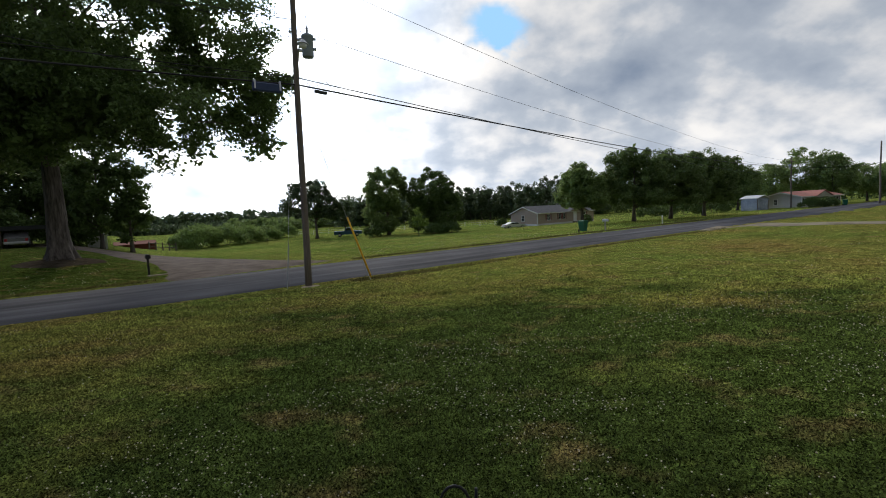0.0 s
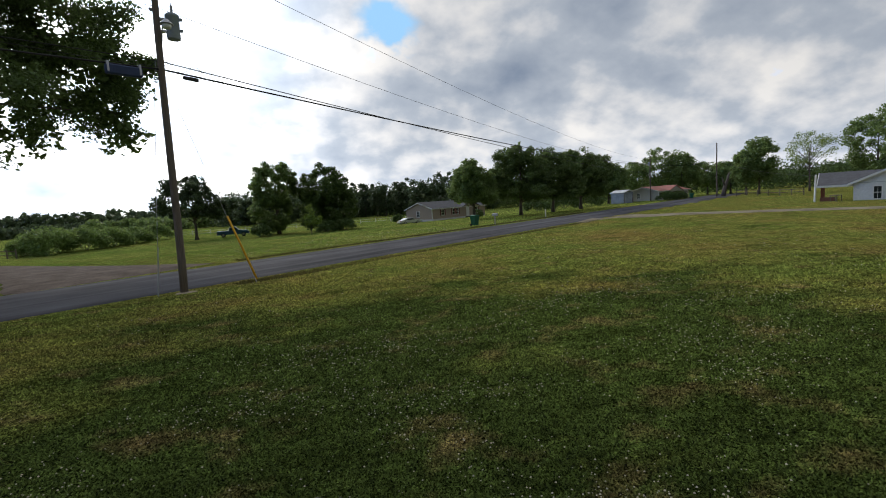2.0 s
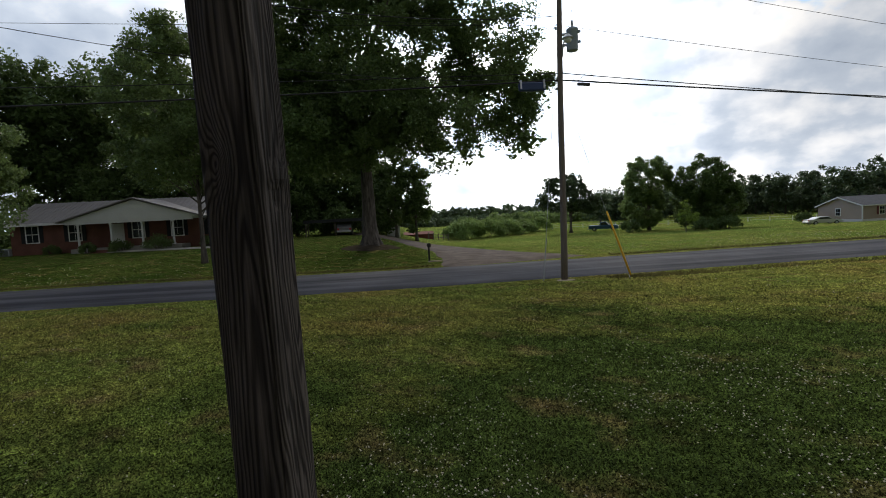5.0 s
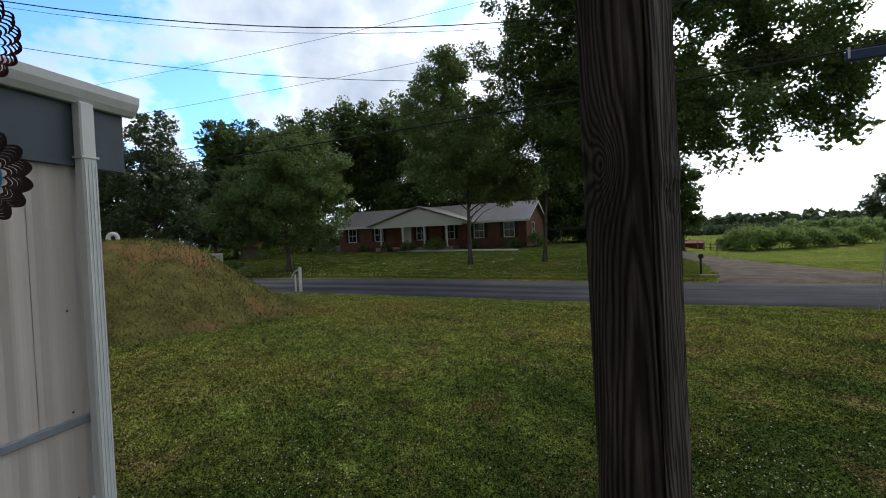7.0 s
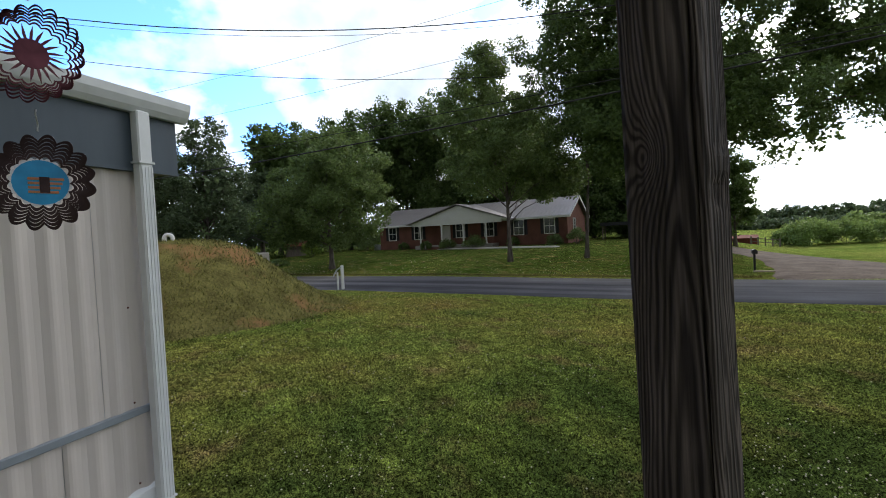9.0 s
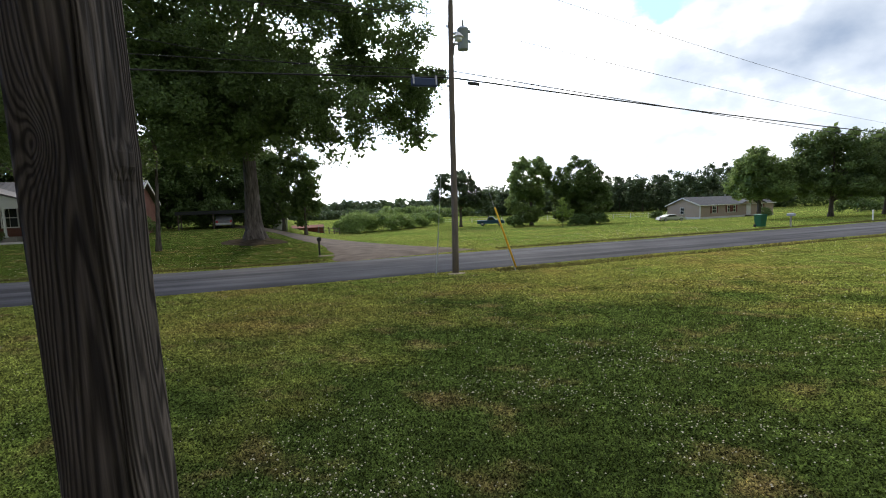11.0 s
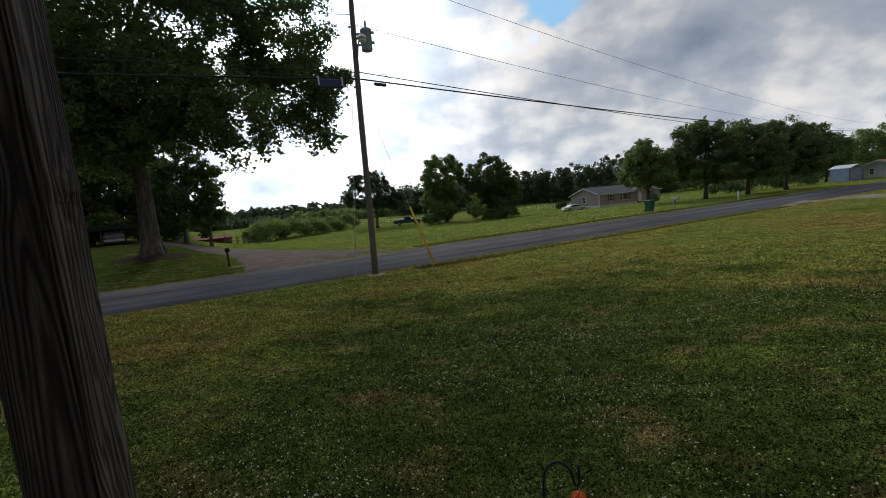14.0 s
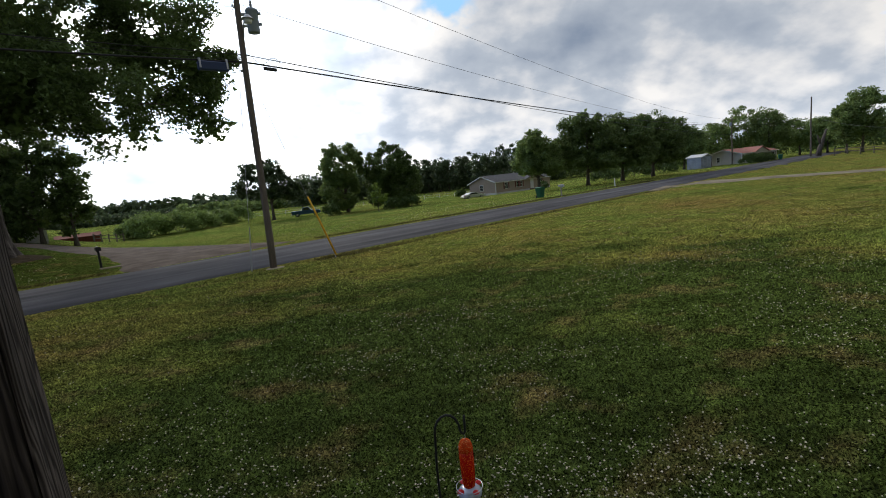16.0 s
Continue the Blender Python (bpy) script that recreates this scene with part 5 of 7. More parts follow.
part("base_sill", bm, M["gutter_metal"], home)
part("skirting", boxes(((0.0, -0.03, -0.1), (LEN, 0.0, 0.93))), M["ribbed_metal"], home)
for x0, x1 in ((-0.24, 0.75), (0.755, 2.2), (2.205, 3.7), (3.705, LEN)):
    part("band_panel", boxes(((x0, -0.02, 2.995), (x1, 0.035, 3.385))), M["band_metal"], home, "dark blue-grey metal band")
part("band_lip", boxes(((-0.24, -0.02, 2.977), (LEN, 0.045, 2.995))), M["band_metal"], home)
part("band_return", boxes(((-0.24, -4.0, 2.995), (-0.2, -0.02, 3.42))), M["band_metal"], home)
part("eave_soffit", boxes(((-0.2, -4.0, 2.997), (0.0, -0.02, 3.015))), M["band_metal"], home)
bm = bmesh.new()
prism(bm, [(0.036, 3.32), (0.075, 3.32), (0.10, 3.35), (0.12, 3.39), (0.125, 3.435), (0.112, 3.435), (0.105, 3.40), (0.036, 3.40)], "x", -0.29, LEN)
part("gutter", bm, M["gutter_metal"], home, "white ogee gutter")
part("drip_edge", boxes(((-0.28, -0.1, 3.39), (LEN, 0.05, 3.43))), M["gutter_metal"], home)
bm = bmesh.new()
prism(bm, [(-4.2, 3.44), (0.06, 3.432), (0.06, 3.45), (-2.0, 3.62), (-4.2, 3.48)], "x", -0.28, LEN)
part("roof", bm, M["shingle"], home)
# downspout with fluted faces
bm = bmesh.new()
box(bm, (-0.015, 0.036, 0.05), (0.07, 0.10, 3.33), 0.008)
spout = part("downspout", bm, M["gutter_metal"], home, "white fluted downspout")
for k in range(4):
    part("flute", boxes(((-0.008 + k * 0.020, 0.10, 0.06), (0.001 + k * 0.020, 0.104, 3.0))), M["gutter_metal"], spout)
    part("flute", boxes(((-0.019, 0.042 + k * 0.014, 0.06), (-0.015, 0.048 + k * 0.014, 3.0))), M["gutter_metal"], spout)
for z in (1.0, 3.02):
    part("downspout_joint", boxes(((-0.022, 0.03, z), (0.077, 0.107, z + 0.012))), M["gutter_metal"], home)
for i in range(14):
    x = 0.13 + i * 0.27
    for z in (2.18, 1.62, 1.14):
        bm = bmesh.new()
        lathe(bm, [(0.006, 0), (0.006, 0.003), (0.003, 0.006)], 8)
        bmesh.ops.rotate(bm, verts=bm.verts, matrix=Matrix.Rotation(radians(-90), 3, "X"))
        bmesh.ops.translate(bm, verts=bm.verts, vec=(x, 0.001, z + 0.012 * math.sin(i * 2.1)))
        part("screw", bm, M["rust"], home)


# ---- porch: deck, post and the roof above it ----
def timber_material():
    m = bpy.data.materials.new("weathered_timber")
    m.use_nodes = True
    nt = m.node_tree
    N, L = nt.nodes.new, nt.links.new
    b = nt.nodes["Principled BSDF"]
    b.inputs["Roughness"].default_value = 0.85
    b.inputs["Specular IOR Level"].default_value = 0.2
    co = N("ShaderNodeTexCoord")
    sep = N("ShaderNodeSeparateXYZ")
    L(co.outputs["Object"], sep.inputs[0])

    def calc(op, a, b=None):
        n = N("ShaderNodeMath")
        n.operation = op
        for i, v in enumerate((a, b)):
            if v is None:
                continue
            if isinstance(v, (int, float)):
                n.inputs[i].default_value = v
            else:
                L(v, n.inputs[i])
        return n.outputs[0]

    def stretched(scale, detail, z):
        m3, n = N("ShaderNodeMapping"), N("ShaderNodeTexNoise")
        m3.inputs["Scale"].default_value = (1, 1, z)
        L(co.outputs["Object"], m3.inputs[0])
        L(m3.outputs[0], n.inputs["Vector"])
        n.inputs["Scale"].default_value, n.inputs["Detail"].default_value = scale, detail
        return n.outputs[0]

    # growth rings cut lengthwise: long nested arches, bent round the knot
    warp = stretched(14.0, 3, 0.12)
    across = calc("ADD", calc("ADD", sep.outputs[0], calc("MULTIPLY", sep.outputs[1], 0.45)), calc("MULTIPLY", calc("SUBTRACT", warp, 0.5), 0.055))
    ph = calc("ADD", calc("MULTIPLY", calc("MULTIPLY", across, across), 9500.0), calc("MULTIPLY", sep.outputs[2], 17.0))
    ph = calc("ADD", ph, calc("MULTIPLY", warp, 9.0))
    for kx, kz in ((-0.023, 1.752), (0.012, 0.55)):
        dx = calc("MULTIPLY", calc("ADD", sep.outputs[0], -kx), 34.0)
        dz = calc("MULTIPLY", calc("ADD", sep.outputs[2], -kz), 17.0)
        r2 = calc("ADD", calc("MULTIPLY", dx, dx), calc("MULTIPLY", dz, dz))
        ph = calc("ADD", ph, calc("DIVIDE", 26.0, calc("ADD", r2, 0.55)))
    ring = calc("MULTIPLY_ADD", calc("SINE", ph), 0.5)
    ring.node.inputs[2].default_value = 0.5
    fib = stretched(170.0, 4, 0.03)
    blotch = stretched(10.0, 4, 0.25)
    r = N("ShaderNodeValToRGB")
    e = r.color_ramp.elements
    e[0].position, e[0].color = 0.1, (0.034, 0.028, 0.025, 1)
    e[1].position, e[1].color = 0.8, (0.105, 0.086, 0.076, 1)
    L(ring, r.inputs[0])
    col = r.outputs[0]
    for f, lo, hi in ((fib, 0.6, 1.4), (blotch, 0.55, 1.45)):
        mr = N("ShaderNodeMapRange")
        mr.inputs[1].default_value, mr.inputs[2].default_value, mr.inputs[3].default_value, mr.inputs[4].default_value = 0.32, 0.68, lo, hi
        L(f, mr.inputs[0])
        mx = N("ShaderNodeMix")
        mx.data_type, mx.blend_type = "RGBA", "MULTIPLY"
        mx.inputs[0].default_value = 1.0
        L(col, mx.inputs[6])
        L(mr.outputs[0], mx.inputs[7])
        col = mx.outputs[2]
    L(col, b.inputs["Base Color"])
    bp = N("ShaderNodeBump")
    bp.inputs["Strength"].default_value, bp.inputs["Distance"].default_value = 0.7, 0.003
    L(calc("ADD", ring, fib), bp.inputs["Height"])
    L(bp.outputs[0], b.inputs["Normal"])
    return m


M["timber"] = timber_material()
DECK = 0.86
SA, SB = 0.0605, 0.0435      # half its width and depth
post = thing("porch_post", pose(-0.6366, 0.7464, DECK, 1.09, -0.45, 13.5), "weathered square timber porch post with knots and a long crack", "post")


def post_timber():
    """The timber, with a worn outline, a long drying crack near one arris, knots and a chipped spot."""
    bm = bmesh.new()
    H, nz = 2.6, 130
    # outline, seen from above, with the crack cut in beside the corner towards the road
    base = []
    n = 14
    for k in range(n):
        base.append((-SA + 2 * SA * k / n if k < 11 else SA - (0.0130, 0.0098, 0.0068)[k - 11], -SB))
    for k in range(n):
        base.append((SA, -SB + 2 * SB * k / n))
    for k in range(n):
        base.append((SA - 2 * SA * k / n, SB))
    for k in range(n):
        base.append((-SA, SB - 2 * SB * k / n))
    rings = []
    for i in range(nz + 1):
        z = H * i / nz
        ring = []
        for j, (x, y) in enumerate(base):
            r = 0.006
            cx_, cy_ = min(max(x, -SA + r), SA - r), min(max(y, -SB + r), SB - r)
            dx, dy = x - cx_, y - cy_
            d_ = math.hypot(dx, dy)
            if d_ > 1e-6 and dx and dy:
                x, y = cx_ + dx / d_ * r, cy_ + dy / d_ * r
            w_ = 0.0012 * noise.noise((x * 30, y * 30, z * 3)) + 0.0018 * noise.noise((j * 0.7, 0, z * 0.9))
            x, y = x * (1 + w_ / SA), y * (1 + w_ / SB)
            # crack on the front face close to the corner
            if 10 < j < n:
                x += 0.0022 * math.sin(z * 2.3 + 0.5) + 0.0012 * noise.noise((0, 1, z * 5))
            if j == 12:
                y += max(0.004, 0.022 * (0.7 + 0.3 * math.sin(z * 2.1 + 0.4)) * (0.75 + 0.4 * noise.noise((0, 0, z * 6))))
            # knot standing in the front face
            k1 = math.exp(-(((x + 0.023) / 0.020) ** 2 + ((z - 1.752) / 0.032) ** 2))
            if j < n:
                y += 0.0035 * k1 - 0.003 * math.exp(-(((x + 0.023) / 0.010) ** 2 + ((z - 1.735) / 0.02) ** 2))
            # chipped knot on the side
            if n <= j < 2 * n:
                k2 = math.exp(-(((y - 0.005) / 0.026) ** 2 + ((z - 1.69) / 0.022) ** 2))
                x -= 0.013 * k2 * (0.6 + 0.6 * noise.noise((y * 90, 1.0, z * 70)))
                x += 0.005 * math.exp(-(((y - 0.005) / 0.035) ** 2 + ((z - 1.73) / 0.02) ** 2))
            ring.append(bm.verts.new((x, y, z)))
        rings.append(ring)
    m_ = len(base)
    for a_, b_ in zip(rings, rings[1:]):
        for k in range(m_):
            bm.faces.new((a_[k], a_[(k + 1) % m_], b_[(k + 1) % m_], b_[k]))
    bm.faces.new(rings[0][::-1])
    bm.faces.new(rings[-1])
    return bm


part("timber", post_timber(), M["timber"], post)
porch = thing("porch_deck", pose(-3.49, -0.41, 0, 0, 0, -44.2), "plain weathered plank porch deck", "deck", kind="structure")
for k in range(20):
    part("plank", boxes(((1.12, 0.03 + k * 0.145, DECK - 0.035), (4.7, 0.03 + k * 0.145 + 0.138, DECK)), bevel=0.004), M["timber"], porch)
part("joist", boxes(((1.14, 0.05, DECK - 0.24), (1.2, 2.9, DECK - 0.036))), M["timber"], porch)
part("joist", boxes(((4.6, 0.05, DECK - 0.24), (4.66, 2.9, DECK - 0.036))), M["timber"], porch)
for x in (1.25, 4.5):
    part("pier", boxes(((x - 0.1, 2.6, -0.2), (x + 0.1, 2.8, DECK - 0.036))), M["concrete"], porch)
roof = thing("porch_roof", pose(-3.49, -0.41, 0, 0, 0, -44.2), "plain porch roof over the deck", "roof", kind="structure")
part("roof_deck", boxes(((1.0, -0.1, 3.62), (4.9, 3.05, 3.68))), M["timber"], roof)
part("beam", boxes(((1.05, 2.62, 3.461), (4.85, 2.76, 3.62))), M["timber"], roof)
part("beam", boxes(((1.06, 0.0, 3.5), (1.18, 2.62, 3.62))), M["timber"], roof)

# ---- wind spinners on a chain ----
M["spin_bronze"] = material("spin_bronze", (0.10, 0.035, 0.045), 0.35, 0.8, var=0.3, scale=8, fine=40, bump=0.05)
M["spin_dark"] = material("spin_dark", (0.03, 0.018, 0.018), 0.35, 0.7, var=0.3, scale=8, fine=40, bump=0.05)
M["spin_blue"] = material("spin_blue", (0.02, 0.22, 0.42), 0.3, 0.3, var=0.25, scale=8, fine=30, bump=0.0)
M["spin_orange"] = material("spin_orange", (0.35, 0.15, 0.07), 0.35, 0.3, var=0.25, scale=8, fine=30, bump=0.0)


def scallop_ring(r0, r1, lobes, depth, twist, amp, width=0.004):
    """A scalloped flat ring of sheet metal."""
    bm = bmesh.new()
    n = lobes * 10
    a, b, c_, d_ = [], [], [], []
    for i in range(n):
        t = 2 * math.pi * i / n
        f = abs(math.sin(lobes * t / 2))
        for lst, r, y in ((a, r0, -0.0008), (b, r1, -0.0008), (c_, r1, 0.0008), (d_, r0, 0.0008)):
            rr = r * (1 + amp * (f - 0.6))
            lst.append(bm.verts.new((rr * math.cos(t), depth + y, rr * math.sin(t))))
    for i in range(n):
        j = (i + 1) % n
        for p, q_ in ((a, b), (b, c_), (c_, d_), (d_, a)):
            bm.faces.new((p[i], p[j], q_[j], q_[i]))
    bmesh.ops.rotate(bm, verts=bm.verts, matrix=Matrix.Rotation(radians(twist), 3, "Z"))
    return bm


def spinner(name, x, y, z, rot, R, lobes, rings, mat, label, inner):
    s = thing(name, pose(x, y, z, 0, 0, rot), label, "wind spinner", "wind spinners")
    for k in range(rings):
        r1 = R * (1 - k * (1 - inner) / rings)
        r0 = r1 - R * (1 - inner) / rings * (0.62 if lobes > 16 else 0.85)
        part("ring", scallop_ring(r0, r1, lobes, 0.0, (rings - k) * (-9.0 if lobes > 16 else -5.5), 0.10 if lobes > 16 else 0.15), mat, s)
    return s


SX, SY = -1.62, -0.34
FACE = -74.0
s1 = spinner("sun_spinner", SX, SY, 3.01, FACE + 20, 0.118, 20, 6, M["spin_bronze"], "bronze sun wind spinner of nested scalloped rings", 0.60)
for k in range(20):
    t = 2 * math.pi * k / 20
    w_ = 0.1
    bm = bmesh.new()
    va, vb = [[bm.verts.new((r * math.cos(t + o), yy, r * math.sin(t + o))) for r, o in ((0.03, -w_), (0.05, -0.02), (0.072, 0.09), (0.052, 0.11), (0.03, w_))] for yy in (-0.0008, 0.0008)]
    bm.faces.new(va)
    bm.faces.new(vb[::-1])
    for i in range(5):
        bm.faces.new((va[i], vb[i], vb[(i + 1) % 5], va[(i + 1) % 5]))
    part("sun_ray", bm, M["spin_bronze"], s1)
bm = bmesh.new()
lathe(bm, [(0.036, -0.002), (0.037, 0.0), (0.034, 0.003)], 24)
bmesh.ops.rotate(bm, verts=bm.verts, matrix=Matrix.Rotation(radians(90), 3, "X"))
part("disc", bm, M["spin_bronze"], s1, "plain round bronze disc")
s2 = spinner("flag_spinner", SX, SY, 2.69, FACE + 6, 0.115, 16, 6, M["spin_dark"], "dark petal wind spinner with a blue striped centre", 0.52)
part("centre_rim", scallop_ring(0.055, 0.060, 22, -0.001, 0, 0.08), M["steel"], s2)
bm = bmesh.new()
lathe(bm, [(0.056, -0.001), (0.056, 0.001)], 28)
bmesh.ops.rotate(bm, verts=bm.verts, matrix=Matrix.Rotation(radians(90), 3, "X"))
part("centre_disc", bm, M["spin_blue"], s2, "blue centre disc")
for k in range(4):
    part("stripe", boxes(((-0.045 + 0.004 * k, -0.004, 0.006 - k * 0.011), (0.026, 0.004, 0.012 - k * 0.011))), M["spin_orange"], s2)
part("emblem", boxes(((-0.016, -0.0048, -0.026), (0.004, 0.0048, 0.014))), M["spin_dark"], s2)
ch = thing("spinner_chain", pose(SX, SY, 0), "thin steel hook chain for the wind spinners", "chain")
bm = bmesh.new()
tube(bm, [(0, 0, 3.14), (0, 0, 3.5), (0.02, 0, 3.62)], 0.0022, 6)
part("hanger", bm, M["steel"], ch)
bm = bmesh.new()
tube(bm, [(0.006 * math.sin(i * 0.785), 0, 2.872 - i * 0.0062) for i in range(9)], 0.0018, 6)
tube(bm, [(0, 0, 2.826), (0, 0, 2.818)], 0.0022, 6)
part("swivel_hook", bm, M["steel"], ch)

# ---- shepherd's hook and feeder ----
def speckled_glass(name, dark, bright, back):
    """Crackled coloured glass that the daylight behind shines through."""
    m = material(name, dark, 0.2, var=0.3, scale=30, fine=90, bump=0.3, spec=0.25)
    nt = m.node_tree
    N, L = nt.nodes.new, nt.links.new
    b = nt.nodes["Principled BSDF"]
    co, vo, r, mx = N("ShaderNodeTexCoord"), N("ShaderNodeTexVoronoi"), N("ShaderNodeMapRange"), N("ShaderNodeMix")
    L(co.outputs["Object"], vo.inputs["Vector"])
    vo.inputs["Scale"].default_value = 130
    r.inputs[1].default_value, r.inputs[2].default_value, r.inputs[3].default_value, r.inputs[4].default_value = 0.2, 0.45, 1.0, 0.0
    L(vo.outputs["Distance"], r.inputs[0])
    mx.data_type = "RGBA"
    L(r.outputs[0], mx.inputs[0])
    L(b.inputs["Base Color"].links[0].from_socket, mx.inputs[6])
    mx.inputs[7].default_value = (*bright, 1)
    L(mx.outputs[2], b.inputs["Base Color"])
    tr, ms = N("ShaderNodeBsdfTranslucent"), N("ShaderNodeMixShader")
    L(mx.outputs[2], tr.inputs[0])
    ms.inputs[0].default_value = back
    L(b.outputs[0], ms.inputs[1])
    L(tr.outputs[0], ms.inputs[2])
    L(ms.outputs[0], nt.nodes["Material Output"].inputs[0])
    return m


M["feeder_glass"] = speckled_glass("feeder_glass", (0.55, 0.025, 0.008), (0.95, 0.28, 0.03), 0.55)
M["feeder_tip"] = speckled_glass("feeder_tip", (0.75, 0.10, 0.015), (0.95, 0.55, 0.15), 0.55)
M["feeder_red"] = material("feeder_red", (0.65, 0.03, 0.03), 0.35, var=0.1, bump=0)
M["feeder_base"] = material("feeder_base", (0.42, 0.46, 0.52), 0.2, 0.2, var=0.1, bump=0, spec=0.6)
HX, HY = 0.185, 2.065
hook = thing("shepherds_hook", pose(HX, HY, ground_z(HX, HY)), "black iron shepherd's hook in the lawn", "garden hook")
z0 = ground_z(HX, HY)
bm = bmesh.new()
pts = [(0.0, 0, -0.15), (0.0, 0, 0.4), (0.0, 0, 1.04 - z0), (0.006, 0, 1.14 - z0)]
for k in range(9):
    t = math.pi * (1 - k / 8.0)
    pts.append((0.075 + 0.066 * math.cos(t), 0, 1.22 - z0 + 0.095 * math.sin(t)))
pts += [(0.148, 0, 1.205 - z0), (0.158, 0, 1.198 - z0), (0.166, 0, 1.21 - z0), (0.167, 0, 1.27 - z0), (0.168, 0, 1.30 - z0)]
tube(bm, pts, 0.0065, 10)
part("rod", bm, M["black"], hook, smooth=True)
fd = thing("nectar_feeder", pose(HX + 0.160, HY, 0.874), "speckled red glass nectar feeder hung on the hook", "bird feeder")
bm = bmesh.new()
lathe(bm, [(0.030, 0.03), (0.034, 0.05), (0.037, 0.14), (0.038, 0.235)], 20)
part("bottle", bm, M["feeder_glass"], fd, "crackled red glass bottle", True)
bm = bmesh.new()
lathe(bm, [(0.0382, 0.235), (0.036, 0.262), (0.028, 0.284), (0.012, 0.296), (0.004, 0.298)], 20)
part("dome", bm, M["feeder_tip"], fd, "orange speckled glass dome", True)
bm = bmesh.new()
lathe(bm, [(0.03, -0.03), (0.062, -0.02), (0.066, 0.0), (0.05, 0.02), (0.03, 0.032)], 24)
part("tray", bm, M["feeder_base"], fd, "clear pale plastic tray", True)
for k in range(4):
    t = k * math.pi / 2 + 0.5
    bm = bmesh.new()
    lathe(bm, [(0.004, 0.012), (0.02, 0.016), (0.012, 0.024), (0.003, 0.03)], 7, (0.056 * math.cos(t), 0.056 * math.sin(t), 0.004))
    part("flower_port", bm, M["feeder_red"], fd, "red flower-shaped port")
bm = bmesh.new()
tube(bm, [(0.07 * math.cos(t), 0.07 * math.sin(t), 0.028) for t in [2 * math.pi * i / 20 for i in range(21)]], 0.002, 5)
part("perch", bm, M["steel"], fd)
bm = bmesh.new()
tube(bm, [(0, 0, 0.297), (0.004, 0, 0.312), (-0.002, 0, 0.330)], 0.0018, 5)
part("wire_loop", bm, M["steel"], fd)


# ---- earth mound with its concrete end and vent pipe ----
def mound_material():
    m = material("mound_turf", (0.150, 0.135, 0.046), 0.95, var=0.75, scale=1.6, fine=16, bump=1.0, spec=0.0)
    nt = m.node_tree
    N, L = nt.nodes.new, nt.links.new
    b = nt.nodes["Principled BSDF"]
    src = b.inputs["Base Color"].links[0].from_socket
    co, n1, r1, mx = N("ShaderNodeTexCoord"), N("ShaderNodeTexNoise"), N("ShaderNodeValToRGB"), N("ShaderNodeMix")
    n1.inputs["Scale"].default_value, n1.inputs["Detail"].default_value, n1.inputs["Roughness"].default_value = 0.45, 7, 0.62
    mp = N("ShaderNodeMapping")
    mp.inputs["Location"].default_value = (1.3, 0.4, 0.2)
    L(co.outputs["Object"], mp.inputs[0])
    L(mp.outputs[0], n1.inputs["Vector"])
    e = r1.color_ramp.elements
    e[0].position, e[0].color = 0.55, (0, 0, 0, 1)
    e[1].position, e[1].color = 0.66, (1, 1, 1, 1)
    L(n1.outputs[0], r1.inputs[0])
    mx.data_type = "RGBA"
    L(r1.outputs[0], mx.inputs[0])
    L(src, mx.inputs[6])
    mx.inputs[7].default_value = (0.27, 0.155, 0.07, 1)
    L(mx.outputs[2], b.inputs["Base Color"])
    return m


M["mound"] = mound_material()
MX, MY = -19.6, -2.2


def mound_z(x, y):
    # long flat-topped bank that falls to the lawn and, more steeply, beyond its end
    a, b = x - MX, y - MY
    r = math.sqrt((a / 6.0) ** 2 + (b / 7.2) ** 2)
    h = 2.75 * (1 - smooth(0.20, 1.0, r)) ** 1.12
    return h + 0.10 * noise.noise((x * 0.7, y * 0.7, 1.0)) * min(1, h) - 0.06


bm = bmesh.new()
nm = 46
vs = [[bm.verts.new((MX + 6.6 * (2 * i / nm - 1), MY + 7.8 * (2 * k / nm - 1), 0)) for i in range(nm + 1)] for k in range(nm + 1)]
for row in vs:
    for v in row:
        v.co.z = ground_z(v.co.x, v.co.y) + mound_z(v.co.x, v.co.y)
for k in range(nm):
    for i in range(nm):
        bm.faces.new((vs[k][i], vs[k][i + 1], vs[k + 1][i + 1], vs[k + 1][i]))
tagged(new("earth_mound", mesh_of(bm, "earth_mound", M["mound"], True)), "grassy earth mound with bare orange soil", "mound", kind="structure")
cb = thing("concrete_wall", pose(-23.3, 1.15, 0, 0, 0, 20), "stained tan concrete wall end by the mound", "wall")
part("block", boxes(((-0.9, -0.25, -0.2), (0.9, 0.25, 2.15)), bevel=0.03), M["concrete"], cb)
vp = thing("vent_pipe", pose(-20.0, -1.82, mound_z(-20.0, -1.82) - 0.1), "white plastic vent pipe with a bent top", "pipe")
bm = bmesh.new()
pts = [(0, 0, 0), (0, 0, 0.32)] + [(-0.0 - 0.14 * (1 - math.cos(t)) * 0.27, -0.14 * (1 - math.cos(t)), 0.32 + 0.14 * math.sin(t)) for t in [math.pi * k / 8 for k in range(1, 9)]] + [(-0.076, -0.28, 0.2)]
tube(bm, pts, 0.075, 12)
part("pipe", bm, M["white_paint"], vp, smooth=True)

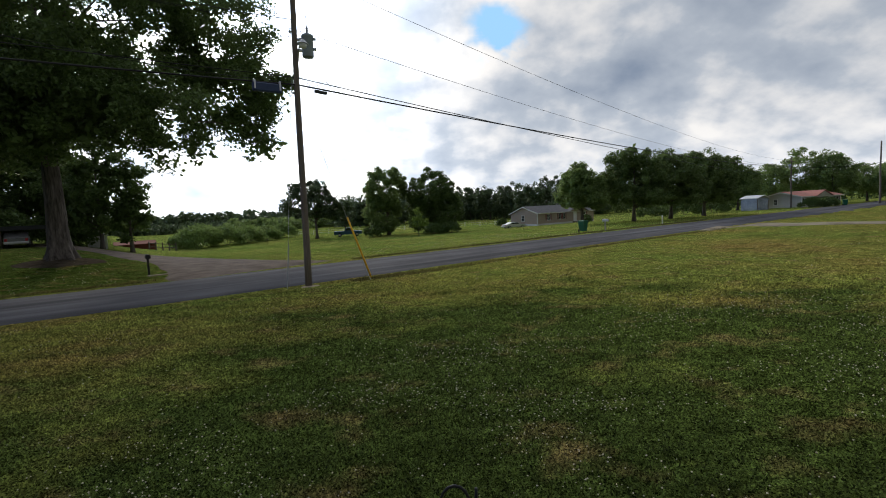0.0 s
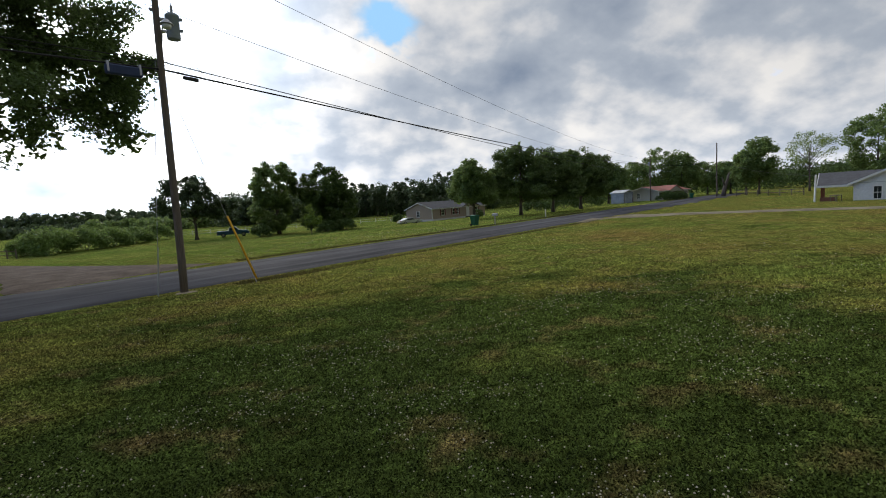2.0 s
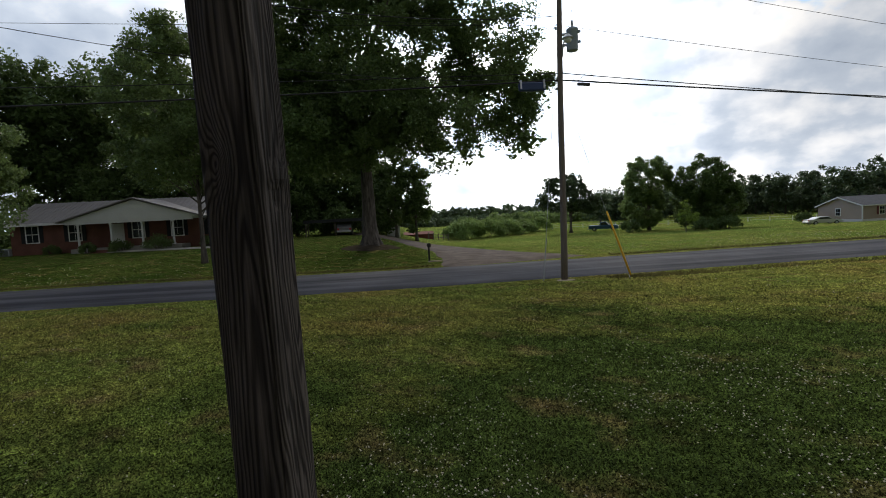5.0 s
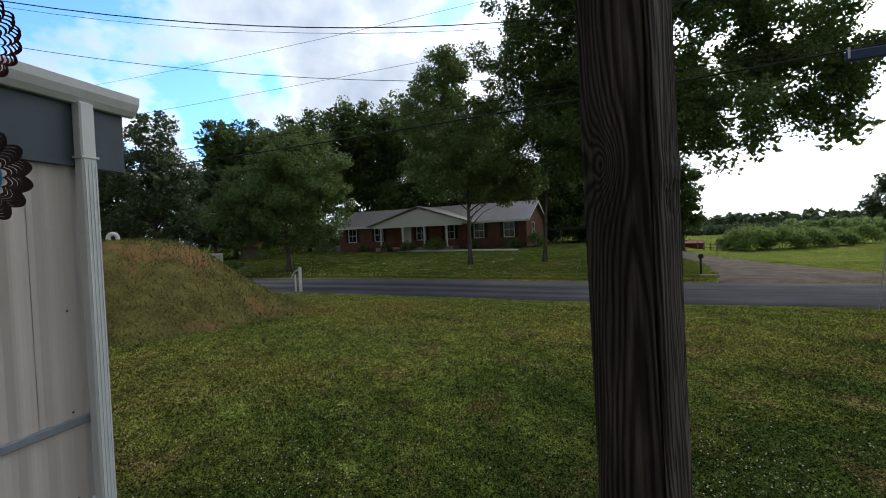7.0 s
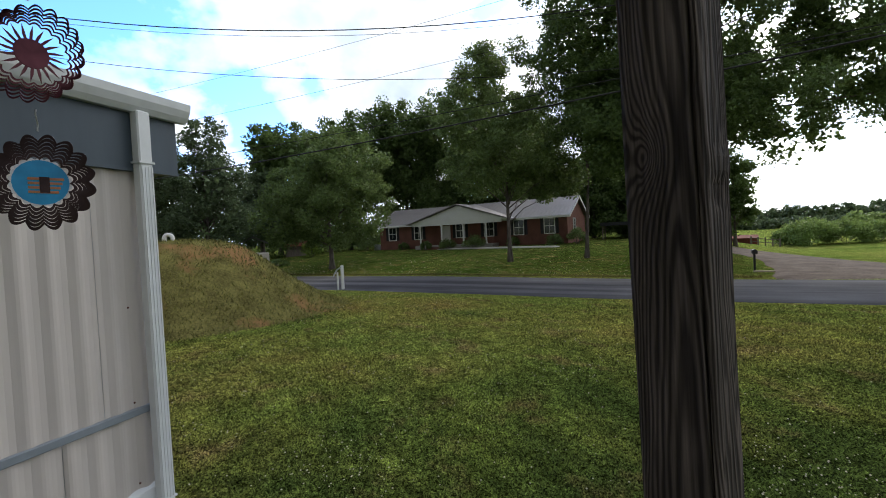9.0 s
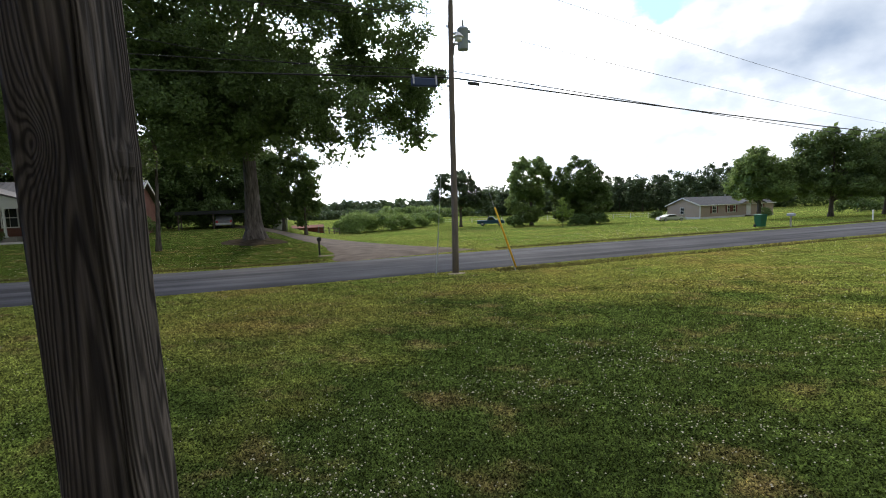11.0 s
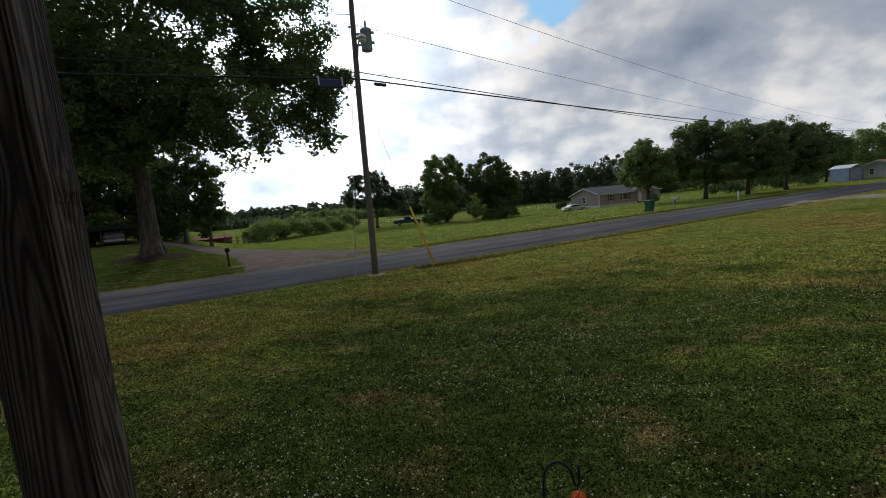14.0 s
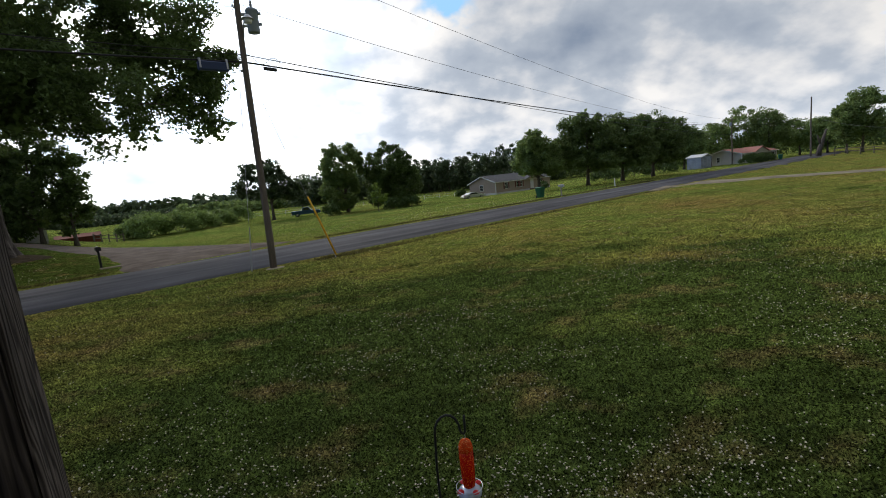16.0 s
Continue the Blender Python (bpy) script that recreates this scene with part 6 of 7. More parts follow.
# ---- white posts with a rail by the road ----
wp = thing("white_posts", pose(-24.05, 5.25, ground_z(-24, 5.2)), "pair of short white posts with a bent rail", "post")
bm = bmesh.new()
box(bm, (-0.07, -0.07, -0.2), (0.07, 0.07, 1.25), 0.02)
part("post", bm, M["white_weathered"], wp)
bm = bmesh.new()
box(bm, (-0.16, -0.26, -0.2), (-0.08, -0.18, 0.9), 0.02)
part("post", bm, M["white_weathered"], wp)
bm = bmesh.new()
tube(bm, [(-0.2, -0.42, 0.7), (-0.12, -0.25, 1.02), (0, 0, 1.2)], 0.035, 8)
part("rail", bm, M["grey_paint"], wp)


# ---- mailboxes ----
def mailbox(x, y, rot, mat, post_mat, label):
    t = thing("mailbox", pose(x, y, ground_z(x, y), 0, 0, rot), label, "mailbox", "roadside mailboxes")
    part("post", boxes(((-0.05, -0.05, -0.2), (0.05, 0.05, 0.92)), bevel=0.008), post_mat, t)
    bm = bmesh.new()
    out = [(-0.11, 0.92), (0.11, 0.92), (0.11, 1.06)] + [(0.11 * math.cos(a), 1.06 + 0.09 * math.sin(a)) for a in [math.pi * k / 6 for k in range(1, 6)]] + [(-0.11, 1.06)]
    prism(bm, out, "y", -0.28, 0.26)
    part("box", bm, mat, t)
    bm = bmesh.new()
    prism(bm, [(a * 1.06, 1.02 + (b - 1.02) * 1.06) for a, b in out], "y", -0.31, -0.28)
    part("door", bm, mat, t)
    part("flag", boxes(((0.115, -0.1, 1.0), (0.125, -0.07, 1.2)), ((0.115, -0.1, 1.14), (0.125, 0.02, 1.2))), M["red_wood"], t)
    return t


mailbox(-15.6, 25.1, 37, M["black"], M["black"], "black metal mailbox on a dark post")
mb2 = mailbox(15.85, 44.7, 37, M["grey_paint"], M["concrete"], "grey mailbox on a stout pale post")
M["bin_green"] = material("bin_green", (0.01, 0.10, 0.055), 0.5, var=0.15, scale=2, fine=20, bump=0.05)


def wheelie_bin(x, y, rot, mat, label):
    t = thing("wheelie_bin", pose(x, y, ground_z(x, y) + 0.03, 0, 0, rot), label, "bin", "wheelie bins")
    bm = bmesh.new()
    a = [bm.verts.new(p) for p in ((-0.24, -0.27, 0.05), (0.24, -0.27, 0.05), (0.24, 0.25, 0.05), (-0.24, 0.25, 0.05))]
    b = [bm.verts.new(p) for p in ((-0.31, -0.36, 0.98), (0.31, -0.36, 0.98), (0.31, 0.36, 0.98), (-0.31, 0.36, 0.98))]
    bm.faces.new(a[::-1])
    bm.faces.new(b)
    for k in range(4):
        bm.faces.new((a[k], a[(k + 1) % 4], b[(k + 1) % 4], b[k]))
    part("body", bm, mat, t)
    bm = bmesh.new()
    box(bm, (-0.34, -0.40, 0.98), (0.34, 0.38, 1.03), 0.015)
    prism(bm, [(-0.3, 1.03), (0.3, 1.03), (0.2, 1.08), (-0.2, 1.08)], "y", -0.36, 0.34)
    part("lid", bm, mat, t)
    part("handle", boxes(((-0.25, 0.38, 0.93), (0.25, 0.43, 0.97))), mat, t)
    for s in (-0.27, 0.27):
        bm = bmesh.new()
        lathe(bm, [(0.12, -0.025), (0.13, 0), (0.12, 0.025)], 14)
        bmesh.ops.rotate(bm, verts=bm.verts, matrix=Matrix.Rotation(radians(90), 3, "Y"))
        bmesh.ops.translate(bm, verts=bm.verts, vec=(s, 0.27, 0.12))
        part("wheel", bm, M["black"], t)
    return t


wheelie_bin(13.9, 45.3, 30, M["bin_green"], "green plastic wheelie bin at the road's edge")
bx2, by2 = polar(40.9, 112)
wheelie_bin(bx2, by2, 60, M["bin_green"], "green wheelie bin beside the mobile home")
vx, vy = at_road(52, 27.5)
mk = thing("marker_post", pose(vx, vy, ground_z(vx, vy)), "short white marker post on the verge", "post")
part("stake", boxes(((-0.05, -0.05, -0.1), (0.05, 0.05, 0.95)), bevel=0.01), M["white_paint"], mk)

# ---- vehicles ----
M["car_blue"] = material("car_blue", (0.015, 0.08, 0.17), 0.3, 0.2, var=0.1, scale=1, fine=6, bump=0, spec=0.6)
M["car_silver"] = material("car_silver", (0.55, 0.56, 0.56), 0.3, 0.4, var=0.06, bump=0, spec=0.6)
M["car_grey"] = material("car_grey", (0.16, 0.165, 0.17), 0.35, 0.4, var=0.06, bump=0, spec=0.5)
M["tyre"] = material("tyre", (0.02, 0.02, 0.02), 0.9, var=0.2, bump=0.2)
M["lamp_red"] = material("lamp_red", (0.35, 0.02, 0.02), 0.3, var=0.1, bump=0)


def vehicle(name, x, y, rot, profile, glass, width, wheels, paint, label, category, z=None):
    """A vehicle along x (front at +x): body from a side profile, glasshouse, wheels, lamps and bumpers."""
    t = thing(name, pose(x, y, ground_z(x, y) if z is None else z, 0, 0, rot), label, category)
    bm = bmesh.new()
    prism(bm, profile, "y", -width / 2, width / 2)
    es = [e for e in bm.edges if abs(e.verts[0].co.y - e.verts[1].co.y) < 1e-4]
    bmesh.ops.bevel(bm, geom=es, offset=0.06, segments=2, affect="EDGES")
    part("body", bm, paint, t)
    bm = bmesh.new()
    prism(bm, glass, "y", -width / 2 - 0.006, width / 2 + 0.006)
    part("side_glass", bm, M["glass"], t)
    x0, x1 = min(p[0] for p in profile), max(p[0] for p in profile)
    for wx_, r in wheels:
        for s in (-1, 1):
            w = new("wheel")
            w.parent = t
            w.matrix_basis = pose(wx_, s * (width / 2 - 0.09), r)
            bm = bmesh.new()
            lathe(bm, [(r * 0.62, -0.11), (r * 0.95, -0.11), (r, -0.07), (r, 0.07), (r * 0.95, 0.11), (r * 0.62, 0.11)], 22)
            bmesh.ops.rotate(bm, verts=bm.verts, matrix=Matrix.Rotation(radians(90), 3, "X"))
            part("tyre", bm, M["tyre"], w, smooth=True)
            bm = bmesh.new()
            lathe(bm, [(r * 0.2, -0.115), (r * 0.62, -0.112), (r * 0.62, 0.112), (r * 0.2, 0.115)], 16)
            bmesh.ops.rotate(bm, verts=bm.verts, matrix=Matrix.Rotation(radians(90), 3, "X"))
            part("rim", bm, M["steel"], w)
    for s in (-1, 1):
        part("headlight", boxes(((x1 - 0.08, s * (width / 2 - 0.25) - 0.16, 0.62), (x1 + 0.02, s * (width / 2 - 0.25) + 0.16, 0.78)), bevel=0.02), M["lamp_glass"], t)
        part("tail_light", boxes(((x0 - 0.02, s * (width / 2 - 0.15) - 0.1, 0.62), (x0 + 0.06, s * (width / 2 - 0.15) + 0.1, 0.85)), bevel=0.02), M["lamp_red"], t)
    for a, b in ((x1 - 0.02, x1 + 0.08), (x0 - 0.08, x0 + 0.02)):
        part("bumper", boxes(((a, -width / 2, 0.38), (b, width / 2, 0.58)), bevel=0.02), M["steel"], t)
    return t


tx, ty = polar(-11.2, 97)
vehicle("pickup_truck", tx, ty, 8, [(-2.8, 0.42), (-2.8, 1.12), (-0.75, 1.15), (-0.6, 1.75), (0.45, 1.78), (0.95, 1.18), (2.45, 1.05), (2.7, 0.9), (2.7, 0.42)],
        [(-0.5, 1.2), (-0.42, 1.66), (0.38, 1.68), (0.76, 1.2)], 1.85, ((-1.75, 0.37), (1.75, 0.37)), M["car_blue"], "dark blue pickup truck parked in the field", "truck")
tx, ty = polar(8.9, 92)
vehicle("saloon_car", tx, ty, 20, [(-2.3, 0.35), (-2.3, 0.82), (-1.6, 0.88), (-0.9, 1.22), (0.35, 1.24), (1.05, 0.86), (2.1, 0.74), (2.3, 0.58), (2.3, 0.35)],
        [(-1.25, 0.89), (-0.8, 1.16), (0.28, 1.18), (0.75, 0.89)], 1.75, ((-1.4, 0.32), (1.4, 0.32)), M["car_silver"], "pale silver saloon car parked before the tan home", "car", ground_z(tx, ty) - 0.12)
cx, cy = polar(-42.0, 59)
vehicle("parked_car", cx, cy, 130, [(-2.2, 0.35), (-2.2, 0.9), (-1.6, 0.98), (-1.0, 1.4), (0.35, 1.42), (1.05, 0.95), (2.1, 0.8), (2.2, 0.6), (2.2, 0.35)],
        [(-1.25, 0.98), (-0.8, 1.3), (0.28, 1.32), (0.75, 0.98)], 1.7, ((-1.35, 0.32), (1.35, 0.32)), M["car_grey"], "grey car parked under the dark carport", "car")


M["pickup_white"] = material("pickup_white", (0.55, 0.58, 0.62), 0.35, 0.1, var=0.08, bump=0, spec=0.5)
tx, ty = polar(-90.3, 49)
vehicle("parked_pickup", tx, ty, 60, [(-2.6, 0.42), (-2.6, 1.05), (-0.75, 1.08), (-0.6, 1.62), (0.45, 1.66), (0.95, 1.1), (2.3, 1.0), (2.5, 0.85), (2.5, 0.42)],
        [(-0.5, 1.12), (-0.42, 1.55), (0.38, 1.57), (0.76, 1.12)], 1.8, ((-1.65, 0.36), (1.65, 0.36)), M["pickup_white"], "pale pickup truck parked beyond the earth mound", "truck")


# ---- yard shelter, low shed and slab beyond the road ----
def yard_shelter(az, d):
    x, y = polar(az, d)
    t = thing("yard_shelter", pose(x, y, ground_z(x, y), 0, 0, -az), "small dark timber shelter on posts beyond the mound", "shelter")
    for px_ in (-1.1, 1.1):
        for py_ in (-0.9, 0.9):
            part("post", boxes(((px_ - 0.07, py_ - 0.07, -0.2), (px_ + 0.07, py_ + 0.07, 2.35)), bevel=0.01), M["pole_wood"], t)
    for a in (-1.5, 1.5):
        bm = bmesh.new()
        prism(bm, [(a, 2.3), (0, 3.05), (0, 3.13), (a, 2.38)], "y", -1.3, 1.3)
        part("roof_slope", bm, M["shingle"], t)
    part("bench_top", boxes(((0.2, -0.8, 0.85), (1.0, 0.8, 0.92))), M["pole_wood"], t)
    part("bench_leg", boxes(((0.5, -0.7, 0), (0.65, -0.55, 0.85)), ((0.5, 0.55, 0), (0.65, 0.7, 0.85))), M["pole_wood"], t)
    return t


def low_shed(az, d, w, wall, roof, label):
    x, y = polar(az, d)
    t = thing("low_shed", pose(x, y, ground_z(x, y), 0, 0, -az), label, "shed")
    bm = bmesh.new()
    for k in range(9):
        box(bm, (-w / 2 + k * w / 9, -1.0, -0.2), (-w / 2 + (k + 0.94) * w / 9, 1.0, 1.25))
    part("wall", bm, wall, t)
    bm = bmesh.new()
    prism(bm, [(-1.3, 1.2), (0, 1.75), (1.3, 1.2), (1.3, 1.28), (0, 1.85), (-1.3, 1.28)], "x", -w / 2 - 0.2, w / 2 + 0.2)
    part("roof", bm, roof, t)
    return t


yard_shelter(-87.5, 53)
low_shed(-82.9, 62, 2.4, M["pole_wood"], M["red_wood"], "low brown shed under the yard trees")
shrub(-81.2, 57, 2.3, 2.1, "bright green shrub in the shaded yard", M["young_leaf"], 171, "yard_shrub", "", 18, 0.14, 110)
shrub(-85.2, 50, 3.4, 0.8, "low planted flower bed beyond the mound", M["maple_leaf"], 172, "flower_bed", "", 20, 0.12, 90)
shrub(17.4, 78, 1.7, 1.6, "clipped round evergreen bush by the tan home", M["oak_leaf"], 173, "evergreen_bush", "", 20, 0.14, 120)
shrub(7.6, 101, 2.8, 2.4, "dark bush at the tan home's corner", M["oak_leaf"], 174, "bush", "", 20, 0.24, 110)
sb = thing("mailbox_slab", pose(-15.1, 25.0, ground_z(-15.1, 25.0), 0, 0, 37), "pale broken concrete slab at the mailbox's foot", "slab")
part("slab", boxes(((-0.45, -0.2, -0.05), (0.5, 0.2, 0.05)), bevel=0.02), M["pale_gravel"], sb)


# ---- fences ----
def fence(name, a, b, n, h, rails, r, mat, label):
    a, b = Vector(a), Vector(b)
    f = thing(name, pose(a.x, a.y, 0), label, "fence")
    tops = []
    for i in range(n + 1):
        p = a.lerp(b, i / n)
        z = ground_z(p.x, p.y)
        bm = bmesh.new()
        tube(bm, [(p.x - a.x, p.y - a.y, z - 0.2), (p.x - a.x, p.y - a.y, z + h)], [r, r * 0.9], 7)
        part("post", bm, mat, f)
        tops.append(Vector((p.x - a.x, p.y - a.y, z)))
    for q_ in rails:
        bm = bmesh.new()
        tube(bm, [t + Vector((0, 0, q_)) for t in tops], 0.05 if r > 0.08 else 0.02, 5)
        part("rail", bm, mat, f)


fence("rail_fence", polar(-32.0, 84), polar(-29.6, 84), 4, 1.25, (0.5, 1.0), 0.1, M["pole_wood"], "dark rail fence by the gravel drive")
fence("field_fence", polar(-17, 120), polar(12, 118), 16, 1.1, (0.4, 0.9), 0.06, M["white_weathered"], "thin wire fence along the field's far side")
fence("hill_fence", polar(45, 112), polar(50.5, 108), 6, 1.2, (0.6, 1.1), 0.09, M["pole_wood"], "wooden fence beside the rise")
# leaning dead trunk at the tall pole
dx_, dy_ = polar(43.9, 116)
dt = thing("dead_trunk", pose(dx_, dy_, ground_z(dx_, dy_)), "broken leaning dead trunk", "tree")
bm = bmesh.new()
tube(bm, [(-0.3, 0, -0.2), (0.1, 0, 1.6), (0.9, 0, 3.6), (1.3, 0, 5.0)], [0.5, 0.4, 0.26, 0.12], 10)
tube(bm, [(0.3, 0, 2.0), (-0.3, 0, 3.4), (-0.5, 0, 4.0)], [0.22, 0.15, 0.08], 8)
part("trunk", bm, M["bark"], dt, smooth=True)


# ---- clover, grass blades and bare spots in the near lawn ----
def lawn_points(rng, n, r0, r1, az0, az1, power=1.0):
    a = np.radians(rng.uniform(az0, az1, n))
    r = r0 * (r1 / r0) ** (rng.random(n) ** power)
    return r * np.sin(a), r * np.cos(a)


def blade_material(name, gain):
    """Blades take the lawn's colour at their place, each a little lighter or darker."""
    m = bpy.data.materials.new(name)
    m.use_nodes = True
    nt = m.node_tree
    N, L = nt.nodes.new, nt.links.new
    b = nt.nodes["Principled BSDF"]
    b.inputs["Roughness"].default_value = 0.7
    b.inputs["Specular IOR Level"].default_value = 0.08
    c, nz = grass_colour(nt)
    g, r, mx = N("ShaderNodeNewGeometry"), N("ShaderNodeMapRange"), N("ShaderNodeMix")
    r.inputs[3].default_value, r.inputs[4].default_value = 0.1 * gain, 2.0 * gain
    L(g.outputs["Random Per Island"], r.inputs[0])
    mx.data_type, mx.blend_type = "RGBA", "MULTIPLY"
    mx.inputs[0].default_value = 1.0
    L(c, mx.inputs[6])
    L(r.outputs[0], mx.inputs[7])
    tr, ms = N("ShaderNodeBsdfTranslucent"), N("ShaderNodeMixShader")
    L(mx.outputs[2], b.inputs["Base Color"])
    L(mx.outputs[2], tr.inputs[0])
    ms.inputs[0].default_value = 0.5
    L(b.outputs[0], ms.inputs[1])
    L(tr.outputs[0], ms.inputs[2])
    L(ms.outputs[0], nt.nodes["Material Output"].inputs[0])
    return m


def lawn_blades():
    rng = np.random.default_rng(21)
    n = 300000
    x, y = lawn_points(rng, n, 1.7, 22, -108, 62, 1.0)
    u, nn = -0.0 + 0.802 * x + 0.597 * y, -0.597 * x + 0.802 * y
    keep = (nn < NEAR - 0.4) & (nn > -12) & (rng.random(n) < np.clip((22 - np.hypot(x, y)) / 8, 0, 1))
    x, y = x[keep], y[keep]
    n = len(x)
    z = np.array([ground_z(a, b) for a, b in zip(x, y)])
    d = np.hypot(x, y)
    h = (0.016 + 0.022 * rng.random(n)) * (0.8 + 0.04 * d)
    w = (0.0035 + 0.004 * rng.random(n)) * (0.75 + 0.11 * d)
    t = rng.uniform(0, 2 * math.pi, n)
    lean = rng.uniform(0.3, 1.3, n) * h
    t2 = rng.uniform(0, 2 * math.pi, n)
    V = np.zeros((n, 3, 3))
    V[:, 0] = np.stack([x - w * np.cos(t), y - w * np.sin(t), z - 0.004], 1)
    V[:, 1] = np.stack([x + w * np.cos(t), y + w * np.sin(t), z - 0.004], 1)
    V[:, 2] = np.stack([x + lean * np.cos(t2), y + lean * np.sin(t2), z + h], 1)
    ob = new("lawn_blades", quads_mesh("lawn_blades", V.reshape(-1, 3), n, blade_material("grass_blade", 1.65), 3))
    tagged(ob, "short mown grass and clover blades", "grass", kind="stuff")


def clover_leaves():
    """Small rounded leaflets lying near flat."""
    rng = np.random.default_rng(22)
    n = 280000
    x, y = lawn_points(rng, n, 1.7, 17, -108, 62, 1.1)
    k = np.array([noise.noise((a * 0.35, b * 0.35, 5.0)) for a, b in zip(x, y)])
    nn = -0.597 * x + 0.802 * y
    keep = (k + rng.normal(size=n) * 0.12 > -0.16) & (nn < NEAR - 0.4)
    x, y = x[keep], y[keep]
    n = len(x)
    d = np.hypot(x, y)
    z = np.array([ground_z(a, b) for a, b in zip(x, y)]) + 0.014 + 0.022 * rng.random(n)
    s = (0.0062 + 0.005 * rng.random(n)) * (0.8 + 0.10 * d)
    t = rng.uniform(0, 2 * math.pi, n)
    ti = rng.normal(size=(n, 2)) * 0.6
    V = np.zeros((n, 4, 3))
    for k_, (a, b) in enumerate(((-1, 0), (0, -0.8), (1, 0), (0, 0.8))):
        px = s * (a * np.cos(t) - b * np.sin(t))
        py = s * (a * np.sin(t) + b * np.cos(t))
        V[:, k_] = np.stack([x + px, y + py, z + px * ti[:, 0] + py * ti[:, 1]], 1)
    ob = new("clover_leaves", quads_mesh("clover_leaves", V.reshape(-1, 3), n, blade_material("clover_leaf", 1.5)))
    tagged(ob, "low clover leaves in the lawn", "clover", kind="stuff")


def clover_flowers():
    rng = np.random.default_rng(23)
    n = 90000
    x, y = lawn_points(rng, n, 1.9, 30, -108, 66, 0.8)
    k = np.array([noise.noise((a * 0.55, b * 0.55, 9.0)) + 0.5 * noise.noise((a * 1.7, b * 1.7, 2.0)) for a, b in zip(x, y)])
    d = np.hypot(x, y)
    nn = -0.597 * x + 0.802 * y
    # drifts of flower: along a few long bands across the lawn, thin elsewhere
    band = np.zeros(n)
    for bx, by, rx, ry in ((-0.6, 6.1, 1.3, 0.45), (1.9, 5.5, 0.9, 0.3), (0.9, 2.9, 1.4, 0.6), (2.3, 3.0, 0.8, 0.5), (5.6, 5.1, 0.9, 0.4), (6.2, 6.2, 1.5, 0.6), (6.9, 10.0, 1.8, 0.9), (0.6, 7.8, 1.6, 0.7), (4.6, 9.4, 1.3, 0.7), (8.5, 8.2, 1.6, 0.7), (-1.8, 3.4, 0.9, 0.6)):
        band = np.maximum(band, np.exp(-(((x - bx) / rx) ** 2 + ((y - by) / ry) ** 2)))
    p = 0.02 + 0.30 * np.clip(k - 0.14, 0, 1) + 0.45 * band
    keep = (rng.random(n) < p) & (nn < NEAR - 0.6)
    # some in the yard and along the field across the road
    fu, fn = rng.uniform(-34, 36, 1900), FAR + 0.6 + 9 * rng.random(1900) ** 1.6
    ok = ~((fu > 1) & (fu < 13))
    fu, fn = fu[ok], fn[ok]
    x, y = np.concatenate([x[keep], 0.802 * fu - 0.597 * fn]), np.concatenate([y[keep], 0.597 * fu + 0.802 * fn])
    d = np.hypot(x, y)
    n = len(x)
    z = np.array([ground_z(a, b) for a, b in zip(x, y)]) + 0.03 + 0.02 * rng.random(n)
    r = (0.0055 + 0.006 * rng.random(n)) * (0.9 + 0.04 * d)
    tri = []
    c = np.stack([x, y, z], 1)
    e = [np.array(v) for v in ((1, 0, -0.1), (0, 1, -0.1), (-1, 0, -0.1), (0, -1, -0.1), (0, 0, 0.8), (0, 0, -0.7))]
    for a in range(4):
        b = (a + 1) % 4
        tri.append(np.stack([c + e[a] * r[:, None], c + e[b] * r[:, None], c + e[4] * r[:, None]], 1))
        tri.append(np.stack([c + e[b] * r[:, None], c + e[a] * r[:, None], c + e[5] * r[:, None]], 1))
    V = np.concatenate(tri).reshape(-1, 3)
    m = material("clover_flower", (0.66, 0.59, 0.44), 0.9, var=0.5, scale=6.0, fine=30, bump=0)
    ob = new("clover_flowers", quads_mesh("clover_flowers", V, n * 8, m, 3))
    tagged(ob, "scattered small white clover flowers", "clover", kind="stuff")


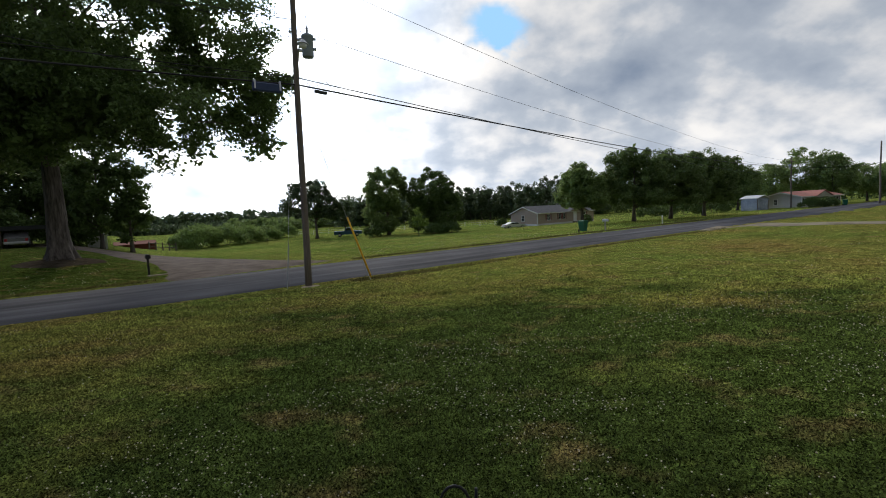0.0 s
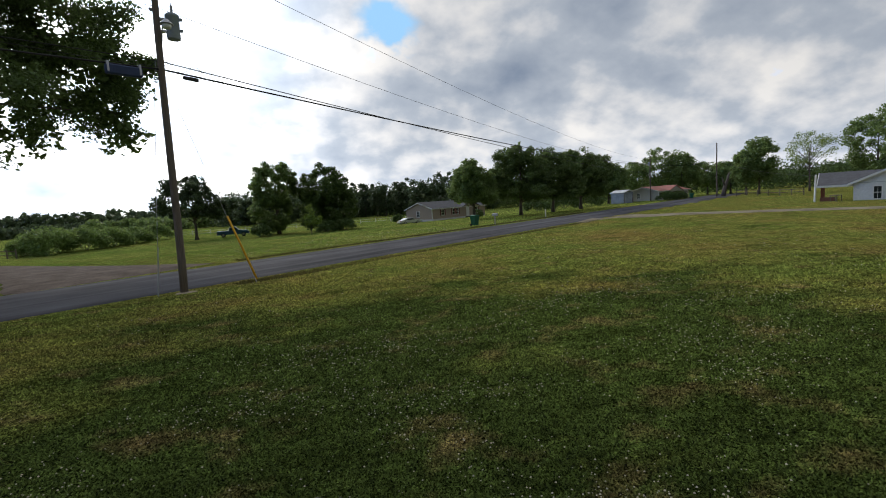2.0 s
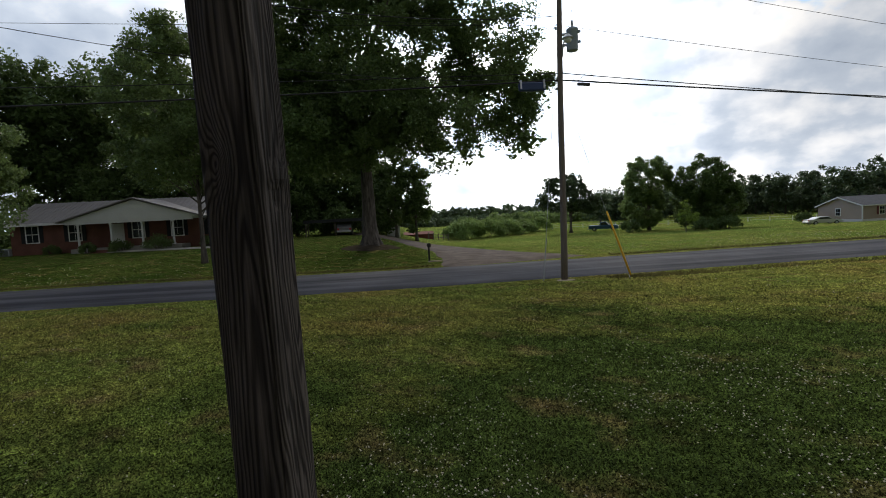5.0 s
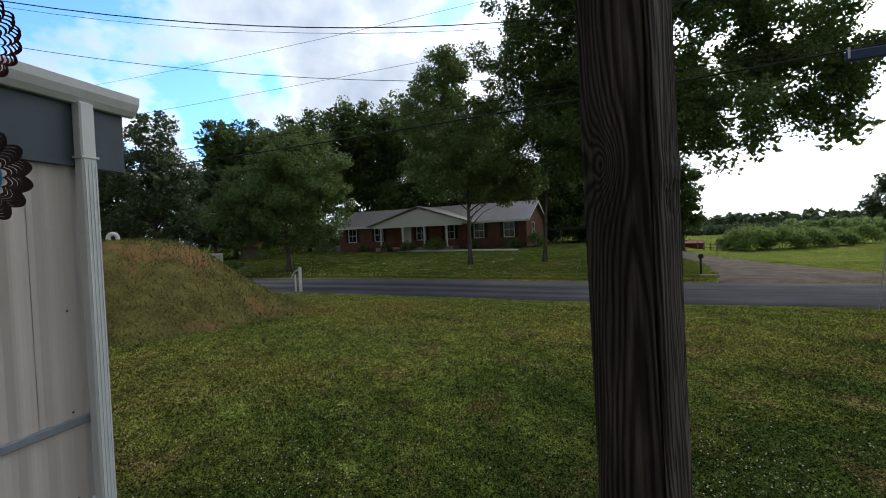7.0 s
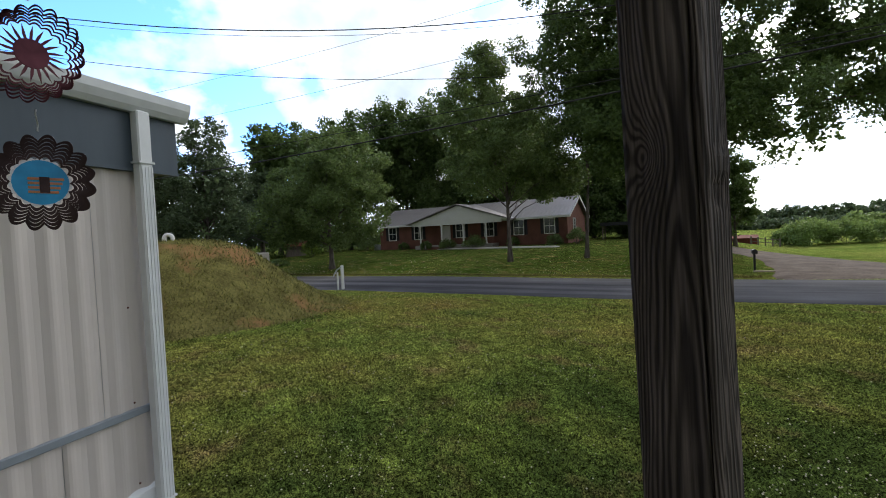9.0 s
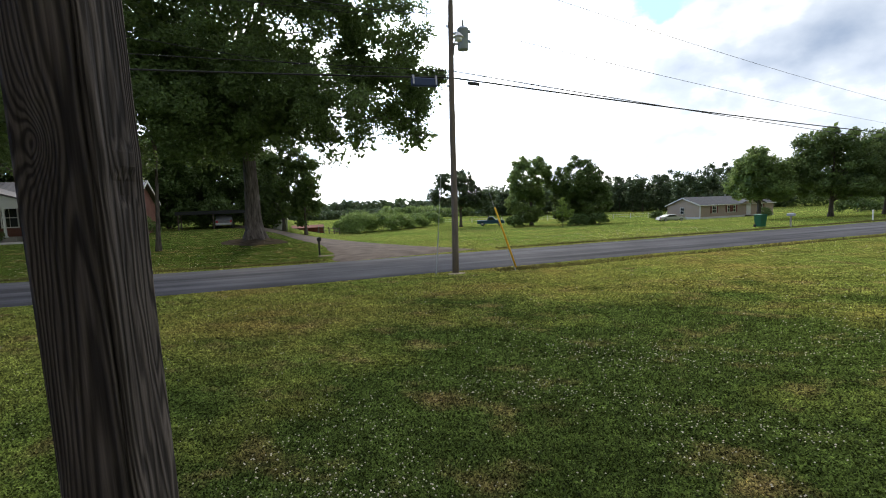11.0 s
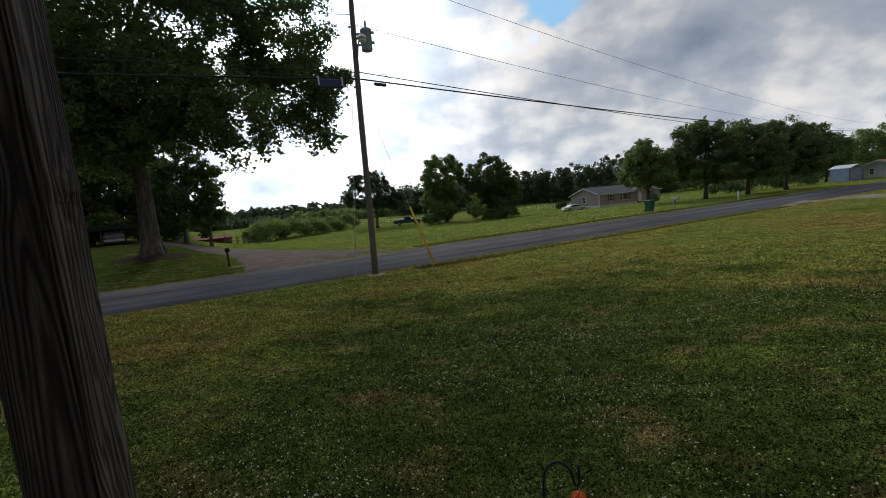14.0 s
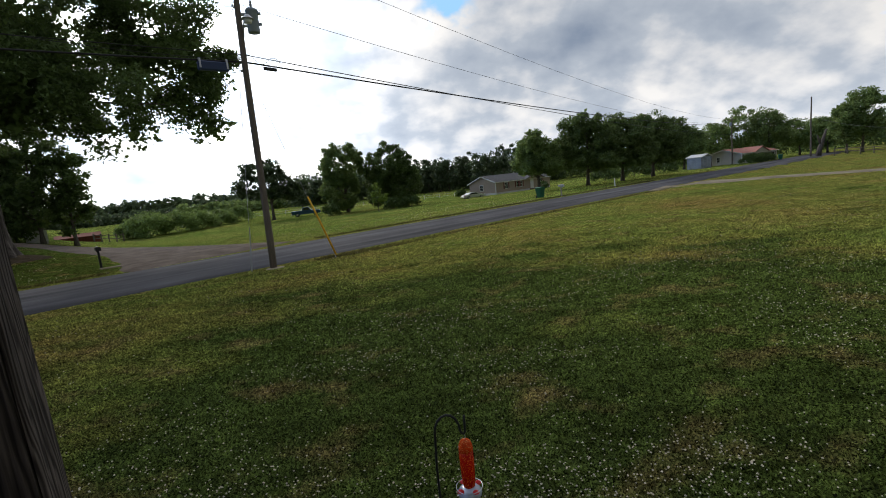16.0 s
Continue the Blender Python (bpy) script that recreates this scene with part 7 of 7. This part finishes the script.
def mound_tufts():
    rng = np.random.default_rng(24)
    n = 40000
    x, y = rng.uniform(MX - 6.6, MX + 6.6, n), rng.uniform(MY - 7.8, MY + 7.8, n)
    k = np.array([noise.noise((a * 0.8, b * 0.8, 4.0)) for a, b in zip(x, y)])
    hz = np.array([mound_z(a, b) for a, b in zip(x, y)])
    keep = (hz > -0.055) & (k + rng.normal(size=n) * 0.15 > -0.35) & (hz < 2.9)
    x, y, hz = x[keep], y[keep], hz[keep]
    n = len(x)
    z = np.array([ground_z(a, b) for a, b in zip(x, y)]) + hz
    h, w = 0.04 + 0.08 * rng.random(n), 0.010 + 0.014 * rng.random(n)
    t, t2 = rng.uniform(0, 2 * math.pi, n), rng.uniform(0, 2 * math.pi, n)
    ln = h * rng.uniform(0.2, 1.2, n)
    V = np.zeros((n, 3, 3))
    V[:, 0] = np.stack([x - w * np.cos(t), y - w * np.sin(t), z - 0.01], 1)
    V[:, 1] = np.stack([x + w * np.cos(t), y + w * np.sin(t), z - 0.01], 1)
    V[:, 2] = np.stack([x + ln * np.cos(t2), y + ln * np.sin(t2), z + h], 1)
    m = leaf_material("dry_tuft", (0.165, 0.165, 0.045), 0.45, 0.55)
    tagged(new("mound_grass", quads_mesh("mound_grass", V.reshape(-1, 3), n, m, 3)), "rough dry grass on the earth mound", "grass", kind="stuff")


def verge_grass():
    """Longer, darker grass in the ditch and on the verges of the road."""
    rng = np.random.default_rng(25)
    u1 = 8.5 + 36 * rng.random(34000) ** 0.8
    n1 = NEAR - 0.5 + rng.normal(size=34000) * 0.3
    u2 = rng.uniform(-45, 60, 16000)
    n2 = FAR + 0.25 + np.abs(rng.normal(size=16000)) * 0.35
    u, nn = np.concatenate([u1, u2]), np.concatenate([n1, n2])
    ok = ~((nn > FAR) & (u > 2.5) & (u < 13))
    u, nn = u[ok], nn[ok]
    x, y = 0.802 * u - 0.597 * nn, 0.597 * u + 0.802 * nn
    n = len(x)
    z = np.array([ground_z(a, b) for a, b in zip(x, y)])
    h, w = 0.05 + 0.09 * rng.random(n), 0.012 + 0.02 * rng.random(n)
    t, t2 = rng.uniform(0, 2 * math.pi, n), rng.uniform(0, 2 * math.pi, n)
    ln = h * rng.uniform(0.2, 1.0, n)
    V = np.zeros((n, 3, 3))
    V[:, 0] = np.stack([x - w * np.cos(t), y - w * np.sin(t), z - 0.02], 1)
    V[:, 1] = np.stack([x + w * np.cos(t), y + w * np.sin(t), z - 0.02], 1)
    V[:, 2] = np.stack([x + ln * np.cos(t2), y + ln * np.sin(t2), z + h], 1)
    m = leaf_material("verge_blade", (0.098, 0.096, 0.028), 0.45, 0.6)
    tagged(new("verge_grass", quads_mesh("verge_grass", V.reshape(-1, 3), n, m, 3)), "long dark grass in the roadside ditch", "grass", kind="stuff")


verge_grass()
mound_tufts()
lawn_blades()
clover_leaves()
clover_flowers()
